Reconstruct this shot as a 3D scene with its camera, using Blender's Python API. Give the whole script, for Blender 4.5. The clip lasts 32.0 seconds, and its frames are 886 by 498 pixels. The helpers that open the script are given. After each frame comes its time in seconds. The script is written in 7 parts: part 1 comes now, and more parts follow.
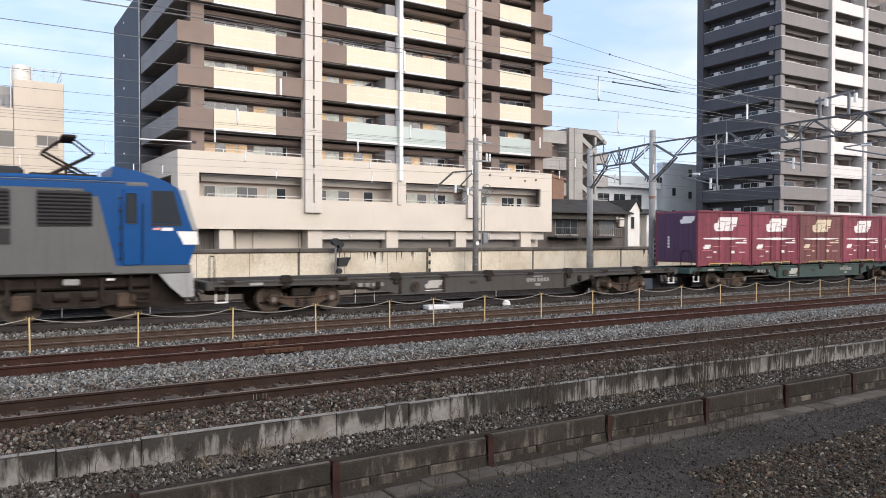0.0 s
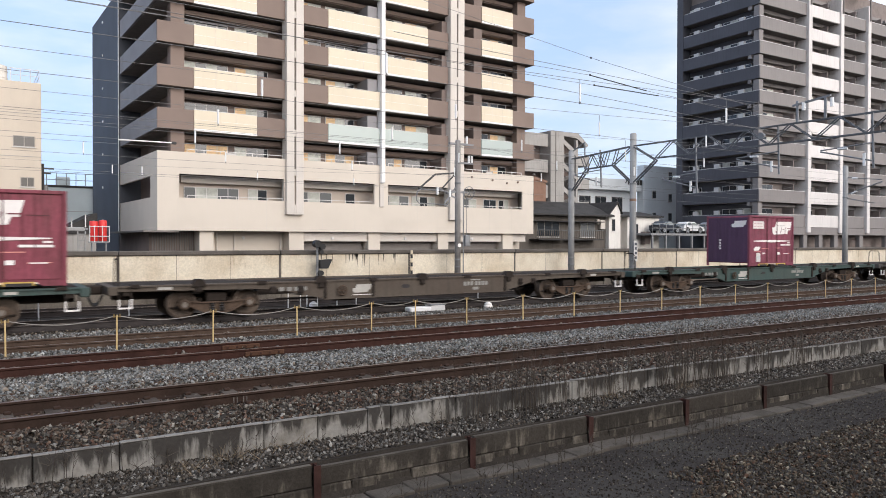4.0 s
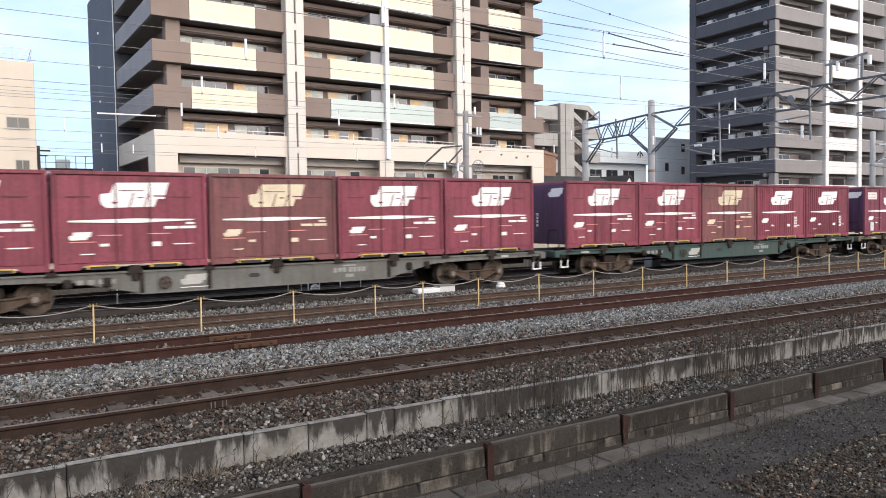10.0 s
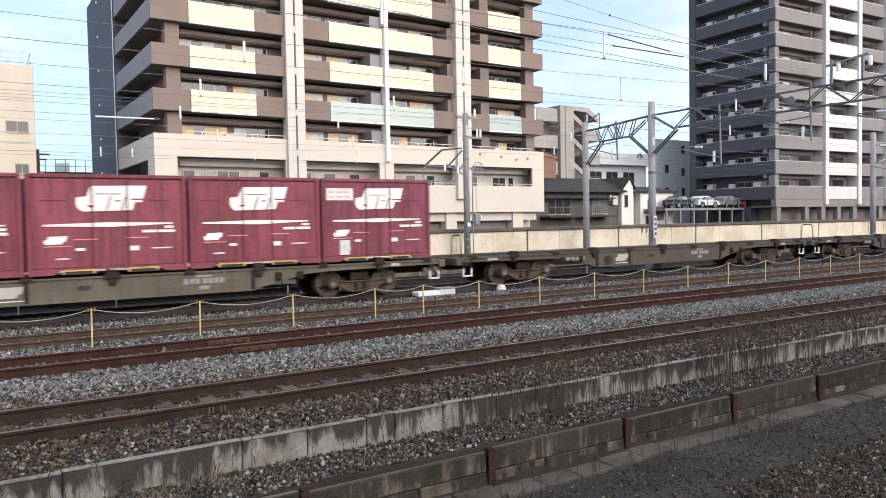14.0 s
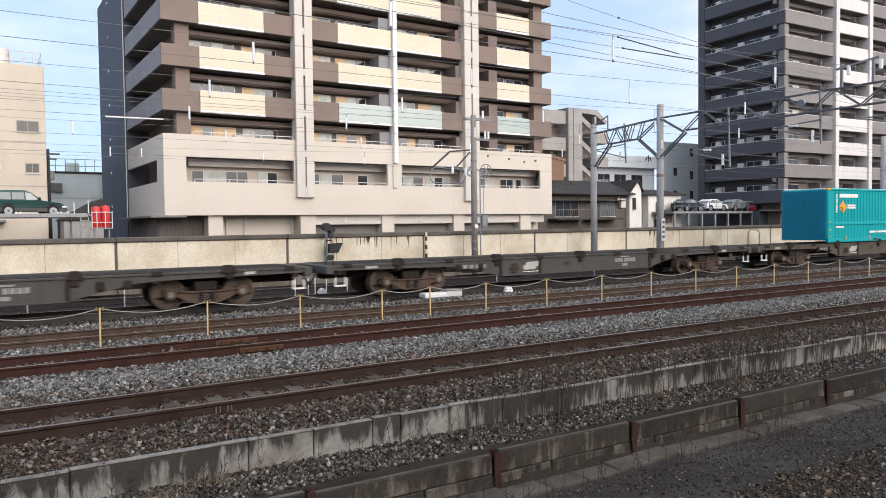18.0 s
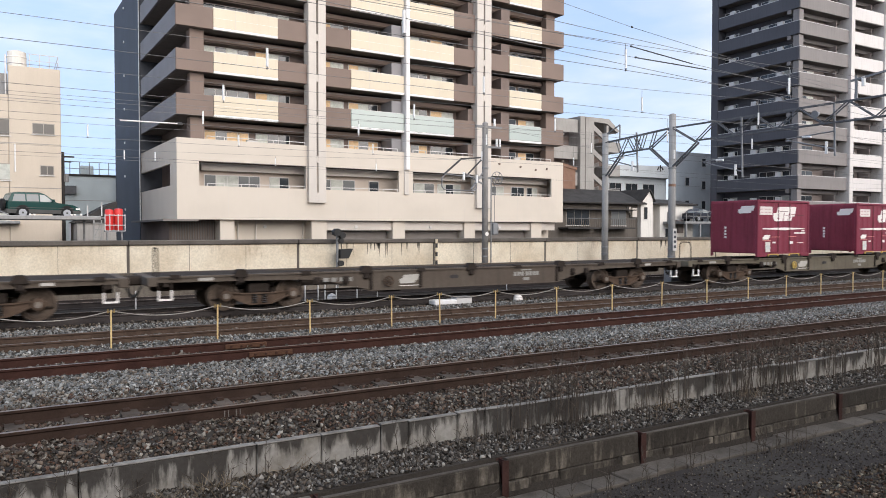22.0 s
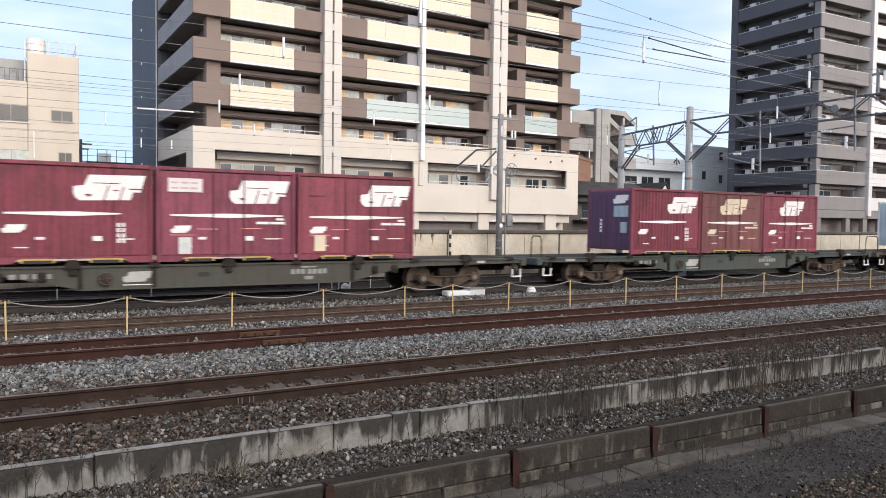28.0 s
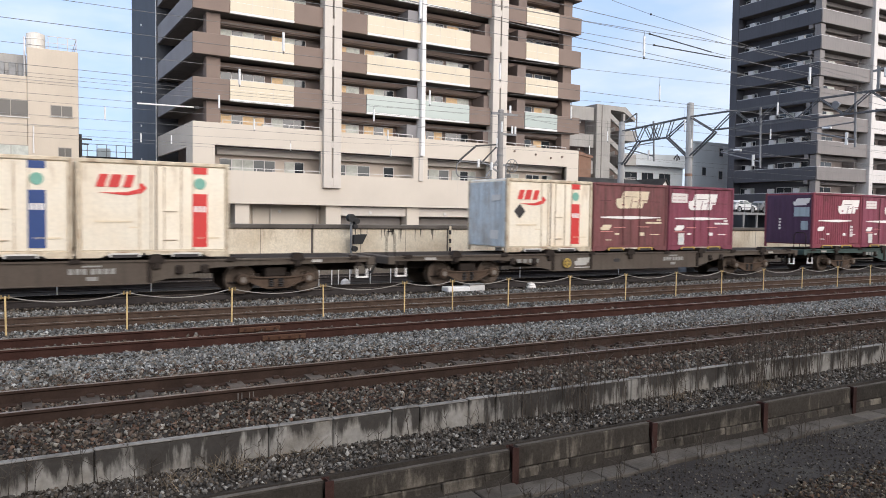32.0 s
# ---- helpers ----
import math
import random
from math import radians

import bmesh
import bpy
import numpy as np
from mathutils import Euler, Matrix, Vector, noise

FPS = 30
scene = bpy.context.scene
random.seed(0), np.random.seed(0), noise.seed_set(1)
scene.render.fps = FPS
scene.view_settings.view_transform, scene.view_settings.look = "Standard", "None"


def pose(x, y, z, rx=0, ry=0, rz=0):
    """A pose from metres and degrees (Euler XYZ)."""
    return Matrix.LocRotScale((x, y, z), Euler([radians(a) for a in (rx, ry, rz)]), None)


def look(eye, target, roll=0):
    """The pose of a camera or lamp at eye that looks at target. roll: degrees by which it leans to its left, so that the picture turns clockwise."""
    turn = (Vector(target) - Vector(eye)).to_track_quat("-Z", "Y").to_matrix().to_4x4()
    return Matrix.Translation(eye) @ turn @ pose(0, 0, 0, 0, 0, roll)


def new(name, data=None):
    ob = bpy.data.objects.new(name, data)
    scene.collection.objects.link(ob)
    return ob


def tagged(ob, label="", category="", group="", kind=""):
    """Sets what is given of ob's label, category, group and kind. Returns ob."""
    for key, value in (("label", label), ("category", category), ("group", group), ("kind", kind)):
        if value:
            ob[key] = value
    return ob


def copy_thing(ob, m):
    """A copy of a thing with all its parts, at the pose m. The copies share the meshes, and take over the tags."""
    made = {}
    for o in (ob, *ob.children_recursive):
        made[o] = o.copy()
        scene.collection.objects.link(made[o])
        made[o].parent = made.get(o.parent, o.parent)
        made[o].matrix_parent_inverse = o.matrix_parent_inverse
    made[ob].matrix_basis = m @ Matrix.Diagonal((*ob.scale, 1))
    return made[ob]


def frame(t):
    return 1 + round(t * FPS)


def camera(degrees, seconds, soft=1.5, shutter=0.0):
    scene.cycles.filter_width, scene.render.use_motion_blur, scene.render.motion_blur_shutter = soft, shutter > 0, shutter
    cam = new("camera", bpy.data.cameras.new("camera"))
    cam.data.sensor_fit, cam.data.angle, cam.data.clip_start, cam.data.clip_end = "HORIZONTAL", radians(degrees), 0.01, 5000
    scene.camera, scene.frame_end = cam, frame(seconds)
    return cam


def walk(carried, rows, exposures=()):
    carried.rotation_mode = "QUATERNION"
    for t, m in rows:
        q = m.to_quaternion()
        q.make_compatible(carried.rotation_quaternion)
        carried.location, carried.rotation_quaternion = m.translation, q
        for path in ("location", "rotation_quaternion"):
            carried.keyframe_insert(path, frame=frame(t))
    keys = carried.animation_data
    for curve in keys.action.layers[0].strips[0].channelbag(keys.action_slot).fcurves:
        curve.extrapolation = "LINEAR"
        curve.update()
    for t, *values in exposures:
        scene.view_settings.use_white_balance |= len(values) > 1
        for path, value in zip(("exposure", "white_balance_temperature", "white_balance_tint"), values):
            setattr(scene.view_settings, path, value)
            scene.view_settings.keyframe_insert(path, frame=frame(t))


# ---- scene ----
cam = camera(62.695, 32.0, 0.92, 0.25)


def aim(x, y, z, heading, tilt, lean):
    """Heading runs from +y towards +x, tilt upwards, lean to the left."""
    return pose(x, y, z, 90 + tilt, 0, -heading) @ pose(0, 0, 0, 0, 0, lean)


# the stand beside the line: seconds, x, y, height, heading, tilt and lean in degrees
SHOT = [
    (0, -0.951, -1.469, 2.271, 31.619, -0.820, 0.101),
    (0.5, -0.951, -1.469, 2.271, 31.398, -0.853, 0.203),
    (1, -0.951, -1.469, 2.271, 31.468, -0.853, 0.392),
    (1.5, -0.951, -1.469, 2.271, 31.685, -0.724, 0.296),
    (2, -0.951, -1.469, 2.271, 32.011, -0.642, 0.157),
    (2.5, -0.951, -1.469, 2.271, 32.333, -0.622, 0.242),
    (3, -0.951, -1.469, 2.271, 32.631, -0.595, 0.203),
    (3.5, -0.951, -1.469, 2.271, 32.877, -0.634, 0.196),
    (5.5, -0.951, -1.469, 2.271, 33.283, -0.633, 0.073),
    (6, -0.951, -1.469, 2.271, 33.312, -0.575, 0.229),
    (6.5, -0.951, -1.469, 2.271, 33.313, -0.531, 0.199),
    (7, -0.951, -1.469, 2.271, 33.234, -0.531, 0.123),
    (7.5, -0.951, -1.469, 2.271, 33.115, -0.532, 0.169),
    (8, -0.951, -1.469, 2.271, 33.017, -0.492, 0.043),
    (8.5, -0.951, -1.469, 2.271, 32.821, -0.452, 0.146),
    (9, -0.951, -1.469, 2.271, 32.684, -0.624, 0.184),
    (9.5, -0.912, -1.408, 2.269, 32.524, -1.498, -0.660),
    (10, -0.050, -0.077, 2.229, 32.328, -2.399, -0.846),
    (10.5, 0.000, 0.000, 2.227, 32.169, -2.544, -1.267),
    (11, 0.000, 0.000, 2.227, 32.043, -2.439, -1.212),
    (11.5, 0.000, 0.000, 2.227, 32.010, -2.286, -1.310),
    (12, 0.000, 0.000, 2.227, 32.001, -2.186, -1.381),
    (12.5, 0.000, 0.000, 2.227, 32.041, -2.111, -1.235),
    (13, 0.000, 0.000, 2.227, 32.103, -2.113, -1.236),
    (13.5, 0.000, 0.000, 2.227, 32.200, -2.136, -1.078),
    (14, 0.000, 0.000, 2.227, 32.318, -2.200, -1.030),
    (14.5, 0.000, 0.000, 2.227, 32.282, -2.193, -0.765),
    (16.5, 0.000, 0.000, 2.227, 31.810, -2.323, -0.551),
    (17, 0.000, 0.000, 2.227, 31.801, -2.380, -0.557),
    (17.5, 0.000, 0.000, 2.227, 31.780, -2.350, -0.725),
    (18, 0.000, 0.000, 2.227, 31.751, -2.060, -0.686),
    (18.5, 0.000, 0.000, 2.227, 31.673, -1.817, -0.578),
    (19, 0.000, 0.000, 2.227, 31.572, -1.701, -0.542),
    (19.5, 0.000, 0.000, 2.227, 31.523, -1.632, -0.450),
    (20, 0.000, 0.000, 2.227, 31.481, -1.575, -0.339),
    (20.5, 0.000, 0.000, 2.227, 31.461, -1.492, 0.057),
    (21, 0.000, 0.000, 2.227, 31.392, -1.425, 0.118),
    (21.5, 0.000, 0.000, 2.227, 31.198, -1.407, 0.186),
    (22, 0.000, 0.000, 2.227, 30.948, -1.501, 0.050),
    (22.5, 0.000, 0.000, 2.227, 30.639, -1.661, -0.104),
    (23, 0.000, 0.000, 2.227, 30.402, -1.825, -0.086),
    (23.5, 0.000, 0.000, 2.227, 30.180, -1.917, 0.000),
    (24, 0.000, 0.000, 2.227, 30.035, -1.850, 0.061),
    (24.5, 0.000, 0.000, 2.227, 29.910, -1.792, -0.191),
    (25, 0.000, 0.000, 2.227, 29.891, -1.741, -0.072),
    (25.5, 0.000, 0.000, 2.227, 29.958, -1.696, 0.094),
    (27.5, 0.000, 0.000, 2.227, 29.953, -1.929, 0.613),
    (28, 0.000, 0.000, 2.227, 29.870, -2.213, 0.725),
    (28.5, 0.000, 0.000, 2.227, 29.875, -2.541, 0.730),
    (29, 0.000, 0.000, 2.227, 29.876, -2.741, 0.564),
    (29.5, 0.000, 0.000, 2.227, 29.818, -2.796, 0.589),
    (30, 0.000, 0.000, 2.227, 29.790, -2.794, 0.663),
    (30.5, 0.000, 0.000, 2.227, 29.801, -2.723, 0.625),
    (31, 0.000, 0.000, 2.227, 29.888, -2.587, 0.849),
    (31.5, 0.000, 0.000, 2.227, 29.889, -2.496, 0.931),
    (32, 0.000, 0.000, 2.227, 29.885, -2.547, 0.828),
]
# the clip brightens and darkens a little: seconds, stops
LIGHT = ((0, .14), (1, .09), (2, .06), (6, .04), (9.2, .04), (10, .30), (12, .34), (14, .26), (16, .13), (18, .10), (20, .05), (22, .04), (24, .07), (25, -.02), (26, .06), (28, .16), (29, .17), (30, .22), (31, .03), (32, .02))
walk(cam, [(t, aim(*p)) for t, *p in SHOT], [(t, stops, 6100, 10) for t, stops in LIGHT])

# ---- light: low late sun behind thin cloud, a broad warm glow from behind the stand, blue sky with thin cloud ----
SUN_HEIGHT, SUN_SIDE = 20.0, 12.0
SHADE_TOP = 12.2                              # top of the unseen wall added behind the stand
world = bpy.data.worlds.new("sky")
scene.world = world
world.use_nodes = True
wn, wl = world.node_tree.nodes, world.node_tree.links
wn.clear()
sky = wn.new("ShaderNodeTexSky")
sky.sky_type = "NISHITA"
sky.sun_disc = False
sky.sun_elevation = radians(SUN_HEIGHT)
sky.sun_rotation = radians(180 - SUN_SIDE)
sky.air_density, sky.dust_density, sky.ozone_density = 1.0, 0.6, 1.5
coord = wn.new("ShaderNodeTexCoord")
stretch = wn.new("ShaderNodeMapping")
stretch.inputs["Scale"].default_value = (1.0, 1.0, 3.2)
wl.new(coord.outputs["Generated"], stretch.inputs["Vector"])
puff = wn.new("ShaderNodeTexNoise")
puff.inputs["Scale"].default_value = 2.1
puff.inputs["Detail"].default_value = 6
puff.inputs["Roughness"].default_value = 0.55
wl.new(stretch.outputs["Vector"], puff.inputs["Vector"])
veil = wn.new("ShaderNodeMapRange")
veil.inputs["From Min"].default_value = 0.38
veil.inputs["From Max"].default_value = 0.66
veil.inputs["To Min"].default_value = 0.75
veil.inputs["To Max"].default_value = 1.0
wl.new(puff.outputs["Fac"], veil.inputs["Value"])
cloud = wn.new("ShaderNodeMix")
cloud.data_type = "RGBA"
wl.new(veil.outputs["Result"], cloud.inputs["Factor"])
wl.new(sky.outputs["Color"], cloud.inputs[6])
# cloud is brighter towards the sun, behind the stand
toward = wn.new("ShaderNodeSeparateXYZ")
wl.new(coord.outputs["Generated"], toward.inputs[0])
side = wn.new("ShaderNodeMapRange")
side.inputs["From Min"].default_value = -0.7
side.inputs["From Max"].default_value = 0.7
wl.new(toward.outputs["Y"], side.inputs["Value"])
tone = wn.new("ShaderNodeMix")
tone.data_type = "RGBA"
tone.inputs[6].default_value = (10.6, 10.8, 11.4, 1)
north = wn.new("ShaderNodeMix")              # blue between the clouds, white in them
north.data_type = "RGBA"
north.inputs[6].default_value = (5.0, 6.3, 8.8, 1)
north.inputs[7].default_value = (7.6, 7.8, 8.4, 1)
fleece = wn.new("ShaderNodeMapRange")
fleece.inputs["From Min"].default_value = 0.50
fleece.inputs["From Max"].default_value = 0.70
east = wn.new("ShaderNodeMath")              # the cloud thickens towards the east
east.operation = "MULTIPLY_ADD"
east.inputs[1].default_value = 0.30
wl.new(toward.outputs["X"], east.inputs[0])
wl.new(puff.outputs["Fac"], east.inputs[2])
wl.new(east.outputs[0], fleece.inputs["Value"])
wl.new(fleece.outputs["Result"], north.inputs["Factor"])
wl.new(north.outputs[2], tone.inputs[7])
wl.new(side.outputs["Result"], tone.inputs["Factor"])
wl.new(tone.outputs[2], cloud.inputs[7])
glow = wn.new("ShaderNodeBackground")
glow.inputs["Strength"].default_value = 0.13
wl.new(cloud.outputs[2], glow.inputs["Color"])
wout = wn.new("ShaderNodeOutputWorld")
wl.new(glow.outputs["Background"], wout.inputs["Surface"])

sun = new("sun", bpy.data.lights.new("sun", "SUN"))
sun.data.energy = 3.3
sun.data.angle = radians(54)
sun.data.color = (1.0, 0.87, 0.74)
sun.matrix_world = look((0, 0, 0), (-math.sin(radians(SUN_SIDE)), math.cos(radians(SUN_SIDE)), -math.tan(radians(SUN_HEIGHT))))

# ---- materials ----
def material(name, base, rough=0.7, metal=0.0, spread=0.12, grain=18.0, stain=1.6, bump=0.15, tint=None, per_object=0.0, per_island=0.0, streak=0.0, chips=(), drip=None, gloss=None):
    """A painted or raw surface: base colour, fine grain, larger stains towards tint, streaks that run down, relief."""
    m = bpy.data.materials.new(name)
    m.use_nodes = True
    n, l = m.node_tree.nodes, m.node_tree.links
    b = n["Principled BSDF"]
    b.inputs["Roughness"].default_value = rough
    b.inputs["Metallic"].default_value = metal
    b.inputs["Specular IOR Level"].default_value = gloss if gloss is not None else (0.15 if rough >= 0.8 else 0.4)
    geo = n.new("ShaderNodeNewGeometry")
    place = n.new("ShaderNodeTexCoord")
    spot = place.outputs["Object"]
    if per_object:                            # every object takes another patch of the stains
        chance = n.new("ShaderNodeObjectInfo")
        shift = n.new("ShaderNodeVectorMath")
        shift.operation = "SCALE"
        shift.inputs[0].default_value = (53.0, 31.0, 0.0)
        l.new(chance.outputs["Random"], shift.inputs["Scale"])
        moved = n.new("ShaderNodeVectorMath")
        l.new(spot, moved.inputs[0])
        l.new(shift.outputs["Vector"], moved.inputs[1])
        spot = moved.outputs["Vector"]
    small = n.new("ShaderNodeTexNoise")
    small.inputs["Scale"].default_value = grain
    small.inputs["Detail"].default_value = 5
    small.inputs["Roughness"].default_value = 0.65
    l.new(spot, small.inputs["Vector"])
    large = n.new("ShaderNodeTexNoise")
    large.inputs["Scale"].default_value = stain
    large.inputs["Detail"].default_value = 4
    l.new(spot, large.inputs["Vector"])
    tint = tint or tuple(c * 0.55 for c in base)
    mix = n.new("ShaderNodeMix")
    mix.data_type = "RGBA"
    mix.inputs[6].default_value = (*base, 1)
    mix.inputs[7].default_value = (*tint, 1)
    ramp = n.new("ShaderNodeMapRange")
    ramp.inputs["From Min"].default_value = 0.42
    ramp.inputs["From Max"].default_value = 0.78
    ramp.inputs["To Max"].default_value = min(1.0, spread * 5)
    l.new(large.outputs["Fac"], ramp.inputs["Value"])
    l.new(ramp.outputs["Result"], mix.inputs["Factor"])
    col = mix.outputs[2]
    if chips:
        pick = n.new("ShaderNodeValToRGB")
        pick.color_ramp.interpolation = "CONSTANT"
        while len(pick.color_ramp.elements) < len(chips):
            pick.color_ramp.elements.new(0.5)
        for i, c in enumerate(chips):
            pick.color_ramp.elements[i].position = i / len(chips)
            pick.color_ramp.elements[i].color = (*c, 1)
        toss = n.new("ShaderNodeMath")
        toss.operation = "FRACT"
        more = n.new("ShaderNodeMath")
        more.operation = "MULTIPLY"
        more.inputs[1].default_value = 17.31
        l.new(geo.outputs["Random Per Island"], more.inputs[0])
        l.new(more.outputs[0], toss.inputs[0])
        l.new(toss.outputs[0], pick.inputs["Fac"])
        blend = n.new("ShaderNodeMix")
        blend.data_type = "RGBA"
        blend.inputs["Factor"].default_value = 0.88
        l.new(col, blend.inputs[6])
        l.new(pick.outputs["Color"], blend.inputs[7])
        col = blend.outputs[2]
    if streak:
        squash = n.new("ShaderNodeMapping")
        squash.inputs["Scale"].default_value = (3.5, 3.5, 0.22)
        l.new(spot, squash.inputs["Vector"])
        run = n.new("ShaderNodeTexNoise")
        run.inputs["Scale"].default_value = 2.2
        run.inputs["Detail"].default_value = 6
        l.new(squash.outputs["Vector"], run.inputs["Vector"])
        fall = n.new("ShaderNodeMapRange")
        fall.inputs["From Min"].default_value = 0.5
        fall.inputs["From Max"].default_value = 0.75
        fall.inputs["To Max"].default_value = streak
        l.new(run.outputs["Fac"], fall.inputs["Value"])
        dirt = n.new("ShaderNodeMix")
        dirt.data_type = "RGBA"
        l.new(fall.outputs["Result"], dirt.inputs["Factor"])
        l.new(col, dirt.inputs[6])
        dirt.inputs[7].default_value = (*(c * 0.35 for c in tint), 1)
        col = dirt.outputs[2]
    if drip:
        top, reach, amount, dark, start = drip      # height of the wet edge, length of the runs, strength, colour, onset
        thin = n.new("ShaderNodeMapping")
        thin.inputs["Scale"].default_value = (3.4, 3.4, 0.7)
        l.new(spot, thin.inputs["Vector"])
        runs = n.new("ShaderNodeTexNoise")
        runs.inputs["Scale"].default_value = 1.6
        runs.inputs["Detail"].default_value = 7
        runs.inputs["Roughness"].default_value = 0.62
        l.new(thin.outputs["Vector"], runs.inputs["Vector"])
        axes = n.new("ShaderNodeSeparateXYZ")
        l.new(spot, axes.inputs[0])
        depth = n.new("ShaderNodeMapRange")
        depth.inputs["From Min"].default_value = top - reach
        depth.inputs["From Max"].default_value = top
        depth.inputs["To Min"].default_value = -0.22
        depth.inputs["To Max"].default_value = 0.13
        l.new(axes.outputs["Z"], depth.inputs["Value"])
        patch = n.new("ShaderNodeTexNoise")       # some stretches are wetter than others
        patch.inputs["Scale"].default_value = 0.8
        patch.inputs["Detail"].default_value = 3
        l.new(spot, patch.inputs["Vector"])
        both = n.new("ShaderNodeMath")
        both.operation = "MULTIPLY_ADD"
        both.inputs[1].default_value = 0.6
        l.new(patch.outputs["Fac"], both.inputs[0])
        l.new(runs.outputs["Fac"], both.inputs[2])
        less = n.new("ShaderNodeMath")
        less.operation = "SUBTRACT"
        less.inputs[1].default_value = 0.30
        l.new(both.outputs[0], less.inputs[0])
        wet = n.new("ShaderNodeMath")
        l.new(less.outputs[0], wet.inputs[0])
        l.new(depth.outputs["Result"], wet.inputs[1])
        edge = n.new("ShaderNodeMapRange")
        edge.inputs["From Min"].default_value = start
        edge.inputs["From Max"].default_value = start + 0.14
        edge.inputs["To Max"].default_value = amount
        l.new(wet.outputs[0], edge.inputs["Value"])
        soot = n.new("ShaderNodeMix")
        soot.data_type = "RGBA"
        l.new(edge.outputs["Result"], soot.inputs["Factor"])
        l.new(col, soot.inputs[6])
        soot.inputs[7].default_value = (*dark, 1)
        col = soot.outputs[2]
    shade = n.new("ShaderNodeMapRange")
    shade.inputs["From Min"].default_value = 0.25
    shade.inputs["From Max"].default_value = 0.75
    shade.inputs["To Min"].default_value = 1 - spread
    shade.inputs["To Max"].default_value = 1 + spread
    l.new(small.outputs["Fac"], shade.inputs["Value"])
    value = shade.outputs["Result"]
    for amount, socket in ((per_object, None), (per_island, geo.outputs["Random Per Island"])):
        if amount:
            if socket is None:
                socket = n.new("ShaderNodeObjectInfo").outputs["Random"]
            vary = n.new("ShaderNodeMapRange")
            vary.inputs["To Min"].default_value = 1 - amount
            vary.inputs["To Max"].default_value = 1 + amount
            l.new(socket, vary.inputs["Value"])
            both = n.new("ShaderNodeMath")
            both.operation = "MULTIPLY"
            l.new(value, both.inputs[0])
            l.new(vary.outputs["Result"], both.inputs[1])
            value = both.outputs[0]
    scale = n.new("ShaderNodeVectorMath")
    scale.operation = "SCALE"
    l.new(col, scale.inputs[0])
    l.new(value, scale.inputs["Scale"])
    l.new(scale.outputs["Vector"], b.inputs["Base Color"])
    if bump:
        rise = n.new("ShaderNodeBump")
        rise.inputs["Strength"].default_value = bump
        rise.inputs["Distance"].default_value = 0.02
        l.new(small.outputs["Fac"], rise.inputs["Height"])
        l.new(rise.outputs["Normal"], b.inputs["Normal"])
    return m


def glass(name, base=(0.02, 0.025, 0.03), rough=0.05):
    m = bpy.data.materials.new(name)
    m.use_nodes = True
    b = m.node_tree.nodes["Principled BSDF"]
    b.inputs["Base Color"].default_value = (*base, 1)
    b.inputs["Roughness"].default_value = rough
    b.inputs["Specular IOR Level"].default_value = 0.6
    return m


CREAM = material("cream_wall_panel", (0.60, 0.535, 0.455), 0.75, spread=0.04, grain=30, stain=0.35, bump=0.05, streak=0.02)
TAUPE = material("taupe_parapet", (0.225, 0.172, 0.145), 0.8, spread=0.06, grain=40, stain=0.5, bump=0.08)
TAUPE_DARK = material("taupe_recess_wall", (0.21, 0.165, 0.145), 0.85, spread=0.1, grain=25, stain=0.6)
IVORY = material("ivory_balcony_panel", (0.63, 0.55, 0.415), 0.5, spread=0.04, grain=20, stain=0.4, bump=0.03, streak=0.06)
WHITE_TRIM = material("white_trim_paint", (0.78, 0.76, 0.74), 0.6, spread=0.05, grain=20, stain=0.6, bump=0.04, streak=0.08)
# blue sky light on the left-facing sides, put into their colour
SKYLIT_SIDE = material("skylit_grey_side", (0.27, 0.26, 0.265), 0.8, spread=0.06, grain=40, stain=0.5, bump=0.08)
CURTAIN_GREY = material("grey_green_curtain", (0.52, 0.53, 0.48), 0.9, spread=0.15, grain=12, stain=2.0)
PILLAR = material("pale_pillar_paint", (0.58, 0.53, 0.475), 0.7, spread=0.05, grain=20, stain=0.5, bump=0.05)
SLATE = material("slate_blue_cladding", (0.070, 0.075, 0.088), 0.7, spread=0.08, grain=20, stain=0.4, bump=0.06)
SOFFIT = material("dark_soffit_and_hollow", (0.21, 0.19, 0.175), 0.85, spread=0.08, grain=15)
PANE = glass("window_pane", (0.03, 0.035, 0.04), 0.04)
PALE_GLASS = glass("frosted_balcony_glass", (0.37, 0.42, 0.39), 0.3)
CURTAIN = material("pale_curtain", (0.66, 0.68, 0.62), 0.9, spread=0.15, grain=12, stain=2.0)
# warm yellow fill for some window panes
GOLD_PANE = material("warm_yellow_pane", (0.86, 0.62, 0.36), 0.8, spread=0.12, grain=9, stain=2.0)
FRAME_WHITE = material("aluminium_window_frame", (0.62, 0.60, 0.58), 0.45, spread=0.06, grain=30)
TOWER_DARK = material("tower_blue_grey_tile", (0.080, 0.079, 0.090), 0.65, spread=0.08, grain=8, stain=0.3, bump=0.06, streak=0.22)
TOWER_GREY = material("tower_warm_grey_tile", (0.222, 0.203, 0.195), 0.7, spread=0.06, grain=8, stain=0.3, bump=0.06, streak=0.22)
TOWER_WHITE = material("tower_white_panel", (0.64, 0.605, 0.58), 0.65, spread=0.05, grain=8, stain=0.3, bump=0.04, streak=0.22)
TOWER_RECESS = material("tower_recess_wall", (0.225, 0.190, 0.175), 0.85, spread=0.1, grain=8)
RAIL_BROWN = material("rusty_rail_side", (0.053, 0.024, 0.018), 0.8, spread=0.2, grain=30, stain=3, bump=0.2)
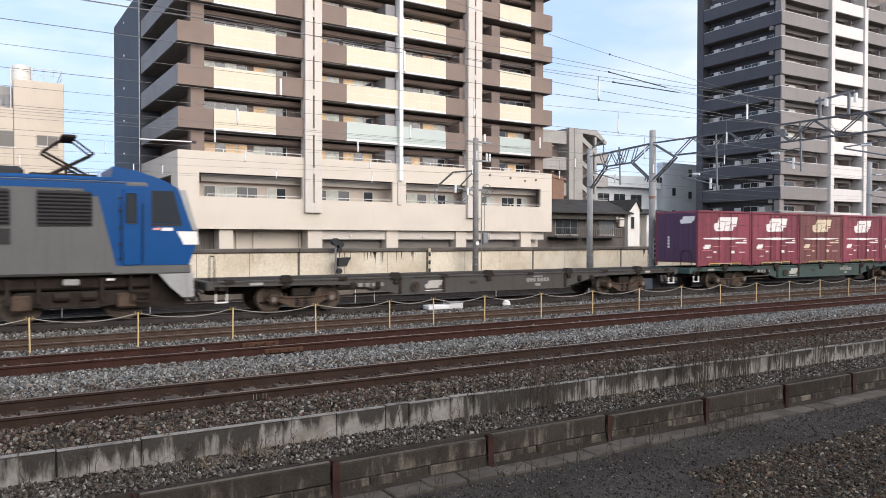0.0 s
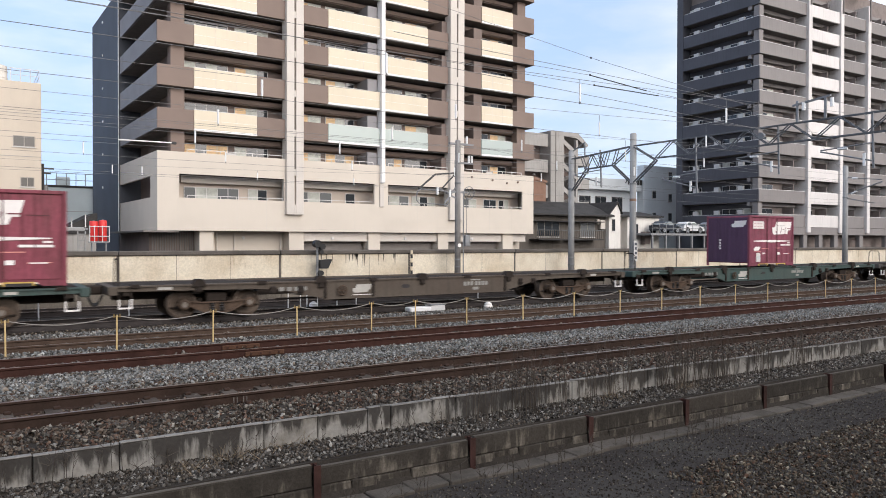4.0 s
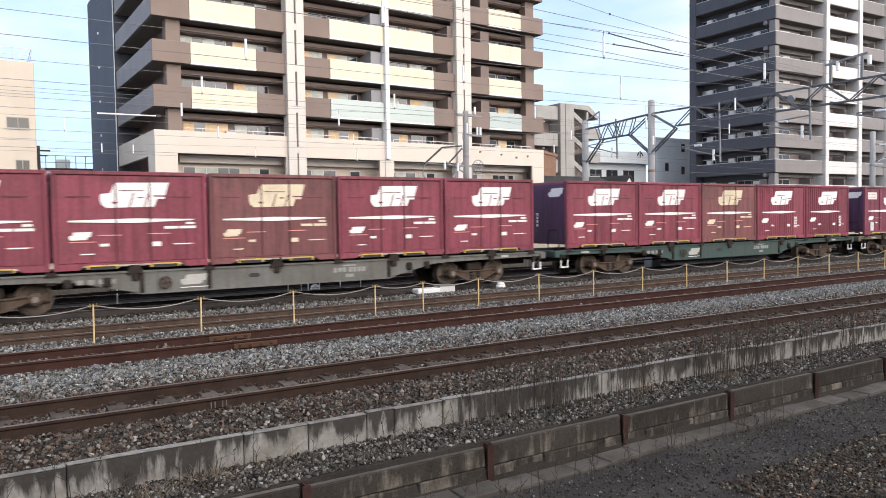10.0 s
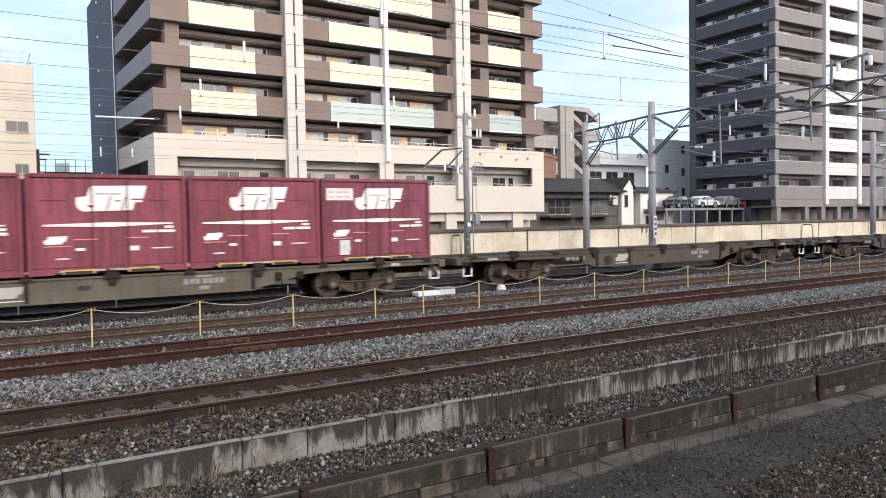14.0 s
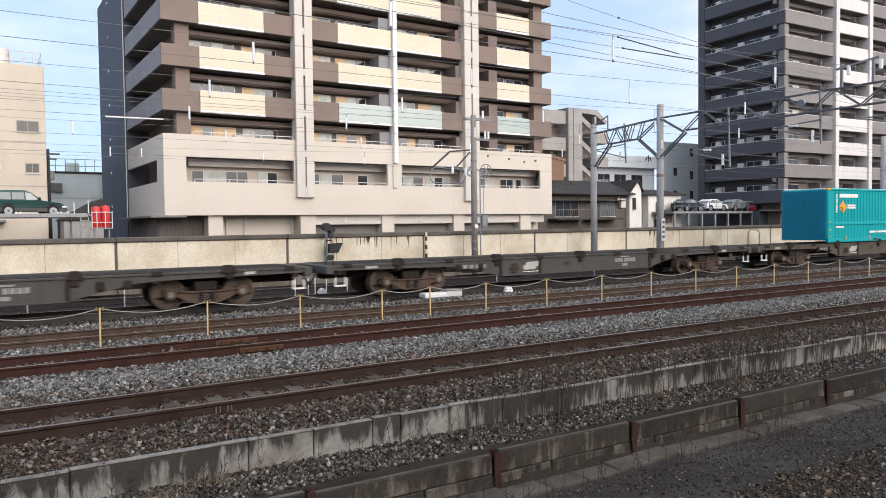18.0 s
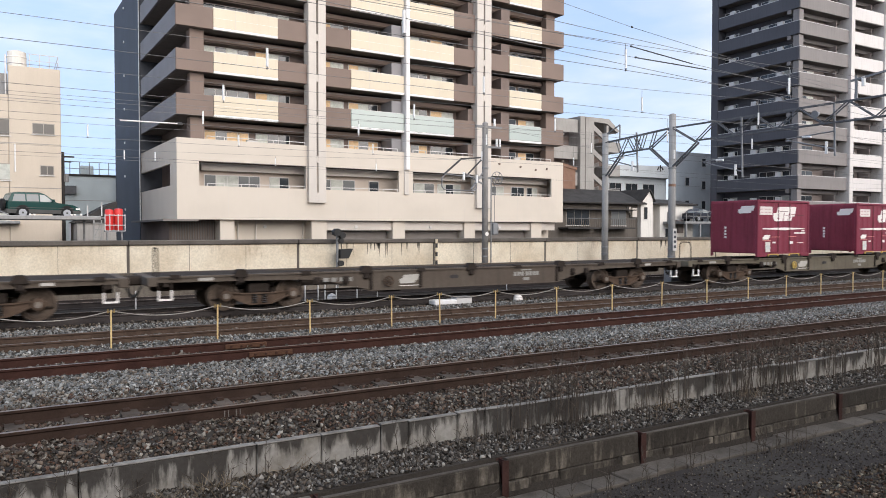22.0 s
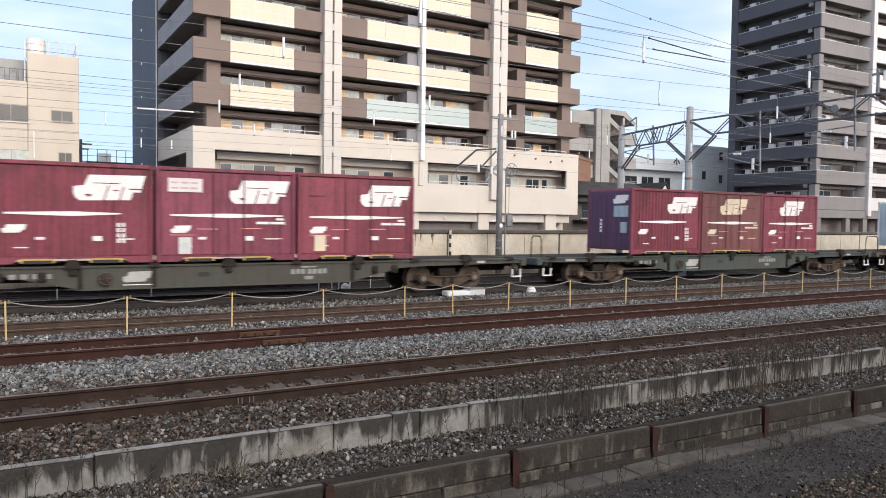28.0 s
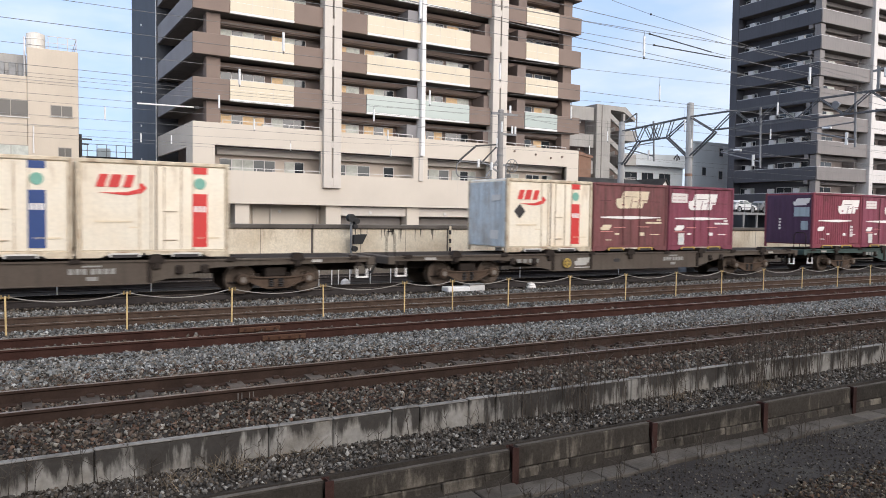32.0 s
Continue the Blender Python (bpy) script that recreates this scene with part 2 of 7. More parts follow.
RAIL_DARK = material("brown_rail_side", (0.044, 0.027, 0.020), 0.8, spread=0.2, grain=30, stain=3, bump=0.2)
RAIL_PALE = material("dusty_rail_side", (0.090, 0.061, 0.045), 0.85, spread=0.2, grain=30, stain=3, bump=0.2)
RAIL_BLACK = material("oily_rail_side", (0.040, 0.032, 0.030), 0.7, spread=0.2, grain=30, stain=3, bump=0.2)
RAIL_HEAD = material("worn_rail_head", (0.22, 0.17, 0.14), 0.38, metal=0.7, spread=0.15, grain=40, stain=3, bump=0.05)
SLEEPER = material("weathered_concrete_sleeper", (0.088, 0.071, 0.058), 0.9, spread=0.2, grain=35, stain=4, bump=0.3, per_object=0.22)
# bed darker than its stones: the shade in their gaps is put in here
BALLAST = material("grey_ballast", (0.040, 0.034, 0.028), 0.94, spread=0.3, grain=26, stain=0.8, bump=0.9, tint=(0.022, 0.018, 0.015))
STONES_GREY = material("grey_ballast_stone", (0.289, 0.279, 0.241), 0.88, spread=0.12, grain=30, stain=0.7, bump=0.2, tint=(0.199, 0.149, 0.111), per_island=0.45,
                       chips=((0.188, 0.194, 0.189), (0.112, 0.111, 0.110), (0.232, 0.230, 0.218), (0.150, 0.130, 0.110), (0.202, 0.202, 0.195), (0.310, 0.302, 0.280), (0.079, 0.076, 0.074), (0.164, 0.160, 0.151), (0.173, 0.139, 0.110)))
STONES_BROWN = material("brown_ballast_stone", (0.130, 0.103, 0.079), 0.9, spread=0.15, grain=30, stain=0.9, bump=0.2, tint=(0.067, 0.049, 0.036), per_island=0.38,
                        chips=((0.098, 0.070, 0.052), (0.036, 0.027, 0.022), (0.125, 0.096, 0.074), (0.170, 0.155, 0.132), (0.092, 0.050, 0.034), (0.115, 0.104, 0.088), (0.026, 0.020, 0.018), (0.072, 0.058, 0.046), (0.110, 0.072, 0.052), (0.054, 0.043, 0.034), (0.098, 0.082, 0.066), (0.240, 0.220, 0.188)))
STONES_DUSTY = material("dusty_grey_brown_stone", (0.15, 0.13, 0.108), 0.9, spread=0.15, grain=30, stain=0.9, bump=0.2, tint=(0.09, 0.07, 0.055), per_island=0.35,
                        chips=((0.150, 0.132, 0.110), (0.075, 0.060, 0.048), (0.175, 0.160, 0.140), (0.115, 0.090, 0.070), (0.130, 0.116, 0.098), (0.050, 0.041, 0.034), (0.145, 0.118, 0.092)))
STONES_TAN = material("dark_tan_gravel", (0.140, 0.110, 0.084), 0.9, spread=0.15, grain=30, stain=0.9, bump=0.2, tint=(0.073, 0.053, 0.039), per_island=0.5,
                        chips=((0.071, 0.050, 0.033), (0.032, 0.023, 0.017), (0.090, 0.065, 0.044), (0.111, 0.096, 0.073), (0.066, 0.034, 0.020), (0.079, 0.068, 0.053), (0.024, 0.018, 0.014), (0.053, 0.042, 0.030), (0.079, 0.052, 0.033), (0.045, 0.035, 0.025), (0.063, 0.052, 0.037), (0.222, 0.194, 0.145)))
STONES_DARK = material("dark_path_grit", (0.080, 0.070, 0.060), 0.92, spread=0.15, grain=30, per_island=0.5, chips=((0.060, 0.050, 0.042), (0.037, 0.031, 0.027), (0.085, 0.070, 0.055), (0.050, 0.040, 0.033), (0.066, 0.056, 0.046), (0.160, 0.140, 0.115)), gloss=0.02)
STONES_RUBBLE = material("grey_brown_rubble", (0.102, 0.089, 0.076), 0.9, spread=0.15, grain=30, stain=0.9, bump=0.2, per_island=0.45,
                         chips=((0.098, 0.088, 0.077), (0.045, 0.039, 0.033), (0.140, 0.128, 0.112), (0.074, 0.060, 0.047), (0.115, 0.104, 0.092), (0.034, 0.029, 0.025), (0.090, 0.070, 0.053), (0.058, 0.051, 0.044), (0.260, 0.245, 0.218)))
ASPHALT = material("dark_asphalt", (0.042, 0.037, 0.034), 0.9, spread=0.4, grain=60, stain=0.8, bump=0.6, tint=(0.072, 0.066, 0.058), gloss=0.02)
OLD_CONCRETE = material("mossy_old_concrete", (0.150, 0.130, 0.104), 0.95, spread=0.3, grain=24, stain=3.4, bump=0.6, tint=(0.052, 0.043, 0.034), streak=0.5, per_object=0.2, drip=(-0.72, 1.1, 0.85, (0.026, 0.022, 0.018), 0.40))
CREAM_CONCRETE = material("cream_concrete_parapet", (0.70, 0.625, 0.495), 0.88, spread=0.17, grain=14, stain=0.75, bump=0.2, tint=(0.48, 0.385, 0.265), streak=0.04, per_object=0.06, drip=(1.68, 1.2, 0.35, (0.30, 0.225, 0.145), 0.62))
LOW_WALL = material("rain_streaked_concrete", (0.285, 0.268, 0.240), 0.9, spread=0.2, grain=16, stain=3.2, bump=0.4, tint=(0.165, 0.145, 0.118), drip=(-0.24, 0.55, 0.9, (0.030, 0.026, 0.023), 0.44))
# sky light on the wall's top, put into the colour of an added strip
LOW_CAP = material("skylit_wall_top", (0.215, 0.200, 0.178), 0.92, spread=0.3, grain=18, stain=4.0, bump=0.4, tint=(0.10, 0.088, 0.074), per_object=0.2)
KERB = material("worn_kerb_slab", (0.099, 0.086, 0.072), 0.93, spread=0.25, grain=24, stain=3.0, bump=0.4, tint=(0.049, 0.041, 0.033), per_object=0.18)
COPING = material("dark_stained_coping", (0.13, 0.115, 0.10), 0.9, spread=0.2, grain=16, stain=1.0, bump=0.3)
RED_STEEL = material("rusty_red_steel_post", (0.046, 0.022, 0.018), 0.85, spread=0.25, grain=30, stain=4, bump=0.3, per_object=0.3)
YELLOW = material("yellow_post_paint", (0.66, 0.47, 0.22), 0.55, spread=0.1, grain=40, stain=8, bump=0.05)
BLACK = material("black_rubber_cap", (0.02, 0.02, 0.02), 0.6)
POST_RING = material("dull_olive_chain_ring", (0.26, 0.18, 0.07), 0.65, spread=0.15)
ROPE = material("grey_chain", (0.36, 0.33, 0.29), 0.7, spread=0.2, grain=60)
POLE_GREY = material("spun_concrete_pole", (0.33, 0.325, 0.315), 0.8, spread=0.1, grain=18, stain=1.5, bump=0.12, streak=0.3)
POLE_OLD = material("weathered_dark_pole", (0.26, 0.245, 0.23), 0.85, spread=0.14, grain=18, stain=1.5, bump=0.12, streak=0.4)
GALV = material("dull_galvanised_steel", (0.25, 0.252, 0.255), 0.6, metal=0.2, spread=0.15, grain=25, stain=3)
STEEL = material("dark_painted_gantry_steel", (0.125, 0.127, 0.132), 0.6, metal=0.2, spread=0.15, grain=25, stain=3)
WIRE = material("grey_overhead_wire", (0.20, 0.195, 0.19), 0.6, metal=0.3)
PORCELAIN = material("white_porcelain", (0.82, 0.81, 0.78), 0.3, spread=0.04)
CONT_RED = material("container_crimson_paint", (0.245, 0.062, 0.084), 0.55, spread=0.16, grain=9, stain=0.9, bump=0.05, tint=(0.17, 0.055, 0.062), streak=0.55, per_object=0.13, gloss=0.2, drip=(2.5, 2.7, 0.5, (0.085, 0.040, 0.038), 0.60))
CONT_DARK = material("container_plum_paint", (0.230, 0.064, 0.092), 0.55, spread=0.16, grain=9, stain=0.9, bump=0.05, tint=(0.16, 0.05, 0.062), streak=0.55, per_object=0.13, gloss=0.2, drip=(2.5, 2.7, 0.5, (0.080, 0.036, 0.038), 0.60))
CONT_MAROON = material("container_maroon_paint", (0.215, 0.036, 0.060), 0.5, spread=0.12, grain=10, stain=0.8, bump=0.05, tint=(0.16, 0.03, 0.045), streak=0.4, gloss=0.25)
CONT_BROWN = material("container_brick_paint", (0.190, 0.066, 0.066), 0.62, spread=0.16, grain=9, stain=0.9, bump=0.05, tint=(0.135, 0.055, 0.048), streak=0.55, per_object=0.12, drip=(2.5, 2.7, 0.5, (0.075, 0.040, 0.034), 0.58))
CONT_SEAM = material("container_seam", (0.10, 0.028, 0.032), 0.6, spread=0.1)
CONT_WHITE = material("container_cream_paint", (0.82, 0.74, 0.60), 0.5, spread=0.10, grain=12, stain=0.9, bump=0.04, tint=(0.74, 0.58, 0.39), streak=0.12, per_object=0.06, drip=(2.5, 2.9, 0.4, (0.42, 0.29, 0.17), 0.63))
CONT_GREY = material("container_grey_paint", (0.68, 0.66, 0.62), 0.55, spread=0.08, grain=12, stain=0.9, bump=0.06, tint=(0.54, 0.49, 0.42), streak=0.2, drip=(2.5, 2.8, 0.45, (0.34, 0.28, 0.22), 0.60))
LOCK_STEEL = material("rust_stained_lock_bar", (0.64, 0.55, 0.42), 0.7, spread=0.3, grain=20, stain=4, tint=(0.34, 0.22, 0.13))
SEAM_RUST = material("rusty_door_seam", (0.17, 0.10, 0.06), 0.85, spread=0.3, grain=20)
# ends of pale containers: sky light put into the colour, under real drips
CONT_BLUE_END = material("container_skylit_pale_blue", (0.42, 0.49, 0.53), 0.55, spread=0.08, grain=12, stain=0.9, bump=0.06, streak=0.35, drip=(2.5, 2.8, 0.45, (0.22, 0.18, 0.15), 0.60))
CONT_PALE_END = material("container_pale_grey_end", (0.58, 0.60, 0.585), 0.55, spread=0.1, grain=12, stain=0.9, bump=0.06, tint=(0.36, 0.34, 0.31), streak=0.25)
CONT_SKY_END = material("container_skylit_end", (0.58, 0.63, 0.65), 0.6, spread=0.14, grain=12, stain=1.4, bump=0.06, tint=(0.36, 0.29, 0.22), streak=0.4, drip=(2.4, 2.6, 0.5, (0.30, 0.22, 0.15), 0.60))
CONT_EDGE = material("container_grimy_cream_edge", (0.64, 0.55, 0.41), 0.65, spread=0.2, grain=14, stain=3.0, tint=(0.30, 0.20, 0.12), streak=0.5, per_object=0.1)
# the teal's ends, with their sky-blue shade put into the colour
CONT_TEAL_SHADE = material("container_teal_sky_shade", (0.010, 0.17, 0.26), 0.5, spread=0.05, grain=10, stain=0.6, bump=0.04, gloss=0.2)
CONT_TEAL = material("container_teal_paint", (0.012, 0.36, 0.38), 0.42, spread=0.05, grain=10, stain=0.6, bump=0.04, gloss=0.22)
MARK_WHITE = material("white_marking", (0.84, 0.80, 0.76), 0.6, spread=0.06, grain=14, stain=2.0, tint=(0.66, 0.55, 0.48))
MARK_OCHRE = material("worn_cream_marking", (0.74, 0.62, 0.44), 0.65, spread=0.1, grain=14, stain=2.0)
MARK_DULL = material("dull_white_marking", (0.48, 0.455, 0.41), 0.65, spread=0.12, grain=14, stain=2.0)
MARK_WORN = material("rubbed_grey_marking", (0.30, 0.29, 0.265), 0.7, spread=0.2, grain=14, stain=2.0)
MARK_RED = material("red_marking", (0.62, 0.045, 0.04), 0.5, spread=0.06)
MARK_PINK = material("faded_red_marking", (0.78, 0.33, 0.28), 0.6, spread=0.12)
MARK_FAINT = material("faint_red_lettering", (0.62, 0.46, 0.44), 0.6, spread=0.1)
MARK_BLUE = material("navy_marking", (0.028, 0.062, 0.20), 0.5, spread=0.06)
MARK_GREEN = material("green_marking", (0.20, 0.42, 0.33), 0.6, spread=0.1)
MARK_TEAL = material("pale_teal_marking", (0.30, 0.58, 0.62), 0.6, spread=0.1)
MARK_ORANGE = material("orange_marking", (0.85, 0.36, 0.03), 0.5, spread=0.05)
MARK_DARK = material("dark_mark_and_hollow", (0.035, 0.03, 0.03), 0.6)
HOOK_YELLOW = material("yellow_fork_pocket", (0.62, 0.43, 0.10), 0.65, spread=0.2, grain=20)
FRAME_GREEN = material("wagon_blue_green_paint", (0.043, 0.074, 0.066), 0.65, spread=0.15, grain=14, stain=0.9, bump=0.1, tint=(0.061, 0.066, 0.053), streak=0.35)
FRAME_GREY = material("wagon_dusty_grey_paint", (0.070, 0.066, 0.061), 0.75, spread=0.15, grain=14, stain=0.9, bump=0.1, tint=(0.070, 0.054, 0.041), streak=0.35)
FRAME_OLIVE = material("wagon_olive_dusty_paint", (0.072, 0.071, 0.056), 0.75, spread=0.15, grain=14, stain=0.9, bump=0.1, tint=(0.070, 0.054, 0.041), streak=0.35)
FRAME_BROWN = material("wagon_brown_dusty_paint", (0.094, 0.075, 0.057), 0.75, spread=0.15, grain=14, stain=0.9, bump=0.1, tint=(0.070, 0.049, 0.037), streak=0.35)
FRAME_SAGE = material("wagon_grey_green_paint", (0.064, 0.077, 0.067), 0.75, spread=0.15, grain=14, stain=0.9, bump=0.1, tint=(0.070, 0.057, 0.045), streak=0.35)
FRAME_SAND = material("wagon_sandy_dusty_paint", (0.135, 0.116, 0.082), 0.75, spread=0.15, grain=14, stain=0.9, bump=0.1, tint=(0.082, 0.064, 0.045), streak=0.35)
FRAME_PALE = material("wagon_pale_grey_paint", (0.156, 0.152, 0.135), 0.75, spread=0.15, grain=14, stain=0.9, bump=0.1, tint=(0.090, 0.074, 0.057), streak=0.35)
UNDER = material("brake_dust_underframe", (0.036, 0.028, 0.023), 0.85, spread=0.2, grain=18, stain=3, bump=0.15)
BOGIE = material("brown_dusty_bogie", (0.098, 0.068, 0.049), 0.85, spread=0.2, grain=18, stain=3, bump=0.2)
WHEEL = material("dusty_steel_wheel", (0.120, 0.090, 0.068), 0.7, metal=0.2, spread=0.2, grain=18, stain=3)
LOCO_BLUE = material("locomotive_blue_paint", (0.003, 0.062, 0.215), 0.4, spread=0.06, grain=10, stain=0.6, bump=0.03, streak=0.12, gloss=0.22)
LOCO_GREY = material("locomotive_grey_paint", (0.13, 0.128, 0.122), 0.55, spread=0.06, grain=10, stain=0.6, bump=0.03, streak=0.15, gloss=0.22)
LOCO_PALE = material("locomotive_pale_skirt", (0.36, 0.355, 0.34), 0.55, spread=0.1, grain=10, stain=0.9, streak=0.3)
LOUVRE = material("dark_louvre_metal", (0.018, 0.017, 0.018), 0.6, spread=0.1)

# ---- tools for building ----
class Shape:
    """Collects corners and faces of one part."""

    def __init__(self):
        self.v, self.f = [], []

    def add(self, verts, faces):
        k = len(self.v)
        self.v += [tuple(p) for p in verts]
        self.f += [tuple(i + k for i in f) for f in faces]
        return self

    def box(self, x0, x1, y0, y1, z0, z1):
        return self.add([(x0, y0, z0), (x1, y0, z0), (x1, y1, z0), (x0, y1, z0), (x0, y0, z1), (x1, y0, z1), (x1, y1, z1), (x0, y1, z1)],
                        [(0, 3, 2, 1), (4, 5, 6, 7), (0, 1, 5, 4), (1, 2, 6, 5), (2, 3, 7, 6), (3, 0, 4, 7)])

    def soft(self, x0, x1, y0, y1, z0, z1, c):
        """A box with bevelled edges."""
        lo, hi = (x0, y0, z0), (x1, y1, z1)
        verts, index = [], {}
        for sx in (0, 1):
            for sy in (0, 1):
                for sz in (0, 1):
                    s = (sx, sy, sz)
                    for axis in range(3):
                        p = []
                        for a in range(3):
                            edge, d = (hi[a], -c) if s[a] else (lo[a], c)
                            p.append(edge if a == axis else edge + d)
                        index[s, axis] = len(verts)
                        verts.append(p)
        faces = []
        for axis in range(3):
            a, b = (axis + 1) % 3, (axis + 2) % 3
            for side in (0, 1):
                ring = []
                for u, w in ((0, 0), (1, 0), (1, 1), (0, 1)):
                    s = [0, 0, 0]
                    s[axis], s[a], s[b] = side, u, w
                    ring.append(index[tuple(s), axis])
                faces.append(ring if side else ring[::-1])
            for u in (0, 1):
                for w in (0, 1):
                    s0, s1 = [0, 0, 0], [0, 0, 0]
                    s0[a] = s1[a] = u
                    s0[b] = s1[b] = w
                    s1[axis] = 1
                    q = [index[tuple(s0), a], index[tuple(s1), a], index[tuple(s1), b], index[tuple(s0), b]]
                    faces.append(q if u == w else q[::-1])
        for (s, axis), i in list(index.items()):
            if axis == 0:
                t = [index[s, 0], index[s, 1], index[s, 2]]
                faces.append(t if sum(s) % 2 else t[::-1])
        return self.add(verts, faces)

    def rod(self, a, b, r, n=8, r2=None):
        a, b = Vector(a), Vector(b)
        d = (b - a).normalized()
        s = d.orthogonal().normalized()
        t = d.cross(s)
        r2 = r if r2 is None else r2
        ring = [s * math.cos(i * math.tau / n) + t * math.sin(i * math.tau / n) for i in range(n)]
        verts = [a + p * r for p in ring] + [b + p * r2 for p in ring]
        faces = [(i, (i + 1) % n, n + (i + 1) % n, n + i) for i in range(n)]
        return self.add(verts, faces + [tuple(range(n))[::-1], tuple(range(n, 2 * n))])

    def lathe(self, a, b, profile, n=16):
        """A turned form about the line from a to b: profile of (share of the line, radius)."""
        a, b = Vector(a), Vector(b)
        d = (b - a).normalized()
        s = d.orthogonal().normalized()
        t = d.cross(s)
        ring = [s * math.cos(i * math.tau / n) + t * math.sin(i * math.tau / n) for i in range(n)]
        verts = [a + (b - a) * f + p * r for f, r in profile for p in ring]
        m = len(profile)
        faces = [(j * n + i, j * n + (i + 1) % n, (j + 1) * n + (i + 1) % n, (j + 1) * n + i) for j in range(m - 1) for i in range(n)]
        return self.add(verts, faces + [tuple(range(n))[::-1], tuple(range((m - 1) * n, m * n))])

    def tube(self, pts, r, n=5):
        """A thin line through points that runs along x."""
        verts = [(x, y + r * math.cos(i * math.tau / n), z + r * math.sin(i * math.tau / n)) for x, y, z in pts for i in range(n)]
        return self.add(verts, [(j * n + i, j * n + (i + 1) % n, (j + 1) * n + (i + 1) % n, (j + 1) * n + i) for j in range(len(pts) - 1) for i in range(n)])

    def beam(self, a, b, w, h):
        """A straight bar of square section between two points."""
        a, b = Vector(a), Vector(b)
        d = (b - a).normalized()
        s = d.cross(Vector((0, 0, 1)))
        s = (s if s.length > 1e-4 else Vector((1, 0, 0))).normalized()
        t = s.cross(d)
        verts = [p + s * (i * w / 2) + t * (j * h / 2) for p in (a, b) for i, j in ((-1, -1), (1, -1), (1, 1), (-1, 1))]
        return self.add(verts, [(0, 3, 2, 1), (4, 5, 6, 7), (0, 1, 5, 4), (1, 2, 6, 5), (2, 3, 7, 6), (3, 0, 4, 7)])

    def wall(self, outline, y0, y1):
        """A plate: outline in x and z, pushed from y0 to y1."""
        n = len(outline)
        verts = [(x, y0, z) for x, z in outline] + [(x, y1, z) for x, z in outline]
        return self.add(verts, [tuple(range(n)), tuple(range(n, 2 * n))[::-1]] + [(i, n + i, n + (i + 1) % n, (i + 1) % n) for i in range(n)])

    def bar(self, outline, x0, x1):
        """A long profile: outline in y and z, pushed from x0 to x1."""
        n = len(outline)
        verts = [(x0, y, z) for y, z in outline] + [(x1, y, z) for y, z in outline]
        return self.add(verts, [tuple(range(n))[::-1], tuple(range(n, 2 * n))] + [(i, (i + 1) % n, n + (i + 1) % n, n + i) for i in range(n)])

    def mesh(self, name, mat):
        me = bpy.data.meshes.new(name)
        me.from_pydata(self.v, [], self.f)
        me.materials.append(mat)
        bm = bmesh.new()
        bm.from_mesh(me)
        bmesh.ops.recalc_face_normals(bm, faces=bm.faces)
        bm.to_mesh(me)
        bm.free()
        return me


def part(name, shape, mat, parent=None, label="", at=None):
    """Links a shape or a ready mesh as one mesh object under a thing or a part."""
    me = shape.mesh(name, mat) if isinstance(shape, Shape) else shape
    ob = new(name, me)
    if parent is not None:
        ob.parent = parent
    if at is not None:
        ob.matrix_basis = at
    if label:
        ob["label"] = label
    return ob


def bars(name, boxes, mat, parent):
    """Painted bars, each a part of its own: rows of x0, x1, y0, y1, z0, z1."""
    for b in boxes:
        part(name, Shape().box(*b), mat, parent)


def smooth(ob):
    for p in ob.data.polygons:
        p.use_smooth = True
    return ob


def thing(name, m, label, category, group="", kind=""):
    ob = new(name)
    ob.empty_display_size = 0.3
    ob.matrix_basis = m
    return tagged(ob, label, category, group, kind)


def setting(name, shape, mat, label, category=""):
    return tagged(part(name, shape, mat), label, category or name.split("_")[0], "", "structure")


# ---- ground, tracks and walls along the line ----
TRACKS = (10.02, 14.02, 17.35, 21.2, 25.2)

# one sheet of ground from the path to the horizon, in cross-section across the line
PROFILE = [(-900, -1.25), (7.45, -1.25), (7.56, -0.95), (7.62, -0.70), (8.33, -0.62), (8.385, -0.32), (8.9, -0.25), (9.05, -0.215), (9.40, -0.215), (9.52, -0.245), (10.52, -0.245), (10.64, -0.215), (11.2, -0.205), (12.0, -0.14),
           (12.9, -0.2), (13.3, -.17), (15.2, -0.165), (16.2, -0.20), (16.55, -0.18), (16.7, -0.215), (18.0, -0.215), (18.3, -0.17), (19.3, -0.16), (20.2, -0.21), (22.2, -0.21), (24.2, -0.2), (26.3, -0.2),
           (28.3, -0.25), (29.2, 0.0), (44, 0.6), (1500, 0.6)]


def level(y):
    for (a, za), (b, zb) in zip(PROFILE, PROFILE[1:]):
        if a <= y <= b:
            return za + (zb - za) * (y - a) / (b - a)
    return 0.6


sheet = Shape()
cuts = [-1500, -300, -60, -20, 0, 20, 60, 150, 400, 1500]
sheet.v = [(x, y, z) for y, z in PROFILE for x in cuts]
w = len(cuts)
sheet.f = [(j * w + i, j * w + i + 1, (j + 1) * w + i + 1, (j + 1) * w + i) for j in range(len(PROFILE) - 1) for i in range(w - 1)]
setting("ground", sheet, BALLAST, "crushed-stone railway bed, gap shade in its dark colour, reaching into the distance", "ground")
setting("road", Shape().box(-120, 160, -60, 7.12, -1.3, -1.215), ASPHALT, "dark worn asphalt path beside the railway", "road")


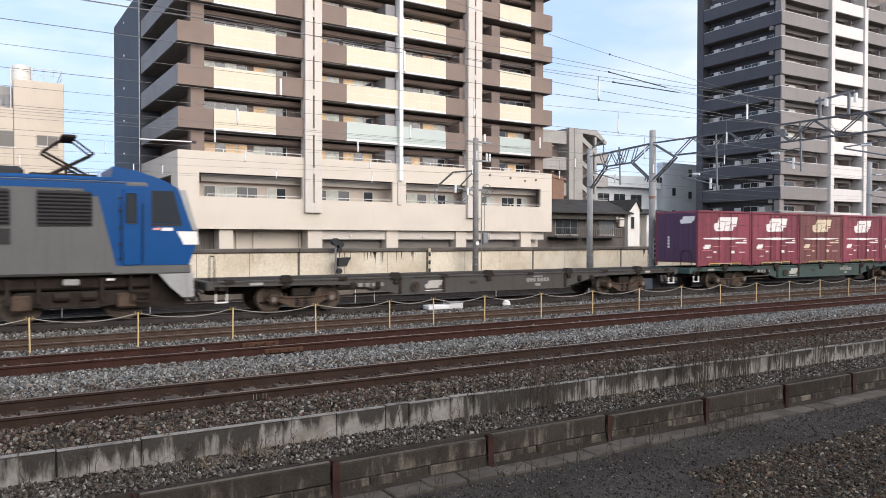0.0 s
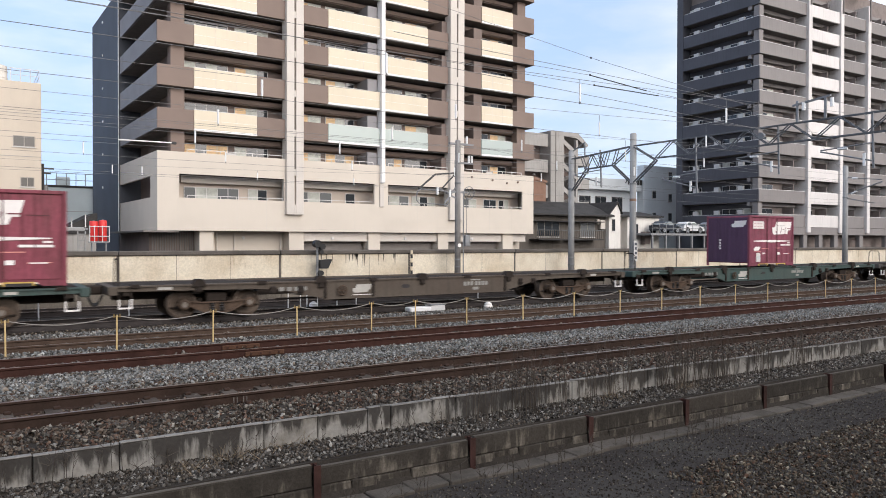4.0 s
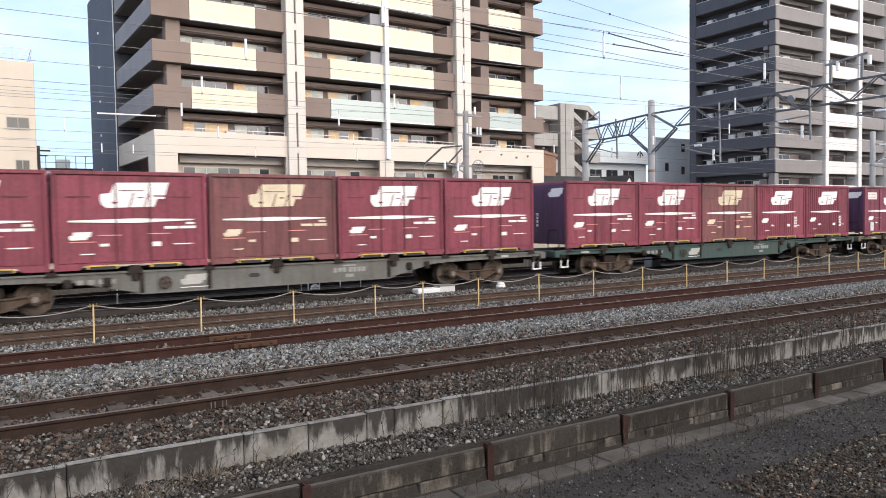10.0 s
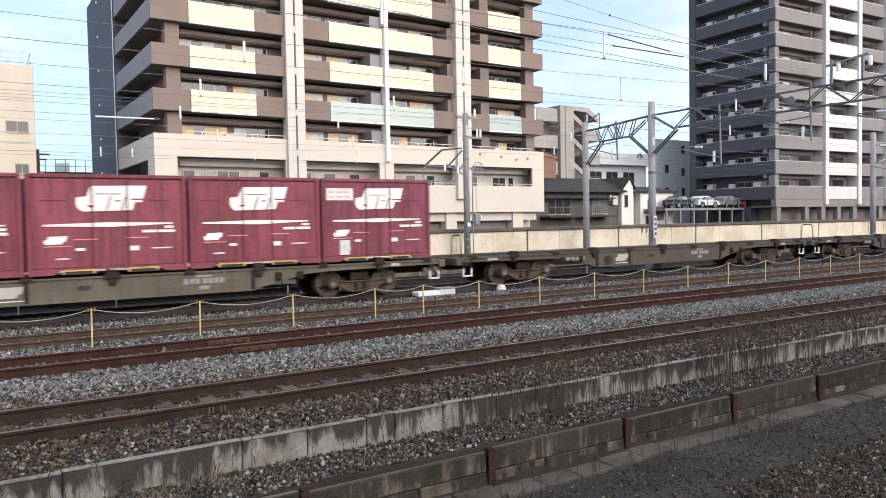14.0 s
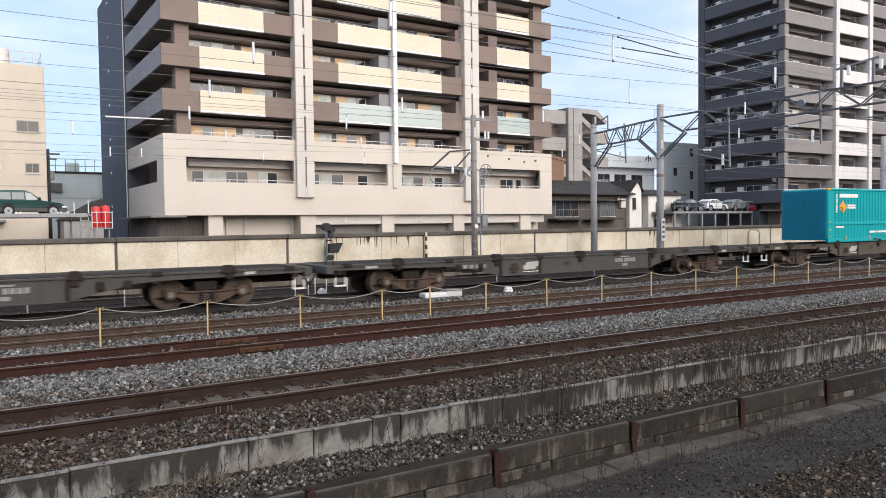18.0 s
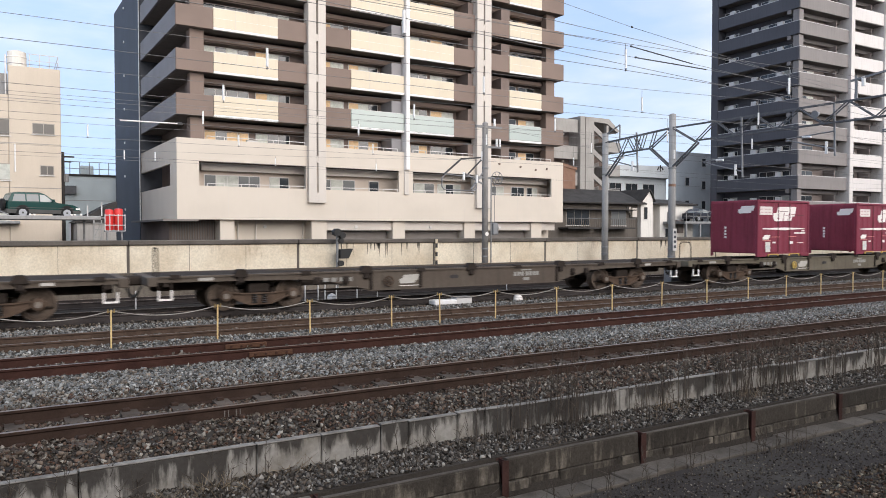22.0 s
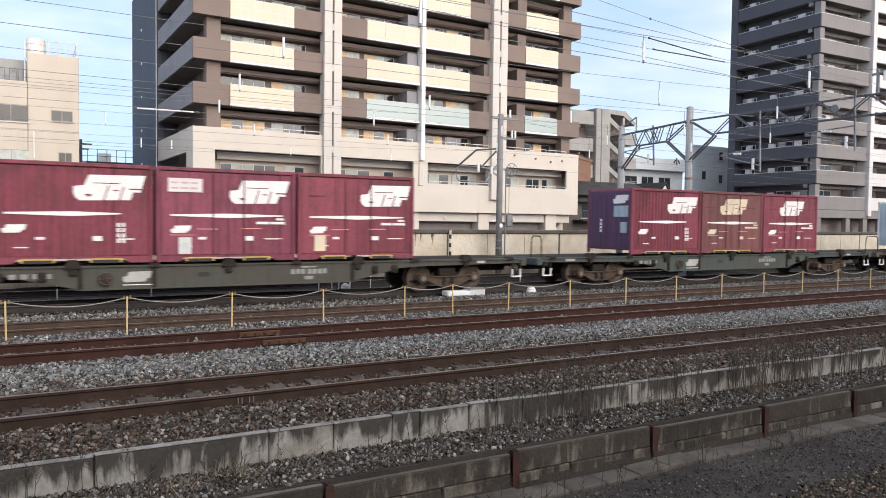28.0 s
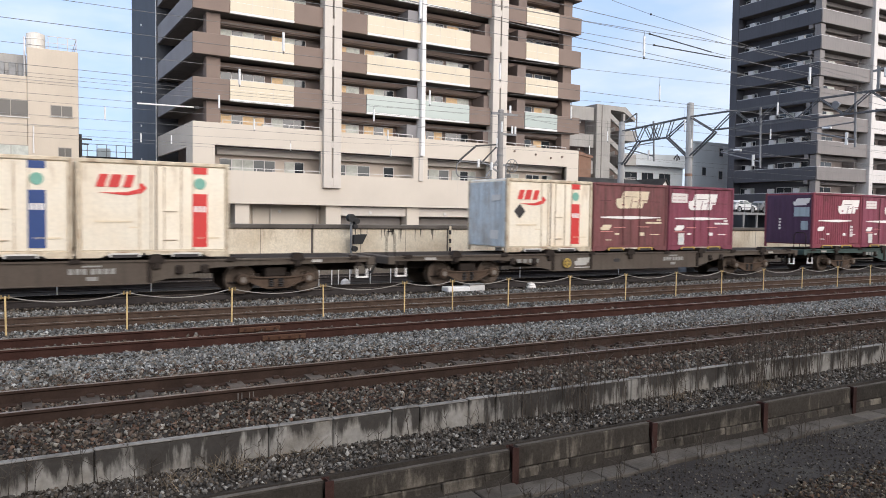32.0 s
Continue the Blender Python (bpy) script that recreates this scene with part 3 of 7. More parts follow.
def stones(name, mat, spots, sizes, label, sink=0.3):
    """Loose stones, each a small lopsided block, in one mesh."""
    rng = np.random.default_rng(len(spots))
    n = len(spots)
    core = np.array([(-1, -1, -.7), (1, -1, -.7), (1, 1, -.7), (-1, 1, -.7), (-.75, -.75, .7), (.75, -.75, .7), (.75, .75, .7), (-.75, .75, .7)])
    quads = np.array([(4, 5, 6, 7), (0, 1, 5, 4), (1, 2, 6, 5), (2, 3, 7, 6), (3, 0, 4, 7)])
    v = core[None] * (0.35 + 0.95 * rng.random((n, 8, 3))) * (0.6 + 0.85 * rng.random((n, 1, 3)))
    turn = rng.normal(size=(n, 4))
    turn[:, 1:3] *= 0.8
    turn /= np.linalg.norm(turn, axis=1, keepdims=True)
    a, b, c, d = turn.T
    rot = np.stack([1 - 2 * (c * c + d * d), 2 * (b * c - d * a), 2 * (b * d + c * a), 2 * (b * c + d * a), 1 - 2 * (b * b + d * d), 2 * (c * d - b * a),
                    2 * (b * d - c * a), 2 * (c * d + b * a), 1 - 2 * (b * b + c * c)], 1).reshape(n, 3, 3)
    v = np.einsum("nij,nkj->nki", rot, v) * sizes[:, None, None] * 0.5 + spots[:, None, :]
    v[:, :, 2] += sizes[:, None] * sink
    me = bpy.data.meshes.new(name)
    me.vertices.add(n * 8)
    me.vertices.foreach_set("co", v.astype(np.float32).ravel())
    f = (quads[None] + 8 * np.arange(n)[:, None, None]).reshape(-1, 4)
    me.loops.add(f.size)
    me.loops.foreach_set("vertex_index", f.astype(np.int32).ravel())
    me.polygons.add(len(f))
    me.polygons.foreach_set("loop_start", np.arange(0, f.size, 4, dtype=np.int32))
    me.polygons.foreach_set("loop_total", np.full(len(f), 4, dtype=np.int32))
    me.update(calc_edges=True)
    me.materials.append(mat)
    return tagged(part(name, me, mat), label, "gravel", "", "stuff")


def scatter(n, x0, x1, bands, seed, power=1.0):
    """Random spots, denser towards x0, on the ground between the given distances."""
    rng = np.random.default_rng(seed)
    x = x0 + (x1 - x0) * rng.random(n) ** power
    widths = np.array([b - a for a, b in bands])
    pick = rng.choice(len(bands), n, p=widths / widths.sum())
    y = np.array([bands[i][0] for i in pick]) + rng.random(n) * widths[pick]
    z = np.array([level(v) for v in y])
    return np.stack([x, y, z], 1)


rng = np.random.default_rng(4)
for name, mat, n, x0, x1, bands, size, label in (
        ("ballast_near", STONES_BROWN, 76000, -4, 36, ((8.41, 9.45), (9.58, 10.46), (10.58, 11.75)), 0.036, "brownish broken stone round the rails of the near track"),
        ("ballast_shoulder", STONES_GREY, 54000, -4, 50, ((11.3, 13.3),), 0.038, "pale grey broken stone between the tracks"),
        ("ballast_middle", STONES_GREY, 37000, -4, 54, ((14.7, 16.7), (18.0, 19.8)), 0.042, "grey broken stone along the chain fence"),
        ("ballast_far", STONES_DUSTY, 18000, -4, 50, ((13.53, 14.52), (16.85, 17.85), (19.8, 23.5)), 0.05, "dark oily broken stone under the tracks"),
        ("rubble_strip", STONES_RUBBLE, 30000, -4, 30, ((7.66, 8.34),), 0.034, "dark rubble and dead leaves between the two low walls"),
        ("path_grit", STONES_DARK, 37000, 1, 24, ((3.6, 7.05),), 0.019, "fine dark grit lying on the asphalt path"),
        ("gravel_patch", STONES_TAN, 22000, 2.2, 17, ((3.0, 5.8),), 0.036, "loose brown gravel on the asphalt path")):
    spots = scatter(n, x0, x1, bands, n, 1.35)
    if name == "gravel_patch":
        keep = spots[:, 0] > 6.6 + (spots[:, 1] - 4.6) * 1.75 + .9 * np.sin(spots[:, 0] * 1.3) + .5 * np.sin(spots[:, 1] * 5.1)
        spots = spots[keep]
    if name == "ballast_near":                # sleepers stay mostly bare
        on = (np.abs(spots[:, 1] - 10.02) < .5) & (np.abs((spots[:, 0] + 3) % .62 - .31) > .2) & (rng.random(len(spots)) < .28)
        spots = spots[~on]
    if name in ("gravel_patch", "path_grit"):
        spots[:, 2] = -1.215
    stones(name, mat, spots, size * (0.5 + 1.0 * rng.random(len(spots)) ** 1.6), label)

CHALK = material("faint_chalk", (0.17, 0.155, 0.14), 0.9, spread=0.2)
RUST = material("orange_rust", (0.095, 0.050, 0.031), 0.9, spread=0.25, grain=30, stain=5, bump=0.3)
# rails on sleepers
RAIL = [(-.07, 0), (-.07, .016), (-.014, .034), (-.010, .145), (-.034, .162), (-.034, .19), (.034, .19), (.034, .162), (.010, .145), (.014, .034), (.07, .016), (.07, 0)]
rail_meshes = [Shape().bar([(y, z - .192) for y, z in RAIL], -60, 400).mesh("rail", m) for m in (RAIL_DARK, RAIL_BROWN, RAIL_PALE, RAIL_BLACK, RAIL_BLACK)]
head_mesh = Shape().box(-60, 400, -.030, .030, -.0035, .0015).mesh("rail_head", RAIL_HEAD)
sleeper_mesh = Shape().bar([(-1.0, -.38), (1.0, -.38), (1.0, -.23), (.9, -.2), (.28, -.2), (.2, -.225), (-.2, -.225), (-.28, -.2), (-.9, -.2), (-1.0, -.23)], -.11, .11).mesh("sleeper", SLEEPER)
clip_mesh = Shape().soft(-.05, .05, -.13, -.07, -.2, -.15, .012).soft(-.05, .05, .07, .13, -.2, -.15, .012).mesh("rail_clip", RAIL_DARK)
for k, y in enumerate(TRACKS):
    track = thing("railway_track", pose(0, y, (-.05, 0, -.06, 0, 0)[k]), ("rusty brown rails on weathered concrete sleepers in stone", "dull red-brown rails half sunk in grey stone", "brown rails behind the yellow chain fence",
                  "dark worn rails under the goods train", "dark rails beside the cream concrete wall")[k], "railway track", "parallel railway tracks", "structure")
    for side in (-.566, .566):
        r = part("rail", rail_meshes[k], None, track, at=pose(0, side, 0))
        part("rail_head", head_mesh, None, r)
        if k == 0:
            for i in range(46):
                part("rail_clip", clip_mesh, None, r, at=pose(-3 + i * .62, 0, .04))
    for i in range((78, 22, 12, 26, 0)[k]):
        part("sleeper", sleeper_mesh, None, track, at=pose(-3 + i * .62 + .05 * math.sin(i * 7.3), 0, (.045, -.012, -.03, -.02, -.02)[k], 0, 0, .8 * math.sin(i * 3.1)))

    if k == 1:                                # rusty joint plates
        for x, side in ((4.25, -.566), (4.1, .566), (29.0, -.566), (29.0, .566)):
            j = part("joint_plate", Shape().soft(x - .42, x + .42, side - .065, side - .035, -.15, -.05, .012), RUST, track, "orange rusty joint plate")
            for dx in (-.3, -.1, .1, .3):
                part("bolt", Shape().rod((x + dx, side - .09, -.1), (x + dx, side - .06, -.1), .022, 6), RAIL_BROWN, j)
    if k == 0:
        for x in (2.38, 2.43, 2.53, 2.58):
            part("chalk_mark", Shape().box(x - .006, x + .006, -.566 - .016, -.566 - .0115, -.14, -.055), CHALK, track)

# low concrete wall beside the near track, in cast lengths
low_wall = thing("low_wall", pose(0, 8.4, 0), "low stained concrete retaining wall in cast lengths", "wall", "", "structure")
seams = [-4.6, -2.55, -0.35, .60, 2.45, 3.25, 4.05, 4.45, 5.2, 5.65, 6.1, 7.2, 8.2, 9.2, 10.2, 12.2, 14.2, 16.2, 18.2, 20.2, 22.2, 24.2, 27, 30, 33, 37, 42, 60, 110]
for a, b in zip(seams, seams[1:]):
    part("wall_length", Shape().soft(a + .006, b - .006, -.11, -.02, -.75, -.275 + .012 * math.sin(a * 5), .012), LOW_WALL, low_wall)
    part("wall_cap", Shape().soft(a + .006, b - .006, -.118, -.012, -.274 + .012 * math.sin(a * 5), -.256 + .012 * math.sin(a * 5), .008), LOW_CAP, low_wall)

# wall of stacked boards between rusty posts, with a slab kerb at its foot
board_wall = thing("board_wall", pose(0, 7.55, 0), "low mossy concrete board wall held by rusty steel posts", "wall", "", "structure")
posts = [-4.5, -2.05, .4, 2.89, 5.41, 7.87, 10.36, 12.82, 15.3, 17.8, 20.3, 22.8, 25.3, 27.8, 31, 34, 37, 40, 44, 48]
for a, b in zip(posts, posts[1:]):
    drop = .02 * math.sin(a * 3.7)
    part("board", Shape().soft(a + .055, b - .055, -.038, .04, -1.0, -.735 + drop, .014), OLD_CONCRETE, board_wall)
    # thin top strip in the kerb's colour, without the boards' dark runs
    part("worn_top", Shape().soft(a + .062, b - .062, -.031, .034, -.737 + drop, -.724 + drop, .005), KERB, board_wall)
    cuts3 = [a + .055] + [a + (b - a) * (i / 5 + .04 * math.sin(a * 7 + i * 5)) for i in range(1, 5)] + [b - .055]
    for i, (c0, c1) in enumerate(zip(cuts3, cuts3[1:])):
        part("block", Shape().soft(c0 + .004, c1 - .004, -.05 + .008 * math.sin(i * 9 + a), .04, -1.27, -1.005 + .006 * math.sin(a + i * 4), .014), OLD_CONCRETE, board_wall)
for a in posts:
    part("steel_post", Shape().box(a - .05, a + .05, -.085, -.075, -1.3, -.712).box(a - .006, a + .006, -.075, .06, -1.3, -.712).box(a - .05, a + .05, .06, .07, -1.3, -.712), RED_STEEL, board_wall)
kerb = thing("kerb", pose(0, 7.26, 0), "row of worn concrete kerb slabs at the foot of the wall", "kerb", "", "structure")
slab = Shape().soft(-.297, .297, -.17, .19, -1.32, -1.165, .014).mesh("kerb_slab", KERB)
for i in range(52):
    part("kerb_slab", slab, None, kerb, at=pose(-4 + .605 * i, .014 * math.sin(i * 2.3), .012 * math.sin(i * 5.1), 1.2 * math.sin(i), .5 * math.sin(i * 3.3), .8 * math.sin(i * 2.1)))

# foot of the cream wall: the shaded band is put into this dark colour
WALL_BASE = material("shaded_wall_foot", (0.17, 0.148, 0.122), 0.93, spread=0.22, grain=18, stain=1.2, bump=0.3, tint=(0.09, 0.076, 0.062), streak=0.4, per_object=0.08)
DRIP = material("black_drip_stain", (0.14, 0.122, 0.10), 0.95, spread=0.3, grain=30, stain=5)
# cream concrete parapet behind the tracks
parapet = thing("parapet_wall", pose(0, 28.5, 0), "long cream concrete wall with dark streaks under its coping", "wall", "", "structure")
joints = [-60, -40, -20, -9, -3.0, 3.75, 10.15, 16.55, 22.95, 29.3, 35.7, 42.1, 48.5, 54.9, 61.3, 67.7, 80, 110, 160]
for a, b in zip(joints, joints[1:]):
    part("wall_panel", Shape().soft(a + .05, b - .05, -.12, .16, -.3, 1.66, .02), CREAM_CONCRETE, parapet)
    part("wall_base", Shape().soft(a + .01, b - .01, -.24, -.122, -.32, .66, .02), WALL_BASE, parapet, "grey-brown wall foot coloured dark for shade")
    n = max(1, round((b - a) / 2.2))
    for i in range(1, n):
        x = a + (b - a) * i / n
        part("panel_joint", Shape().box(x - .006, x + .006, -.126, -.119, .665, 1.66), COPING, parapet)
    part("coping", Shape().soft(a + .01, b - .01, -.2, .24, 1.66, 1.84, .03), COPING, parapet)
    part("joint_cover", Shape().box(b - .055, b + .055, -.09, .1, -.3, 1.66), COPING, parapet)

rs = random.Random(3)
for i in range(22):                           # black runs below the coping beside the signal
    x = rs.choice((rs.uniform(12.0, 15.8), rs.uniform(30.2, 31.6), rs.uniform(12.0, 15.8)))
    d, wd = rs.uniform(.12, .65), rs.uniform(.015, .05)
    part("drip_stain", Shape().wall([(x - wd, 1.655), (x + wd, 1.655), (x + wd * .6, 1.65 - d * .5), (x + wd * .15, 1.65 - d), (x - wd * .5, 1.65 - d * .6)], -.1245, -.1195), DRIP, parapet)
# chain fence between the middle tracks
fence = thing("chain_fence", pose(0, 16.2, 0), "yellow posts with grey chain hanging between them", "fence", "", "structure")
xs = [-9.0, -6.8, -4.6, -2.48, -.34, 1.8, 3.94, 6.08, 8.22, 9.62, 11.38, 13.53, 15.68, 17.82, 19.96, 22.1, 24.24, 26.38, 28.52, 30.66, 32.8, 34.94, 37.1, 39.2, 41.4, 43.5]
for i, x in enumerate(xs):
    lean = .012 * math.sin(x * 5)
    p = part("post", Shape().rod((x, 0, -.3), (x + lean, 0, .595), .018, 8), YELLOW, fence)
    part("ring", Shape().rod((x + lean - .062, 0, .525), (x + lean - .062, 0, .605), .016, 6).rod((x + lean + .062, 0, .525), (x + lean + .062, 0, .605), .016, 6).box(x + lean - .075, x + lean + .075, -.012, .012, .54, .565), POST_RING, p)
    part("cap", Shape().rod((x + lean, 0, .59), (x + lean, 0, .625), .02, 8, .008), BLACK, p)
    if i + 1 < len(xs):
        b = xs[i + 1]
        chain = Shape()
        sag = .13 * (b - x) / 2.14
        pts = [(x + .06 + (b - x - .12) * s / 10, 0, .555 - sag * (1 - (s / 5 - 1) ** 2)) for s in range(11)]
        for p0, p1 in zip(pts, pts[1:]):
            chain.rod(p0, p1, .011, 5)
        part("chain", chain, ROPE, fence)

# ---- the large apartment block ----
block = thing("apartment_block", pose(9.70, 50.472, 0, 0, 0, 1.4876), "many-storeyed apartment block with taupe and ivory balconies over a cream base", "building")
STOREY, FIRST, LEVELS = 2.95, 11.31, 7
SPANS = ((0.0, 2.45, "t"), (2.45, 6.98, "i"), (6.98, 9.16, "t"), (10.52, 12.67, "t"), (12.67, 17.26, "i"), (17.62, 21.93, "i"), (21.93, 24.06, "t"), (25.53, 27.64, "t"), (27.64, 31.25, "i"), (31.25, 33.88, "t"))
TOP = FIRST + STOREY * LEVELS
part("side_wall", Shape().box(2.0, 33.88, 12.55, 24.9, 0, TOP - 2), TAUPE_DARK, block)
part("stair_wall", Shape().box(-.12, 2.0, 12.56, 24.9, 0, 22.6), SLATE, block, "dark slate-blue end wall with small round lamps")
for k in range(8):
    part("wall_lamp", Shape().rod((-.12, 19.4, 4.0 + STOREY * k), (-.2, 19.4, 4.0 + STOREY * k), .1, 10), WHITE_TRIM, block)
part("corner_strip", Shape().box(-.14, -.1, 12.45, 12.6, 2.9, TOP), WHITE_TRIM, block)
part("recess_wall", Shape().box(1.6, 33.4, 2.1, 12.54, 2.9, TOP), TAUPE_DARK, block, "dark taupe wall at the back of the balconies")

def window(parent, x, y, z, w, h, pane_mats=None, sashes=2):
    """A sliding window seen from the front: frame, panes, some in curtain and yellow tones."""
    f = .05
    wd = part("window", Shape().box(x, x + w, y - .05, y + .02, z, z + h), FRAME_WHITE, parent)
    for i in range(sashes):
        a = x + f + (w - f) * i / sashes
        b = x + (w - f) * (i + 1) / sashes
        mat = pane_mats[i % len(pane_mats)] if pane_mats else PANE
        part("pane", Shape().box(a, b, y - .062, y - .052, z + f, z + h - f), mat, wd)
    return wd


rnd = random.Random(8)
for k in range(LEVELS + 1):
    top = FIRST + STOREY * (k - 1)            # top of this level's parapet; level 0 stands on the base
    if k:
        for a, b, c in SPANS:
            if c == "t":
                part("parapet", Shape().soft(a + .004, b - .004, 0, .18, top - 1.42, top, .02), TAUPE, block)
            else:
                glazed = k == 1 and a > 10
                p = part("balcony_panel", Shape().soft(a + .01, b - .01, -.05, .06, top - 1.27, top + .02, .015), PALE_GLASS if glazed else IVORY, block, "pale frosted glass balcony panel" if glazed else "")
                if not glazed:
                    part("panel_seam", Shape().box(a + .02, b - .02, -.056, -.049, top - .66, top - .645), WHITE_TRIM, p)
                    for i in (1, 2):
                        x = a + (b - a) * i / 3
                        part("panel_seam", Shape().box(x - .012, x + .012, -.056, -.049, top - 1.25, top), PILLAR, p)
                part("panel_lip", Shape().soft(a + .005, b - .005, -.07, .16, top - 1.44, top - 1.275, .012), WHITE_TRIM, block)
                part("hand_rail", Shape().box(a + .02, b - .02, .1, .14, top + .05, top + .085), FRAME_WHITE, block)
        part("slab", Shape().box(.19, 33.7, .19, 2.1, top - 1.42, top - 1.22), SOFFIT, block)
        part("side_parapet", Shape().soft(0, .18, .19, 12.5, top - 1.42, top, .02), SKYLIT_SIDE, block)
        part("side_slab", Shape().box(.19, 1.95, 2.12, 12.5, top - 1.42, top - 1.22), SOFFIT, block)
        part("right_parapet", Shape().soft(33.70, 33.88, .19, 3.2, top - 1.42, top, .02), TAUPE, block)
    part("lintel", Shape().box(1.9, 33.4, 1.35, 2.09, top + .98, top + 1.24), TAUPE_DARK, block)
    part("lintel_edge", Shape().box(1.9, 33.4, 1.2, 1.34, top + 1.05, top + 1.36), TAUPE, block)
    part("corner_column", Shape().soft(1.0, 1.95, .5, 1.34, top - 1.2, top + 1.52, .03), TAUPE, block)
    part("end_column", Shape().soft(32.3, 33.3, .6, 1.4, top - 1.2, top + 1.52, .03), TAUPE, block)
    for c in (16.3, 23.55, 27.0):
        part("partition", Shape().box(c, c + .9, .3, 2.08, top - 1.2, top + 1.05), SKYLIT_SIDE if c < 20 else TAUPE_DARK, block)
    for a, w, n in ((2.3, 3.2, 4), (6.0, 2.6, 3), (10.8, 2.2, 2), (13.4, 2.6, 3), (18.2, 2.4, 3), (20.9, 2.3, 2), (28.1, 1.9, 2), (30.2, 1.9, 2)):
        choices = (None, (GOLD_PANE, PANE, CURTAIN), (CURTAIN, PANE), (GOLD_PANE, CURTAIN, PANE)) if k > 1 else (None, (GOLD_PANE, PANE, GOLD_PANE), (CURTAIN, PANE, PANE), (GOLD_PANE, CURTAIN, PANE))
        pick = rnd.choice(choices)
        window(block, a, 2.09, top - 1.15, w, 2.05, pick, n)
    for a in (5.2, 15.3, 29.4):
        if rnd.random() < .7:
            part("heat_pump", Shape().soft(a, a + .8, 1.55, 1.85, top - .25, top + .33, .03), FRAME_WHITE, block)
part("roof", Shape().box(-.1, 34.0, -.1, 24.9, TOP + .2, TOP + .5), SOFFIT, block)

# pillars with slots, and the thin white one between
for a, b, low in ((9.16, 10.52, 4.2), (24.06, 25.53, 4.05)):
    m = (a + b) / 2
    part("pillar", Shape().soft(a, m - .07, -.32, .6, low, TOP, .02).soft(m + .07, b, -.32, .6, low, TOP, .02).box(m - .07, m + .07, -.1, .6, low, TOP)
         .box(m - .075, m + .075, -.318, -.09, low, low + .75), PILLAR, block)
    for k in range(-1, LEVELS + 1):
        z = FIRST + STOREY * k - 1.25
        part("slot_bridge", Shape().box(m - .072, m + .072, -.315, -.09, z, z + .5), PILLAR, block)
        # dark sheet at the groove's back, for the shade inside it
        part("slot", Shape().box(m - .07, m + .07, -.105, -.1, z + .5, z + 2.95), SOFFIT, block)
part("thin_pillar", Shape().soft(17.27, 17.61, -.34, .5, 6.95, TOP, .03), WHITE_TRIM, block)
part("thin_pillar_foot", Shape().soft(17.24, 17.62, -.12, .5, 5.0, 6.95, .03), PILLAR, block)

RECESS_GREY = material("grey_beige_recess_wall", (0.54, 0.465, 0.395), 0.85, spread=0.06, grain=20, stain=0.8)
# lighter base than the plain pane, a reflection put into the colour
GREY_PANE = glass("grey_painted_glare_pane", (0.15, 0.155, 0.155), 0.06)
# cream base with long balcony openings
base = part("base", Shape()
            .box(0, 33.85, 0, .22, 6.85, 8.36).box(0, 33.85, 0, .22, 2.93, 5.2)
            .box(0, 1.45, 0, .22, 5.2, 6.85).box(9.06, 10.55, 0, .22, 5.2, 6.85).box(16.79, 18.07, 0, .22, 5.2, 6.85).box(24.04, 25.56, 0, .22, 5.2, 6.85).box(32.48, 33.85, 0, .22, 5.2, 6.85)
            .box(0, .22, .22, 12.5, 6.75, 8.36).box(0, .22, .22, 12.5, 2.93, 5.25).box(0, .22, .22, 2.0, 5.25, 6.75).box(33.63, 33.85, .22, 12.5, 2.93, 8.36), CREAM, block, "cream panelled two-storey base")
for x in (3.4, 7.7, 12.2, 15.0, 20.9, 23.0, 28.6, 31.2, 1.36, 5.5):
    part("panel_seam", Shape().box(x - .01, x + .01, -.004, .004, 2.95, 5.15), PILLAR, block)
part("base_floor", Shape().box(.22, 33.6, .22, 12.5, 2.95, 3.15).box(.22, 33.6, .22, 2.2, 6.9, 7.1), SOFFIT, block)
part("base_recess", Shape().box(1.4, 33.4, 1.75, 2.09, 3.15, 8.3), RECESS_GREY, block)
part("base_beam", Shape().box(1.9, 33.0, 1.2, 1.74, 6.35, 6.88), PILLAR, block)
for a, b in ((2.0, 9.0), (10.56, 16.7), (18.1, 24.0), (25.6, 32.4)):
    for z in (5.36, 8.555):
        part("balcony_rail", Shape().box(a, b, .06, .1, z, z + .045), FRAME_WHITE, block)
    n = int((b - a) / 1.1)
    for i in range(n + 1):
        x = a + (b - a) * i / n
        for z0, z1 in ((5.2, 5.37), (8.36, 8.56)):
            part("rail_post", Shape().box(x - .02, x + .02, .06, .1, z0, z1), FRAME_WHITE, block)
for a, w, n, bl in ((2.2, 4.0, 5, (GREY_PANE, CURTAIN_GREY, CURTAIN_GREY, GREY_PANE)), (6.9, 1.5, 2, (CURTAIN_GREY, PANE)), (10.7, 3.1, 3, (GREY_PANE, CURTAIN_GREY, GREY_PANE)), (15.0, .9, 1, None), (18.2, 2.9, 3, (GREY_PANE, CURTAIN_GREY)), (21.4, 2.4, 3, (CURTAIN_GREY, PANE)), (25.8, 2.6, 3, (CURTAIN_GREY, GREY_PANE)), (29.2, 1.5, 2, None), (31.0, 1.2, 2, (PANE, CURTAIN_GREY))):
    window(block, a, 1.74, 4.1, w, 2.0, bl, n)
for x, z in ((28.9, 7.75), (30.6, 7.55), (26.6, 7.9), (31.9, 7.7)):
    part("vent_cap", Shape().rod((x, 0, z), (x, -.1, z), .09, 8), TAUPE, block)
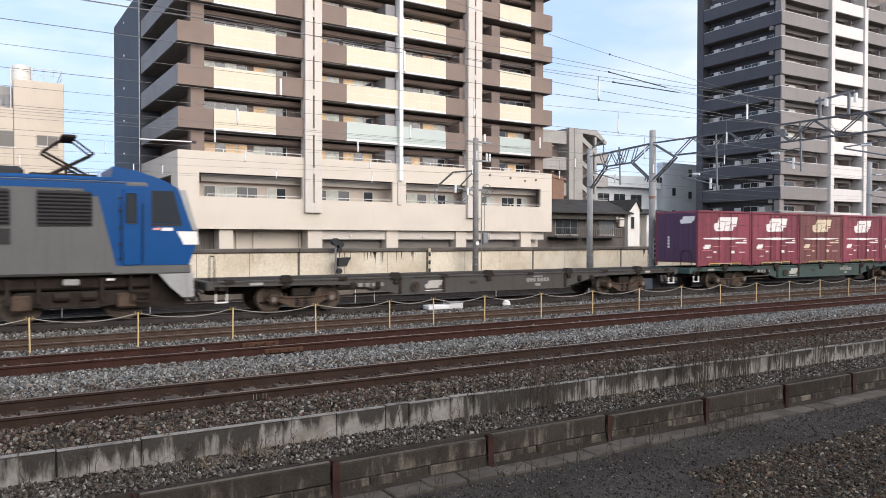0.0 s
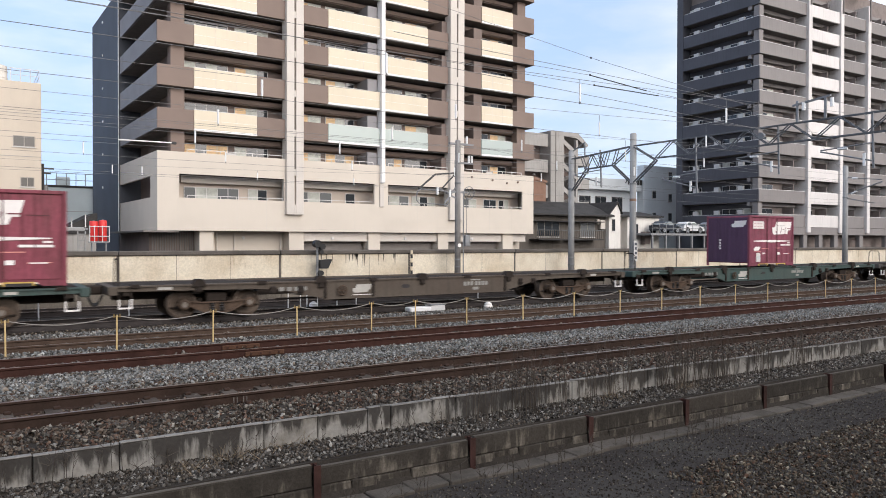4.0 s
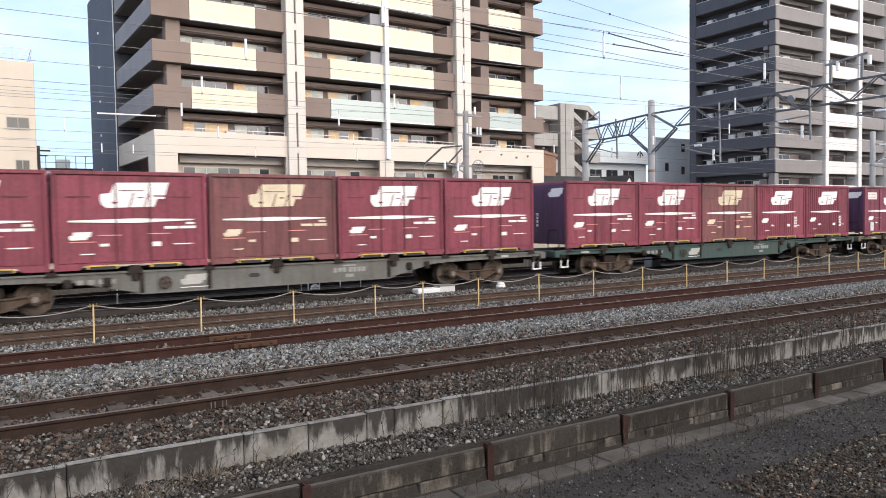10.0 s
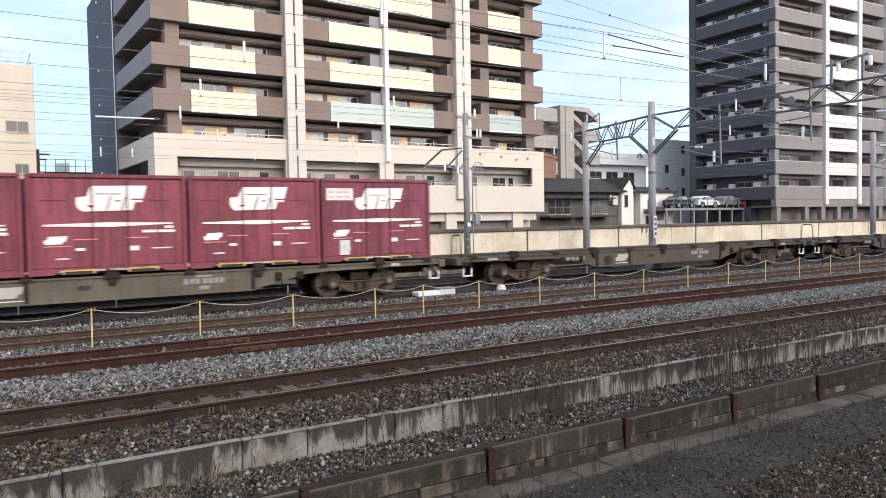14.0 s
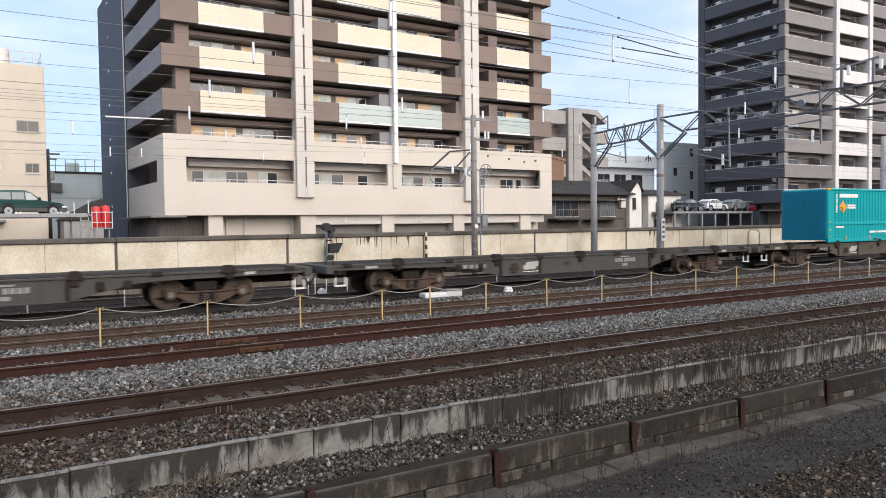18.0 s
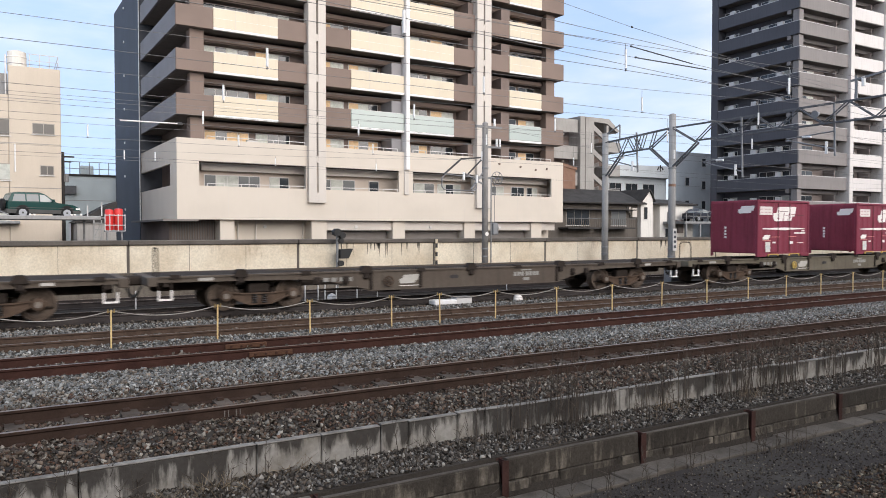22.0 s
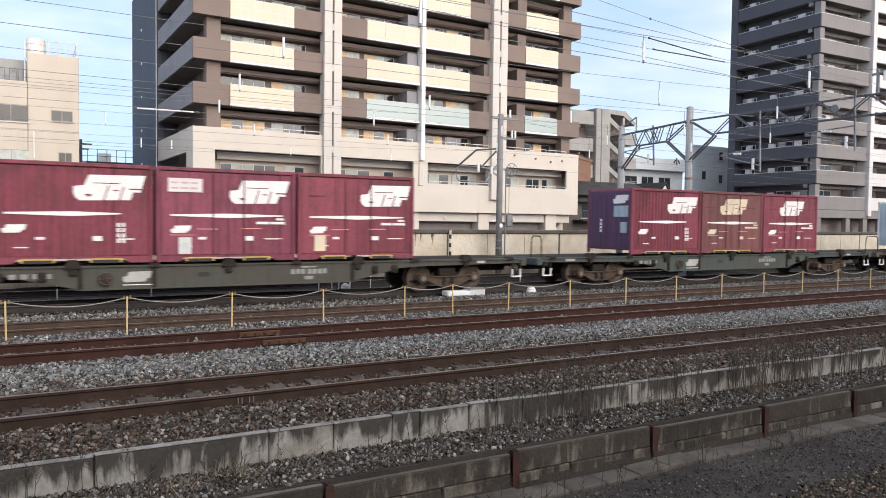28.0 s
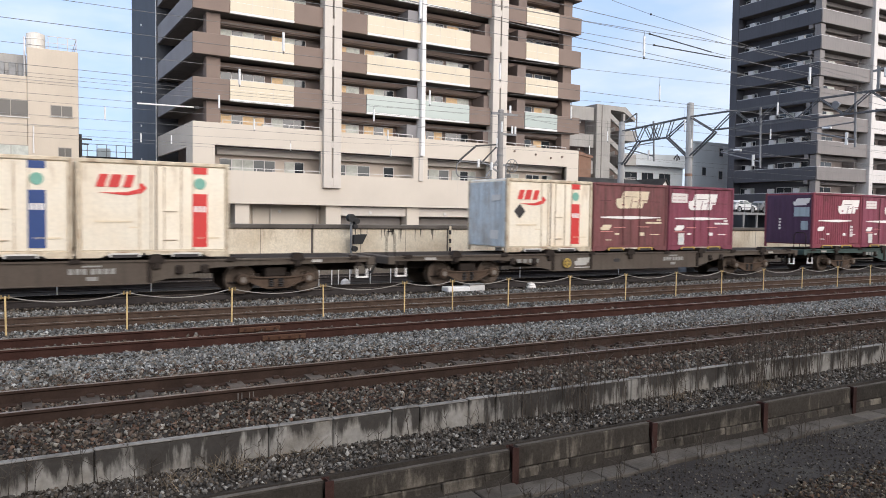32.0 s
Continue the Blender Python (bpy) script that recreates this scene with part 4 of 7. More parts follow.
# ground floor behind the parapet
part("ground_wall", Shape().box(3.0, 33.5, 1.6, 2.0, 0, 2.92), CREAM, block)
part("ground_beam", Shape().box(10.8, 33.3, .5, 1.59, 2.2, 2.9), PILLAR, block)
for a, b in ((2.9, 3.9), (9.6, 10.8), (16.4, 17.5), (23.2, 24.3), (30.4, 31.6)):
    part("ground_pillar", Shape().soft(a, b, .3, 1.58, 0, 2.92, .02), CREAM, block)
# solid dark boxes stand for the shade inside the openings
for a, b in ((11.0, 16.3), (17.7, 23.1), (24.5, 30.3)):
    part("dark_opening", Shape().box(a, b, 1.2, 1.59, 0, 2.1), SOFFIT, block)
for x in (4.5, 5.8, 9.4, 10.1):
    part("pipe", Shape().rod((x, 1.5, 0), (x, 1.5, 2.9), .06, 8), PILLAR, block)
for x in (6.5, 13.3, 20.0, 27.0):
    part("wall_lamp", Shape().rod((x, 1.59 if x < 10 else .5, 2.45), (x, 1.5 if x < 10 else .42, 2.45), .12, 10), FRAME_WHITE, block)
part("canopy", Shape().box(-.9, 1.4, -.05, 12, 2.8, 2.92), SOFFIT, block)
for i in range(17):
    part("screen_slat", Shape().box(i * .17, .08 + i * .17, 1.5, 1.58, 0, 2.9), SOFFIT, block)
part("ground_side_wall", Shape().box(-.06, .06, 2.31, 12.5, 0, 2.79), TAUPE_DARK, block)
part("screen_back", Shape().box(-.1, 3.0, 2.0, 2.3, 0, 2.9), TAUPE_DARK, block)

# ---- the grey tower ----
tower = thing("apartment_tower", pose(77.94, 50.75, 0, 0, 0, -1.9), "dark blue-grey apartment tower with grey and white balcony bays", "building")
T0, TF = 5.578, 10                            # top of the lowest parapet, storeys
BAYS = ((0, 9.2, TOWER_GREY), (9.9, 16.2, TOWER_WHITE), (16.9, 22.6, TOWER_GREY), (23.3, 28.9, TOWER_GREY), (29.6, 35.6, TOWER_WHITE), (36.3, 42, TOWER_GREY))
roof_z = T0 + STOREY * TF + .9
part("core", Shape().box(1.6, 41.5, 1.7, 12.2, .6, roof_z), TOWER_RECESS, tower)
part("end_wall", Shape().box(0.0, 1.7, 11.5, 12.5, .6, roof_z), TOWER_DARK, tower)
part("roof", Shape().box(-.2, 23.5, -.3, 12.6, roof_z, roof_z + .35).box(23.5, 42, 2.0, 12.6, roof_z - .6, roof_z - .2), TOWER_GREY, tower)
for a in (9.2, 16.2, 22.6, 28.9, 35.6, 42.0):
    part("pier", Shape().soft(a, a + .7, -.35, 1.7, 3.4, roof_z - 2.0 if a < 23 else roof_z - 4.5, .03), TOWER_WHITE, tower)
    part("down_pipe", Shape().rod((a + .35, -.42, roof_z - 4), (a + .35, -.42, roof_z + .2 - (2 if a > 25 else 0)), .12, 8), SOFFIT, tower)
for k in range(TF):
    z = T0 + STOREY * k
    for i, (a, b, m) in enumerate(BAYS):
        part("balcony_front", Shape().soft(a, b, 0 if m is TOWER_GREY else -.12, .16, z - 1.5, z, .03), m, tower)
        part("rail", Shape().box(a, b, .04, .09, z + .02, z + .07), FRAME_WHITE, tower)
        part("slab", Shape().box(a, b, .16, 1.7, z - 1.5, z - 1.3), SOFFIT, tower)
        wd = window(tower, a + (b - a) * .12, 1.69, z - 1.2, (b - a) * .42, 2.0, (CURTAIN, PANE, PANE) if k < 3 else (PANE, PANE, CURTAIN), 3)
        part("heat_pump", Shape().soft(b - 1.6, b - .8, 1.0, 1.35, z + .1, z + .85, .03), TOWER_GREY, tower)
        part("partition", Shape().box(b - 2.2, b - 2.1, .2, 1.68, z - 1.3, z + .9), TOWER_RECESS, tower)
        part("beam", Shape().box(a, b, 1.2, 1.68, z + 1.0, z + 1.44), m if m is TOWER_GREY else TOWER_GREY, tower)
    part("side_front", Shape().soft(-.02, .16, .17, 11.45, z - 1.5, z, .03), TOWER_DARK, tower)
    part("side_rail", Shape().box(.03, .08, .17, 11.4, z + .02, z + .07), FRAME_WHITE, tower)
    part("side_slab", Shape().box(.16, 1.6, 1.75, 11.4, z - 1.5, z - 1.3), SOFFIT, tower)
    part("corner_column", Shape().soft(.1, .9, .2, 1.0, z - 1.45, z + 1.4, .03), TOWER_GREY, tower)
    part("side_wall", Shape().box(1.3, 1.59, 1.72, 11.4, z + .2, z + 1.4).box(1.3, 1.59, 6.5, 9.2, z - 1.3, z + .2), TOWER_DARK, tower)
    for c, n in ((2.0, 4), (9.35, 2)):        # windows behind the side balconies
        wd = part("window", Shape().box(1.24, 1.29, c, c + n * 1.02 + .06, z - 1.25, z + .78), FRAME_WHITE, tower)
        for i in range(n):
            part("pane", Shape().box(1.225, 1.238, c + .06 + i * 1.02, c + 1.02 + i * 1.02, z - 1.2, z + .72), CURTAIN_GREY if (i + k) % 5 == 0 else PANE, wd)
    for c in (2.6, 6.1, 9.4):
        part("heat_pump", Shape().soft(.5, .85, c, c + .8, z + .05, z + .6, .03), FRAME_WHITE, tower)
# dark back wall: the shade of the open podium is put into its colour
part("podium", Shape().box(0, 42, 3.4, 12.2, .6, 3.2), SLATE, tower)
part("podium_ceiling", Shape().box(0, 42, .51, 3.39, 3.16, 3.3), SOFFIT, tower)
part("podium_band", Shape().box(-.1, 42, -.1, .5, 3.15, 4.05), TOWER_GREY, tower)
for a in (0.2, 5.6, 8.9, 12.2, 15.6, 21.5, 28, 34):
    part("podium_column", Shape().soft(a, a + .8, 0, .59, .6, 3.2, .03), TOWER_GREY, tower)

# ---- unseen wall added behind the stand to throw evening shade over the near tracks ----
setting("wall_south", Shape().box(-180, 260, -34, -30, -1.3, SHADE_TOP), CREAM, "unseen plain wall added behind the stand", "wall")

# ---- materials of the far things ----
BEIGE = material("beige_render", (0.57, 0.495, 0.405), 0.85, spread=0.05, grain=12, stain=0.5, bump=0.06, streak=0.05)
PALE_BLUE = material("pale_blue_siding", (0.56, 0.62, 0.63), 0.8, spread=0.06, grain=12, stain=0.5, bump=0.06)
GREY_RENDER = material("grey_render", (0.36, 0.345, 0.325), 0.85, spread=0.08, grain=10, stain=0.5, bump=0.08, streak=0.25)
HOUSE_WHITE = material("white_house_render", (0.70, 0.67, 0.62), 0.85, spread=0.06, grain=12, stain=0.6, streak=0.2)
# the old house's front lies in shade, which is put into this colour
HOUSE_SHADE = material("shade_dark_house_wall", (0.125, 0.110, 0.096), 0.9, spread=0.12, grain=10, stain=0.8, streak=0.3)
# white walls with their bluish shade put into the colour
SHADE_WHITE = material("shaded_white_panel", (0.60, 0.63, 0.645), 0.8, spread=0.05, grain=12, stain=0.6)
ROOF_DARK = material("dark_roof_tile", (0.055, 0.052, 0.05), 0.8, spread=0.2, grain=10, stain=1.0, bump=0.3)
BRICK = material("rust_brown_siding", (0.24, 0.145, 0.105), 0.85, spread=0.1, grain=10)
CAR_GREEN = material("dark_green_car_paint", (0.011, 0.046, 0.040), 0.2, spread=0.03, bump=0.0, gloss=0.25)
# the sky's reflection is put into the glass colour
CAR_PANE = glass("car_glass_painted_sky", (0.10, 0.12, 0.125), 0.08)
CAR_CLAD = material("grey_car_cladding", (0.055, 0.055, 0.052), 0.6, bump=0.0)
CAR_WHITE = material("white_car_paint", (0.75, 0.75, 0.75), 0.25, spread=0.03, bump=0.0)
CAR_SILVER = material("silver_car_paint", (0.30, 0.31, 0.33), 0.45, metal=0.5, spread=0.03, bump=0.0)
CAR_NAVY = material("dark_navy_car_paint", (0.02, 0.024, 0.035), 0.3, spread=0.03, bump=0.0)
CAR_RED = material("red_car_paint", (0.50, 0.02, 0.03), 0.3, spread=0.03, bump=0.0)
RED_TANK = material("bright_red_tank", (0.62, 0.035, 0.03), 0.4, spread=0.06, grain=14)
TYRE = material("black_tyre", (0.02, 0.02, 0.02), 0.8)
OFFICE_PANE = glass("brown_tinted_pane", (0.055, 0.048, 0.040), 0.3)
# front side window: a paler reflection put into the base colour
CAR_PANE_GLARE = glass("car_glass_painted_glare", (0.24, 0.26, 0.25), 0.1)
DULL_FRAME = material("dull_aluminium_frame", (0.33, 0.30, 0.26), 0.5, spread=0.08, grain=30)
DRY_WEED = material("dry_weed_stalk", (0.074, 0.060, 0.048), 0.95, per_island=0.4)


def plain_window(parent, x, y, z, w, h, sashes=2, mat=None, trim=None):
    wd = part("window", Shape().box(x, x + w, y - .03, y + .02, z, z + h), trim or FRAME_WHITE, parent)
    for i in range(sashes):
        a = x + .05 + (w - .05) * i / sashes
        part("pane", Shape().box(a, a + (w - .05) / sashes - .05, y - .045, y - .032, z + .05, z + h - .05), mat or PANE, wd)
    part("sill", Shape().box(x - .05, x + w + .05, y - .1, y + .02, z - .06, z - .005), FRAME_WHITE, wd)
    return wd


# ---- beige office at the west ----
office = thing("office_building", pose(0, 58, 0), "beige rendered four-storey building with rooftop railings", "building")
part("tall_wall", Shape().soft(.2, 3.36, 0, 9, 0, 13.45, .04), BEIGE, office)
part("long_wall", Shape().soft(-16, .19, .06, 9, 0, 11.45, .04), BEIGE, office)
part("stair_head", Shape().box(-3.4, .18, 3.0, 8, 11.45, 13.4), GREY_RENDER, office)
for z in (5.1, 8.15, 11.2):
    part("floor_line", Shape().box(.21, 3.35, -.02, .0, z, z + .04).box(-15.9, .18, .04, .06, z, z + .04), GREY_RENDER, office)
for x, z, w, h in ((1.6, 8.85, 1.37, .77), (2.05, 6.02, .86, .68)):
    plain_window(office, x, 0, z, w, h, 2, OFFICE_PANE, DULL_FRAME)
for x in (-.95, -3.4, -6.0, -8.6):
    for z in (8.9, 5.85, 2.9):
        plain_window(office, x - .95, .05, z - .25, 2.2, 1.15, 2, CURTAIN_GREY if x < -3 or z < 6 else OFFICE_PANE, DULL_FRAME)
part("roof_tank", Shape().lathe((.75, 2.2, 13.45), (.75, 2.2, 14.95), ((0, .6), (.3, .62), (.32, .65), (.36, .62), (.62, .62), (.64, .65), (.68, .62), (.9, .6), (1, .2)), 20), HOUSE_WHITE, office)
rail = Shape()
for x in (1.5, 2.1, 2.7, 3.25):
    rail.rod((x, .3, 13.4), (x, .3, 14.4), .025, 6)
rail.rod((1.4, .3, 14.4), (3.25, .3, 14.4), .025, 6).rod((1.4, .3, 13.95), (3.25, .3, 13.95), .02, 6).rod((3.25, .3, 14.4), (3.25, 6, 14.4), .025, 6).rod((3.25, .3, 13.95), (3.25, 6, 13.95), .02, 6)
part("roof_rail", rail, FRAME_WHITE, office)
for x in (-.35, -.9, -1.6):
    part("roof_unit", Shape().soft(x, x + .45, 1.2, 1.9, 11.45, 12.5, .04), GALV, office)
part("mast", Shape().rod((.05, .8, 11.4), (.05, .8, 14.3), .05, 8), WHITE_TRIM, office)
part("drain_pipe", Shape().rod((.55, -.06, 6.2), (.55, -.06, 8.1), .05, 8), WHITE_TRIM, office)

part("awning", Shape().soft(-.75, .8, -.8, -.01, 2.62, 2.8, .03), GALV, office)

shed = thing("blue_grey_building", pose(0, 78, 0), "low pale blue-grey building with roof railing", "building")
part("wall", Shape().box(4.3, 16, 0, 9, 0, 7.35), PALE_BLUE, shed)
part("roof_edge", Shape().box(4.2, 16, -.1, 9, 7.36, 7.55), ROOF_DARK, shed)
part("vent_box", Shape().box(4.75, 5.75, -.4, -.01, 5.6, 6.4), STEEL, shed)
part("wall_seam", Shape().box(4.3, 16, -.03, -.005, 5.0, 5.05).box(4.3, 16, -.03, -.005, 3.4, 3.45), GREY_RENDER, shed)
rail = Shape()
for i in range(8):
    rail.rod((4.4 + i * .85, .2, 7.5), (4.4 + i * .85, .2, 8.75), .035, 6)
for z in (8.1, 8.75):
    rail.rod((4.4, .2, z), (10.4, .2, z), .03, 6)
part("roof_rail", rail, GALV, shed)
part("roof_unit", Shape().soft(6.2, 7.4, 1.2, 2.4, 7.5, 8.5, .1), PALE_BLUE, shed)

barn = thing("dark_shed", pose(0, 55, 0), "small dark shed with a gable roof", "building")
part("roof", Shape().wall([(3.9, 2.7), (6.4, 4.15), (6.6, 4.15), (6.6, 2.7)], 0, 6), ROOF_DARK, barn)
part("wall", Shape().box(4.1, 6.55, .2, 5.8, .6, 2.69), GREY_RENDER, barn)

pole = thing("utility_pole", pose(3.58, 60, 0), "dark utility pole with short cross-arms", "pole")
part("shaft", Shape().rod((0, 0, .6), (0, 0, 7.9), .15, 10, .1), ROOF_DARK, pole)
part("cross_arm", Shape().box(-.1, .75, -.05, .05, 7.5, 7.62).box(-.1, .55, -.05, .05, 7.15, 7.25), ROOF_DARK, pole)
part("transformer", Shape().rod((.2, 0, 5.7), (.2, 0, 6.3), .18, 10), GALV, pole)

# ---- parking deck with the green car, tanks in a rack ----
deck = thing("parking_deck", pose(0, 42.5, 0), "steel-framed parking deck with a thin grey floor", "deck", "", "structure")
part("floor_plate", Shape().soft(-24, 4.5, .2, 9.6, 2.81, 2.90, .02), GALV, deck)
part("edge_beam", Shape().soft(-24, 4.30, 0, .19, 2.74, 2.95, .03), POLE_GREY, deck)
for x in (-24, -16.5, -8.8, -1.08):
    part("post", Shape().box(x, x + .14, .02, .17, .4, 2.74), POLE_GREY, deck)
for x in (-24, -12, -1.0, 4.2):
    part("post", Shape().box(x, x + .12, 9.3, 9.42, .4, 2.81), GALV, deck)
part("notice_panel", Shape().soft(-.92, -.58, -.03, .03, 1.95, 2.70, .02), HOUSE_WHITE, deck)
for x in (3.93, 4.30):                        # ladder-like end support
    part("lattice_post", Shape().box(x, x + .06, .02, .08, .5, 2.74), POLE_GREY, deck)
for z in (1.0, 1.4, 1.8, 2.2, 2.55):
    part("lattice_rung", Shape().box(3.99, 4.30, .03, .07, z, z + .05), POLE_GREY, deck)
for a, b in ((1.05, 1.8), (1.85, 2.6)):
    part("lattice_brace", Shape().beam((3.98, .05, a), (4.31, .05, b), .04, .04), POLE_GREY, deck)
for x, z in ((3.64, 3.50), (4.32, 3.68)):
    part("thin_post", Shape().box(x, x + .055, .06, .115, 2.95, z), FRAME_WHITE, deck)
for x in (.98, 1.17, 2.86, 3.0, 3.3):
    part("wheel_stop", Shape().soft(x, x + .11, .02, .16, 2.95, 3.04, .02), MARK_WHITE, deck)
part("side_rail", Shape().rod((-1.0, .1, 3.02), (-.3, .1, 3.16), .025, 6).rod((-.3, .1, 3.16), (.1, .1, 2.97), .025, 6), GALV, deck)


def lean_in(shape, waist, share, width):
    """Draws the sides in above the waist line, towards the car's middle."""
    shape.v = [(x, y + (width / 2 - y) * share * max(0.0, z - waist), z) for x, y, z in shape.v]
    return shape


def car(name, at, profile, cabin, glasshouse, paint, lower, wheels, label, spare=False, width=1.68):
    """A parked car: body and cabin as profiles in x and z, the cabin drawn in towards the roof."""
    c = thing(name, at, label, "car")
    waist = profile[-1][1]
    part("body", Shape().wall(profile, 0, width), paint, c)
    part("cabin", lean_in(Shape().wall(cabin, .02, width - .02), waist, .36, width), paint, c)
    if lower:
        part("cladding", Shape().wall(lower, -.015, width + .015), CAR_CLAD, c)
    for k, g in enumerate(glasshouse):
        for y in (.008, width - .028):
            part("side_window", lean_in(Shape().wall(g, y, y + .02), waist, .36, width), CAR_PANE_GLARE if k + 1 == len(glasshouse) else CAR_PANE, c)
    (x0, z0), (x1, z1), (x2, z2), (x3, z3) = cabin[0], cabin[1], cabin[2], cabin[-1]
    part("windscreen", lean_in(Shape().wall([(x1 - .04, z1 + .03), (x2 + .02, z2 - .03), (x2 + .05, z2 - .03), (x1, z1 + .03)], .12, width - .12), waist, .36, width), CAR_PANE, c)
    part("rear_window", lean_in(Shape().wall([(x0 - .02, z0 + .06), (x3 - .02, z3 - .06), (x3 + .01, z3 - .06), (x0 + .01, z0 + .06)], .14, width - .14), waist, .36, width), CAR_PANE, c)
    for x in wheels:
        for y0, y1 in ((-.03, .2), (width - .2, width + .03)):
            w = part("wheel", Shape().rod((x, y0, .33), (x, y1, .33), .33, 20), TYRE, c)
            face = y0 - .015 if y0 < 0 else y1 + .015
            part("rim", Shape().rod((x, face, .33), (x, (y0 + y1) / 2, .33), .215, 14), CAR_SILVER, w)
            part("hub", Shape().rod((x, face + (-.008 if y0 < 0 else .008), .33), (x, (y0 + y1) / 2, .33), .06, 8), CAR_CLAD, w)
        part("arch", Shape().rod((x, -.012, .36), (x, .02, .36), .41, 20), TYRE, c)
    if spare:
        part("spare_wheel", Shape().lathe((.0, width / 2 - .1, .80), (-.19, width / 2 - .1, .80), ((0, .30), (.15, .34), (.85, .34), (1, .28)), 20), TYRE, c)
        for y in (.3, width - .33):
            part("roof_rack", Shape().box(.55, 1.75, y, y + .03, 1.50, 1.535), CAR_CLAD, c)
        part("trim_line", Shape().box(.1, 3.5, -.018, -.004, .60, .63), CAR_CLAD, c)
    mx = glasshouse[-1][1][0]
    for y0, y1 in ((-.16, .0), (width, width + .16)):
        part("mirror", Shape().soft(mx - .12, mx + .04, y0, y1, waist + .03, waist + .17, .03), paint, c)
    nose = profile[2][0]
    for y0, y1 in ((-.008, .3), (width - .3, width + .008)):
        part("headlamp", Shape().soft(nose - .24, nose + .012, y0, y1, profile[2][1] - .1, profile[2][1] + .02, .02), MARK_WHITE, c)
    part("bumper", Shape().soft(nose - .1, nose + .09, .04, width - .04, .34, .50, .04), CAR_CLAD if lower else paint, c)
    return c


car("green_offroad_car", pose(.06, 48.2, 2.88, 0, 0, 13),
    [(0.0, .36), (3.82, .32), (3.84, .62), (3.52, .80), (2.60, .93), (.03, .95)],
    [(.03, .951), (2.58, .931), (1.95, 1.44), (1.75, 1.50), (.42, 1.51), (.24, 1.44)],
    ([(.24, .99), (.92, .99), (.92, 1.40), (.38, 1.40)], [(.99, .99), (1.62, .99), (1.62, 1.40), (.99, 1.40)], [(1.69, .98), (2.40, .97), (1.95, 1.37), (1.69, 1.40)]),
    CAR_GREEN, [(-.03, .30), (3.86, .28), (3.86, .48), (-.03, .54)], (.76, 3.12), "dark green off-road car with a spare wheel on its tail", True)

for k, x in enumerate((4.42, 4.85)):
    tank = thing("red_tank", pose(x, 40, 2.2), "bright red upright tank standing in a white rack", "tank", "red tanks")
    smooth(part("shell", Shape().lathe((0, 0, 0), (0, 0, 1.04 + .05 * k), ((0, .19), (.03, .205), (.94, .205), (.985, .185), (1, .14)), 18), RED_TANK, tank))
    part("valve", Shape().rod((0, 0, 1.03 + .05 * k), (0, 0, 1.08 + .05 * k), .04, 8), GALV, tank)
rack = thing("tank_rack", pose(4.2, 39.75, 0), "white tubular rack on a steel stand", "rack")
part("floor", Shape().box(0, .92, 0, .5, 2.12, 2.19), GALV, rack)
part("leg", Shape().box(.1, .16, .1, .4, .3, 2.12), GALV, rack)
part("leg", Shape().box(.76, .82, .1, .4, .3, 2.12), GALV, rack)
for z in (2.45, 2.95):
    part("rail", Shape().rod((0, -.02, z), (.92, -.02, z), .022, 6), FRAME_WHITE, rack)
for x in (0, .22, .6, .92):
    part("upright", Shape().rod((x, -.02, 2.15), (x, -.02, 3.0), .022, 6), FRAME_WHITE, rack)

# ---- corridor wing, stair tower and houses between the blocks ----
wing = thing("corridor_wing", pose(0, 66, 0), "grey-beige wing with open corridors", "building")
part("core", Shape().box(48, 58.2, 1.6, 8, 0, 15.2), TAUPE_DARK, wing)
for z in (13.75, 10.6, 7.5, 4.4):
    part("parapet", Shape().soft(48, 58.2, 0, .2, z, z + 1.55, .02), GREY_RENDER, wing)
    part("lamp", Shape().rod((56.7, .9, z - .25), (56.7, .9, z - .1), .16, 10), MARK_WHITE, wing)
part("brown_annex", Shape().box(50.9, 52.6, -6, -1, 0, 9.0).wall([(50.8, 9.0), (50.8, 9.35), (52.75, 8.95), (52.75, 8.7)], -6.1, -.9), BRICK, wing)
stair = thing("stair_tower", pose(0, 66, 0), "grey concrete stair tower with open zigzag flights", "building")
part("shaft", Shape().soft(58.25, 60.45, -.4, 5, 0, 15.7, .04), GREY_RENDER, stair)
part("seam", Shape().box(59.0, 59.08, -.45, -.39, 0, 15.6), SOFFIT, stair)
# darker than the flights: shade of the gaps is put into its colour
part("back_wall", Shape().box(60.45, 64.4, 2.2, 2.5, 0, 14.6), TAUPE_DARK, stair)
part("cap", Shape().wall([(60.45, 15.7), (62.9, 15.7), (64.6, 14.4), (64.4, 14.1), (62.6, 15.1), (60.45, 15.2)], -.3, 2.4), GREY_RENDER, stair)
part("corner_post", Shape().soft(62.5, 62.85, -.3, .1, 0, 14.9, .03), GREY_RENDER, stair)
for k in range(5):
    z = 13.2 - k * 2.9
    part("flight", Shape().wall([(60.46, z + 1.0), (60.46, z + 1.65), (62.5, z + .3), (62.5, z - .35)], -.3, -.1), GREY_RENDER, stair)
    part("flight", Shape().wall([(60.46, z - .9), (60.46, z - .45), (62.5, z + .25), (62.5, z - .2)], 1.0, 1.2), GREY_RENDER, stair)
    part("landing", Shape().soft(62.86, 65.0, -.1, 2.2, z - 1.5, z - .2, .04), GREY_RENDER, stair)
    part("landing_rail", Shape().box(62.86, 65.0, -.14, -.1, z - .1, z - .04), GALV, stair)

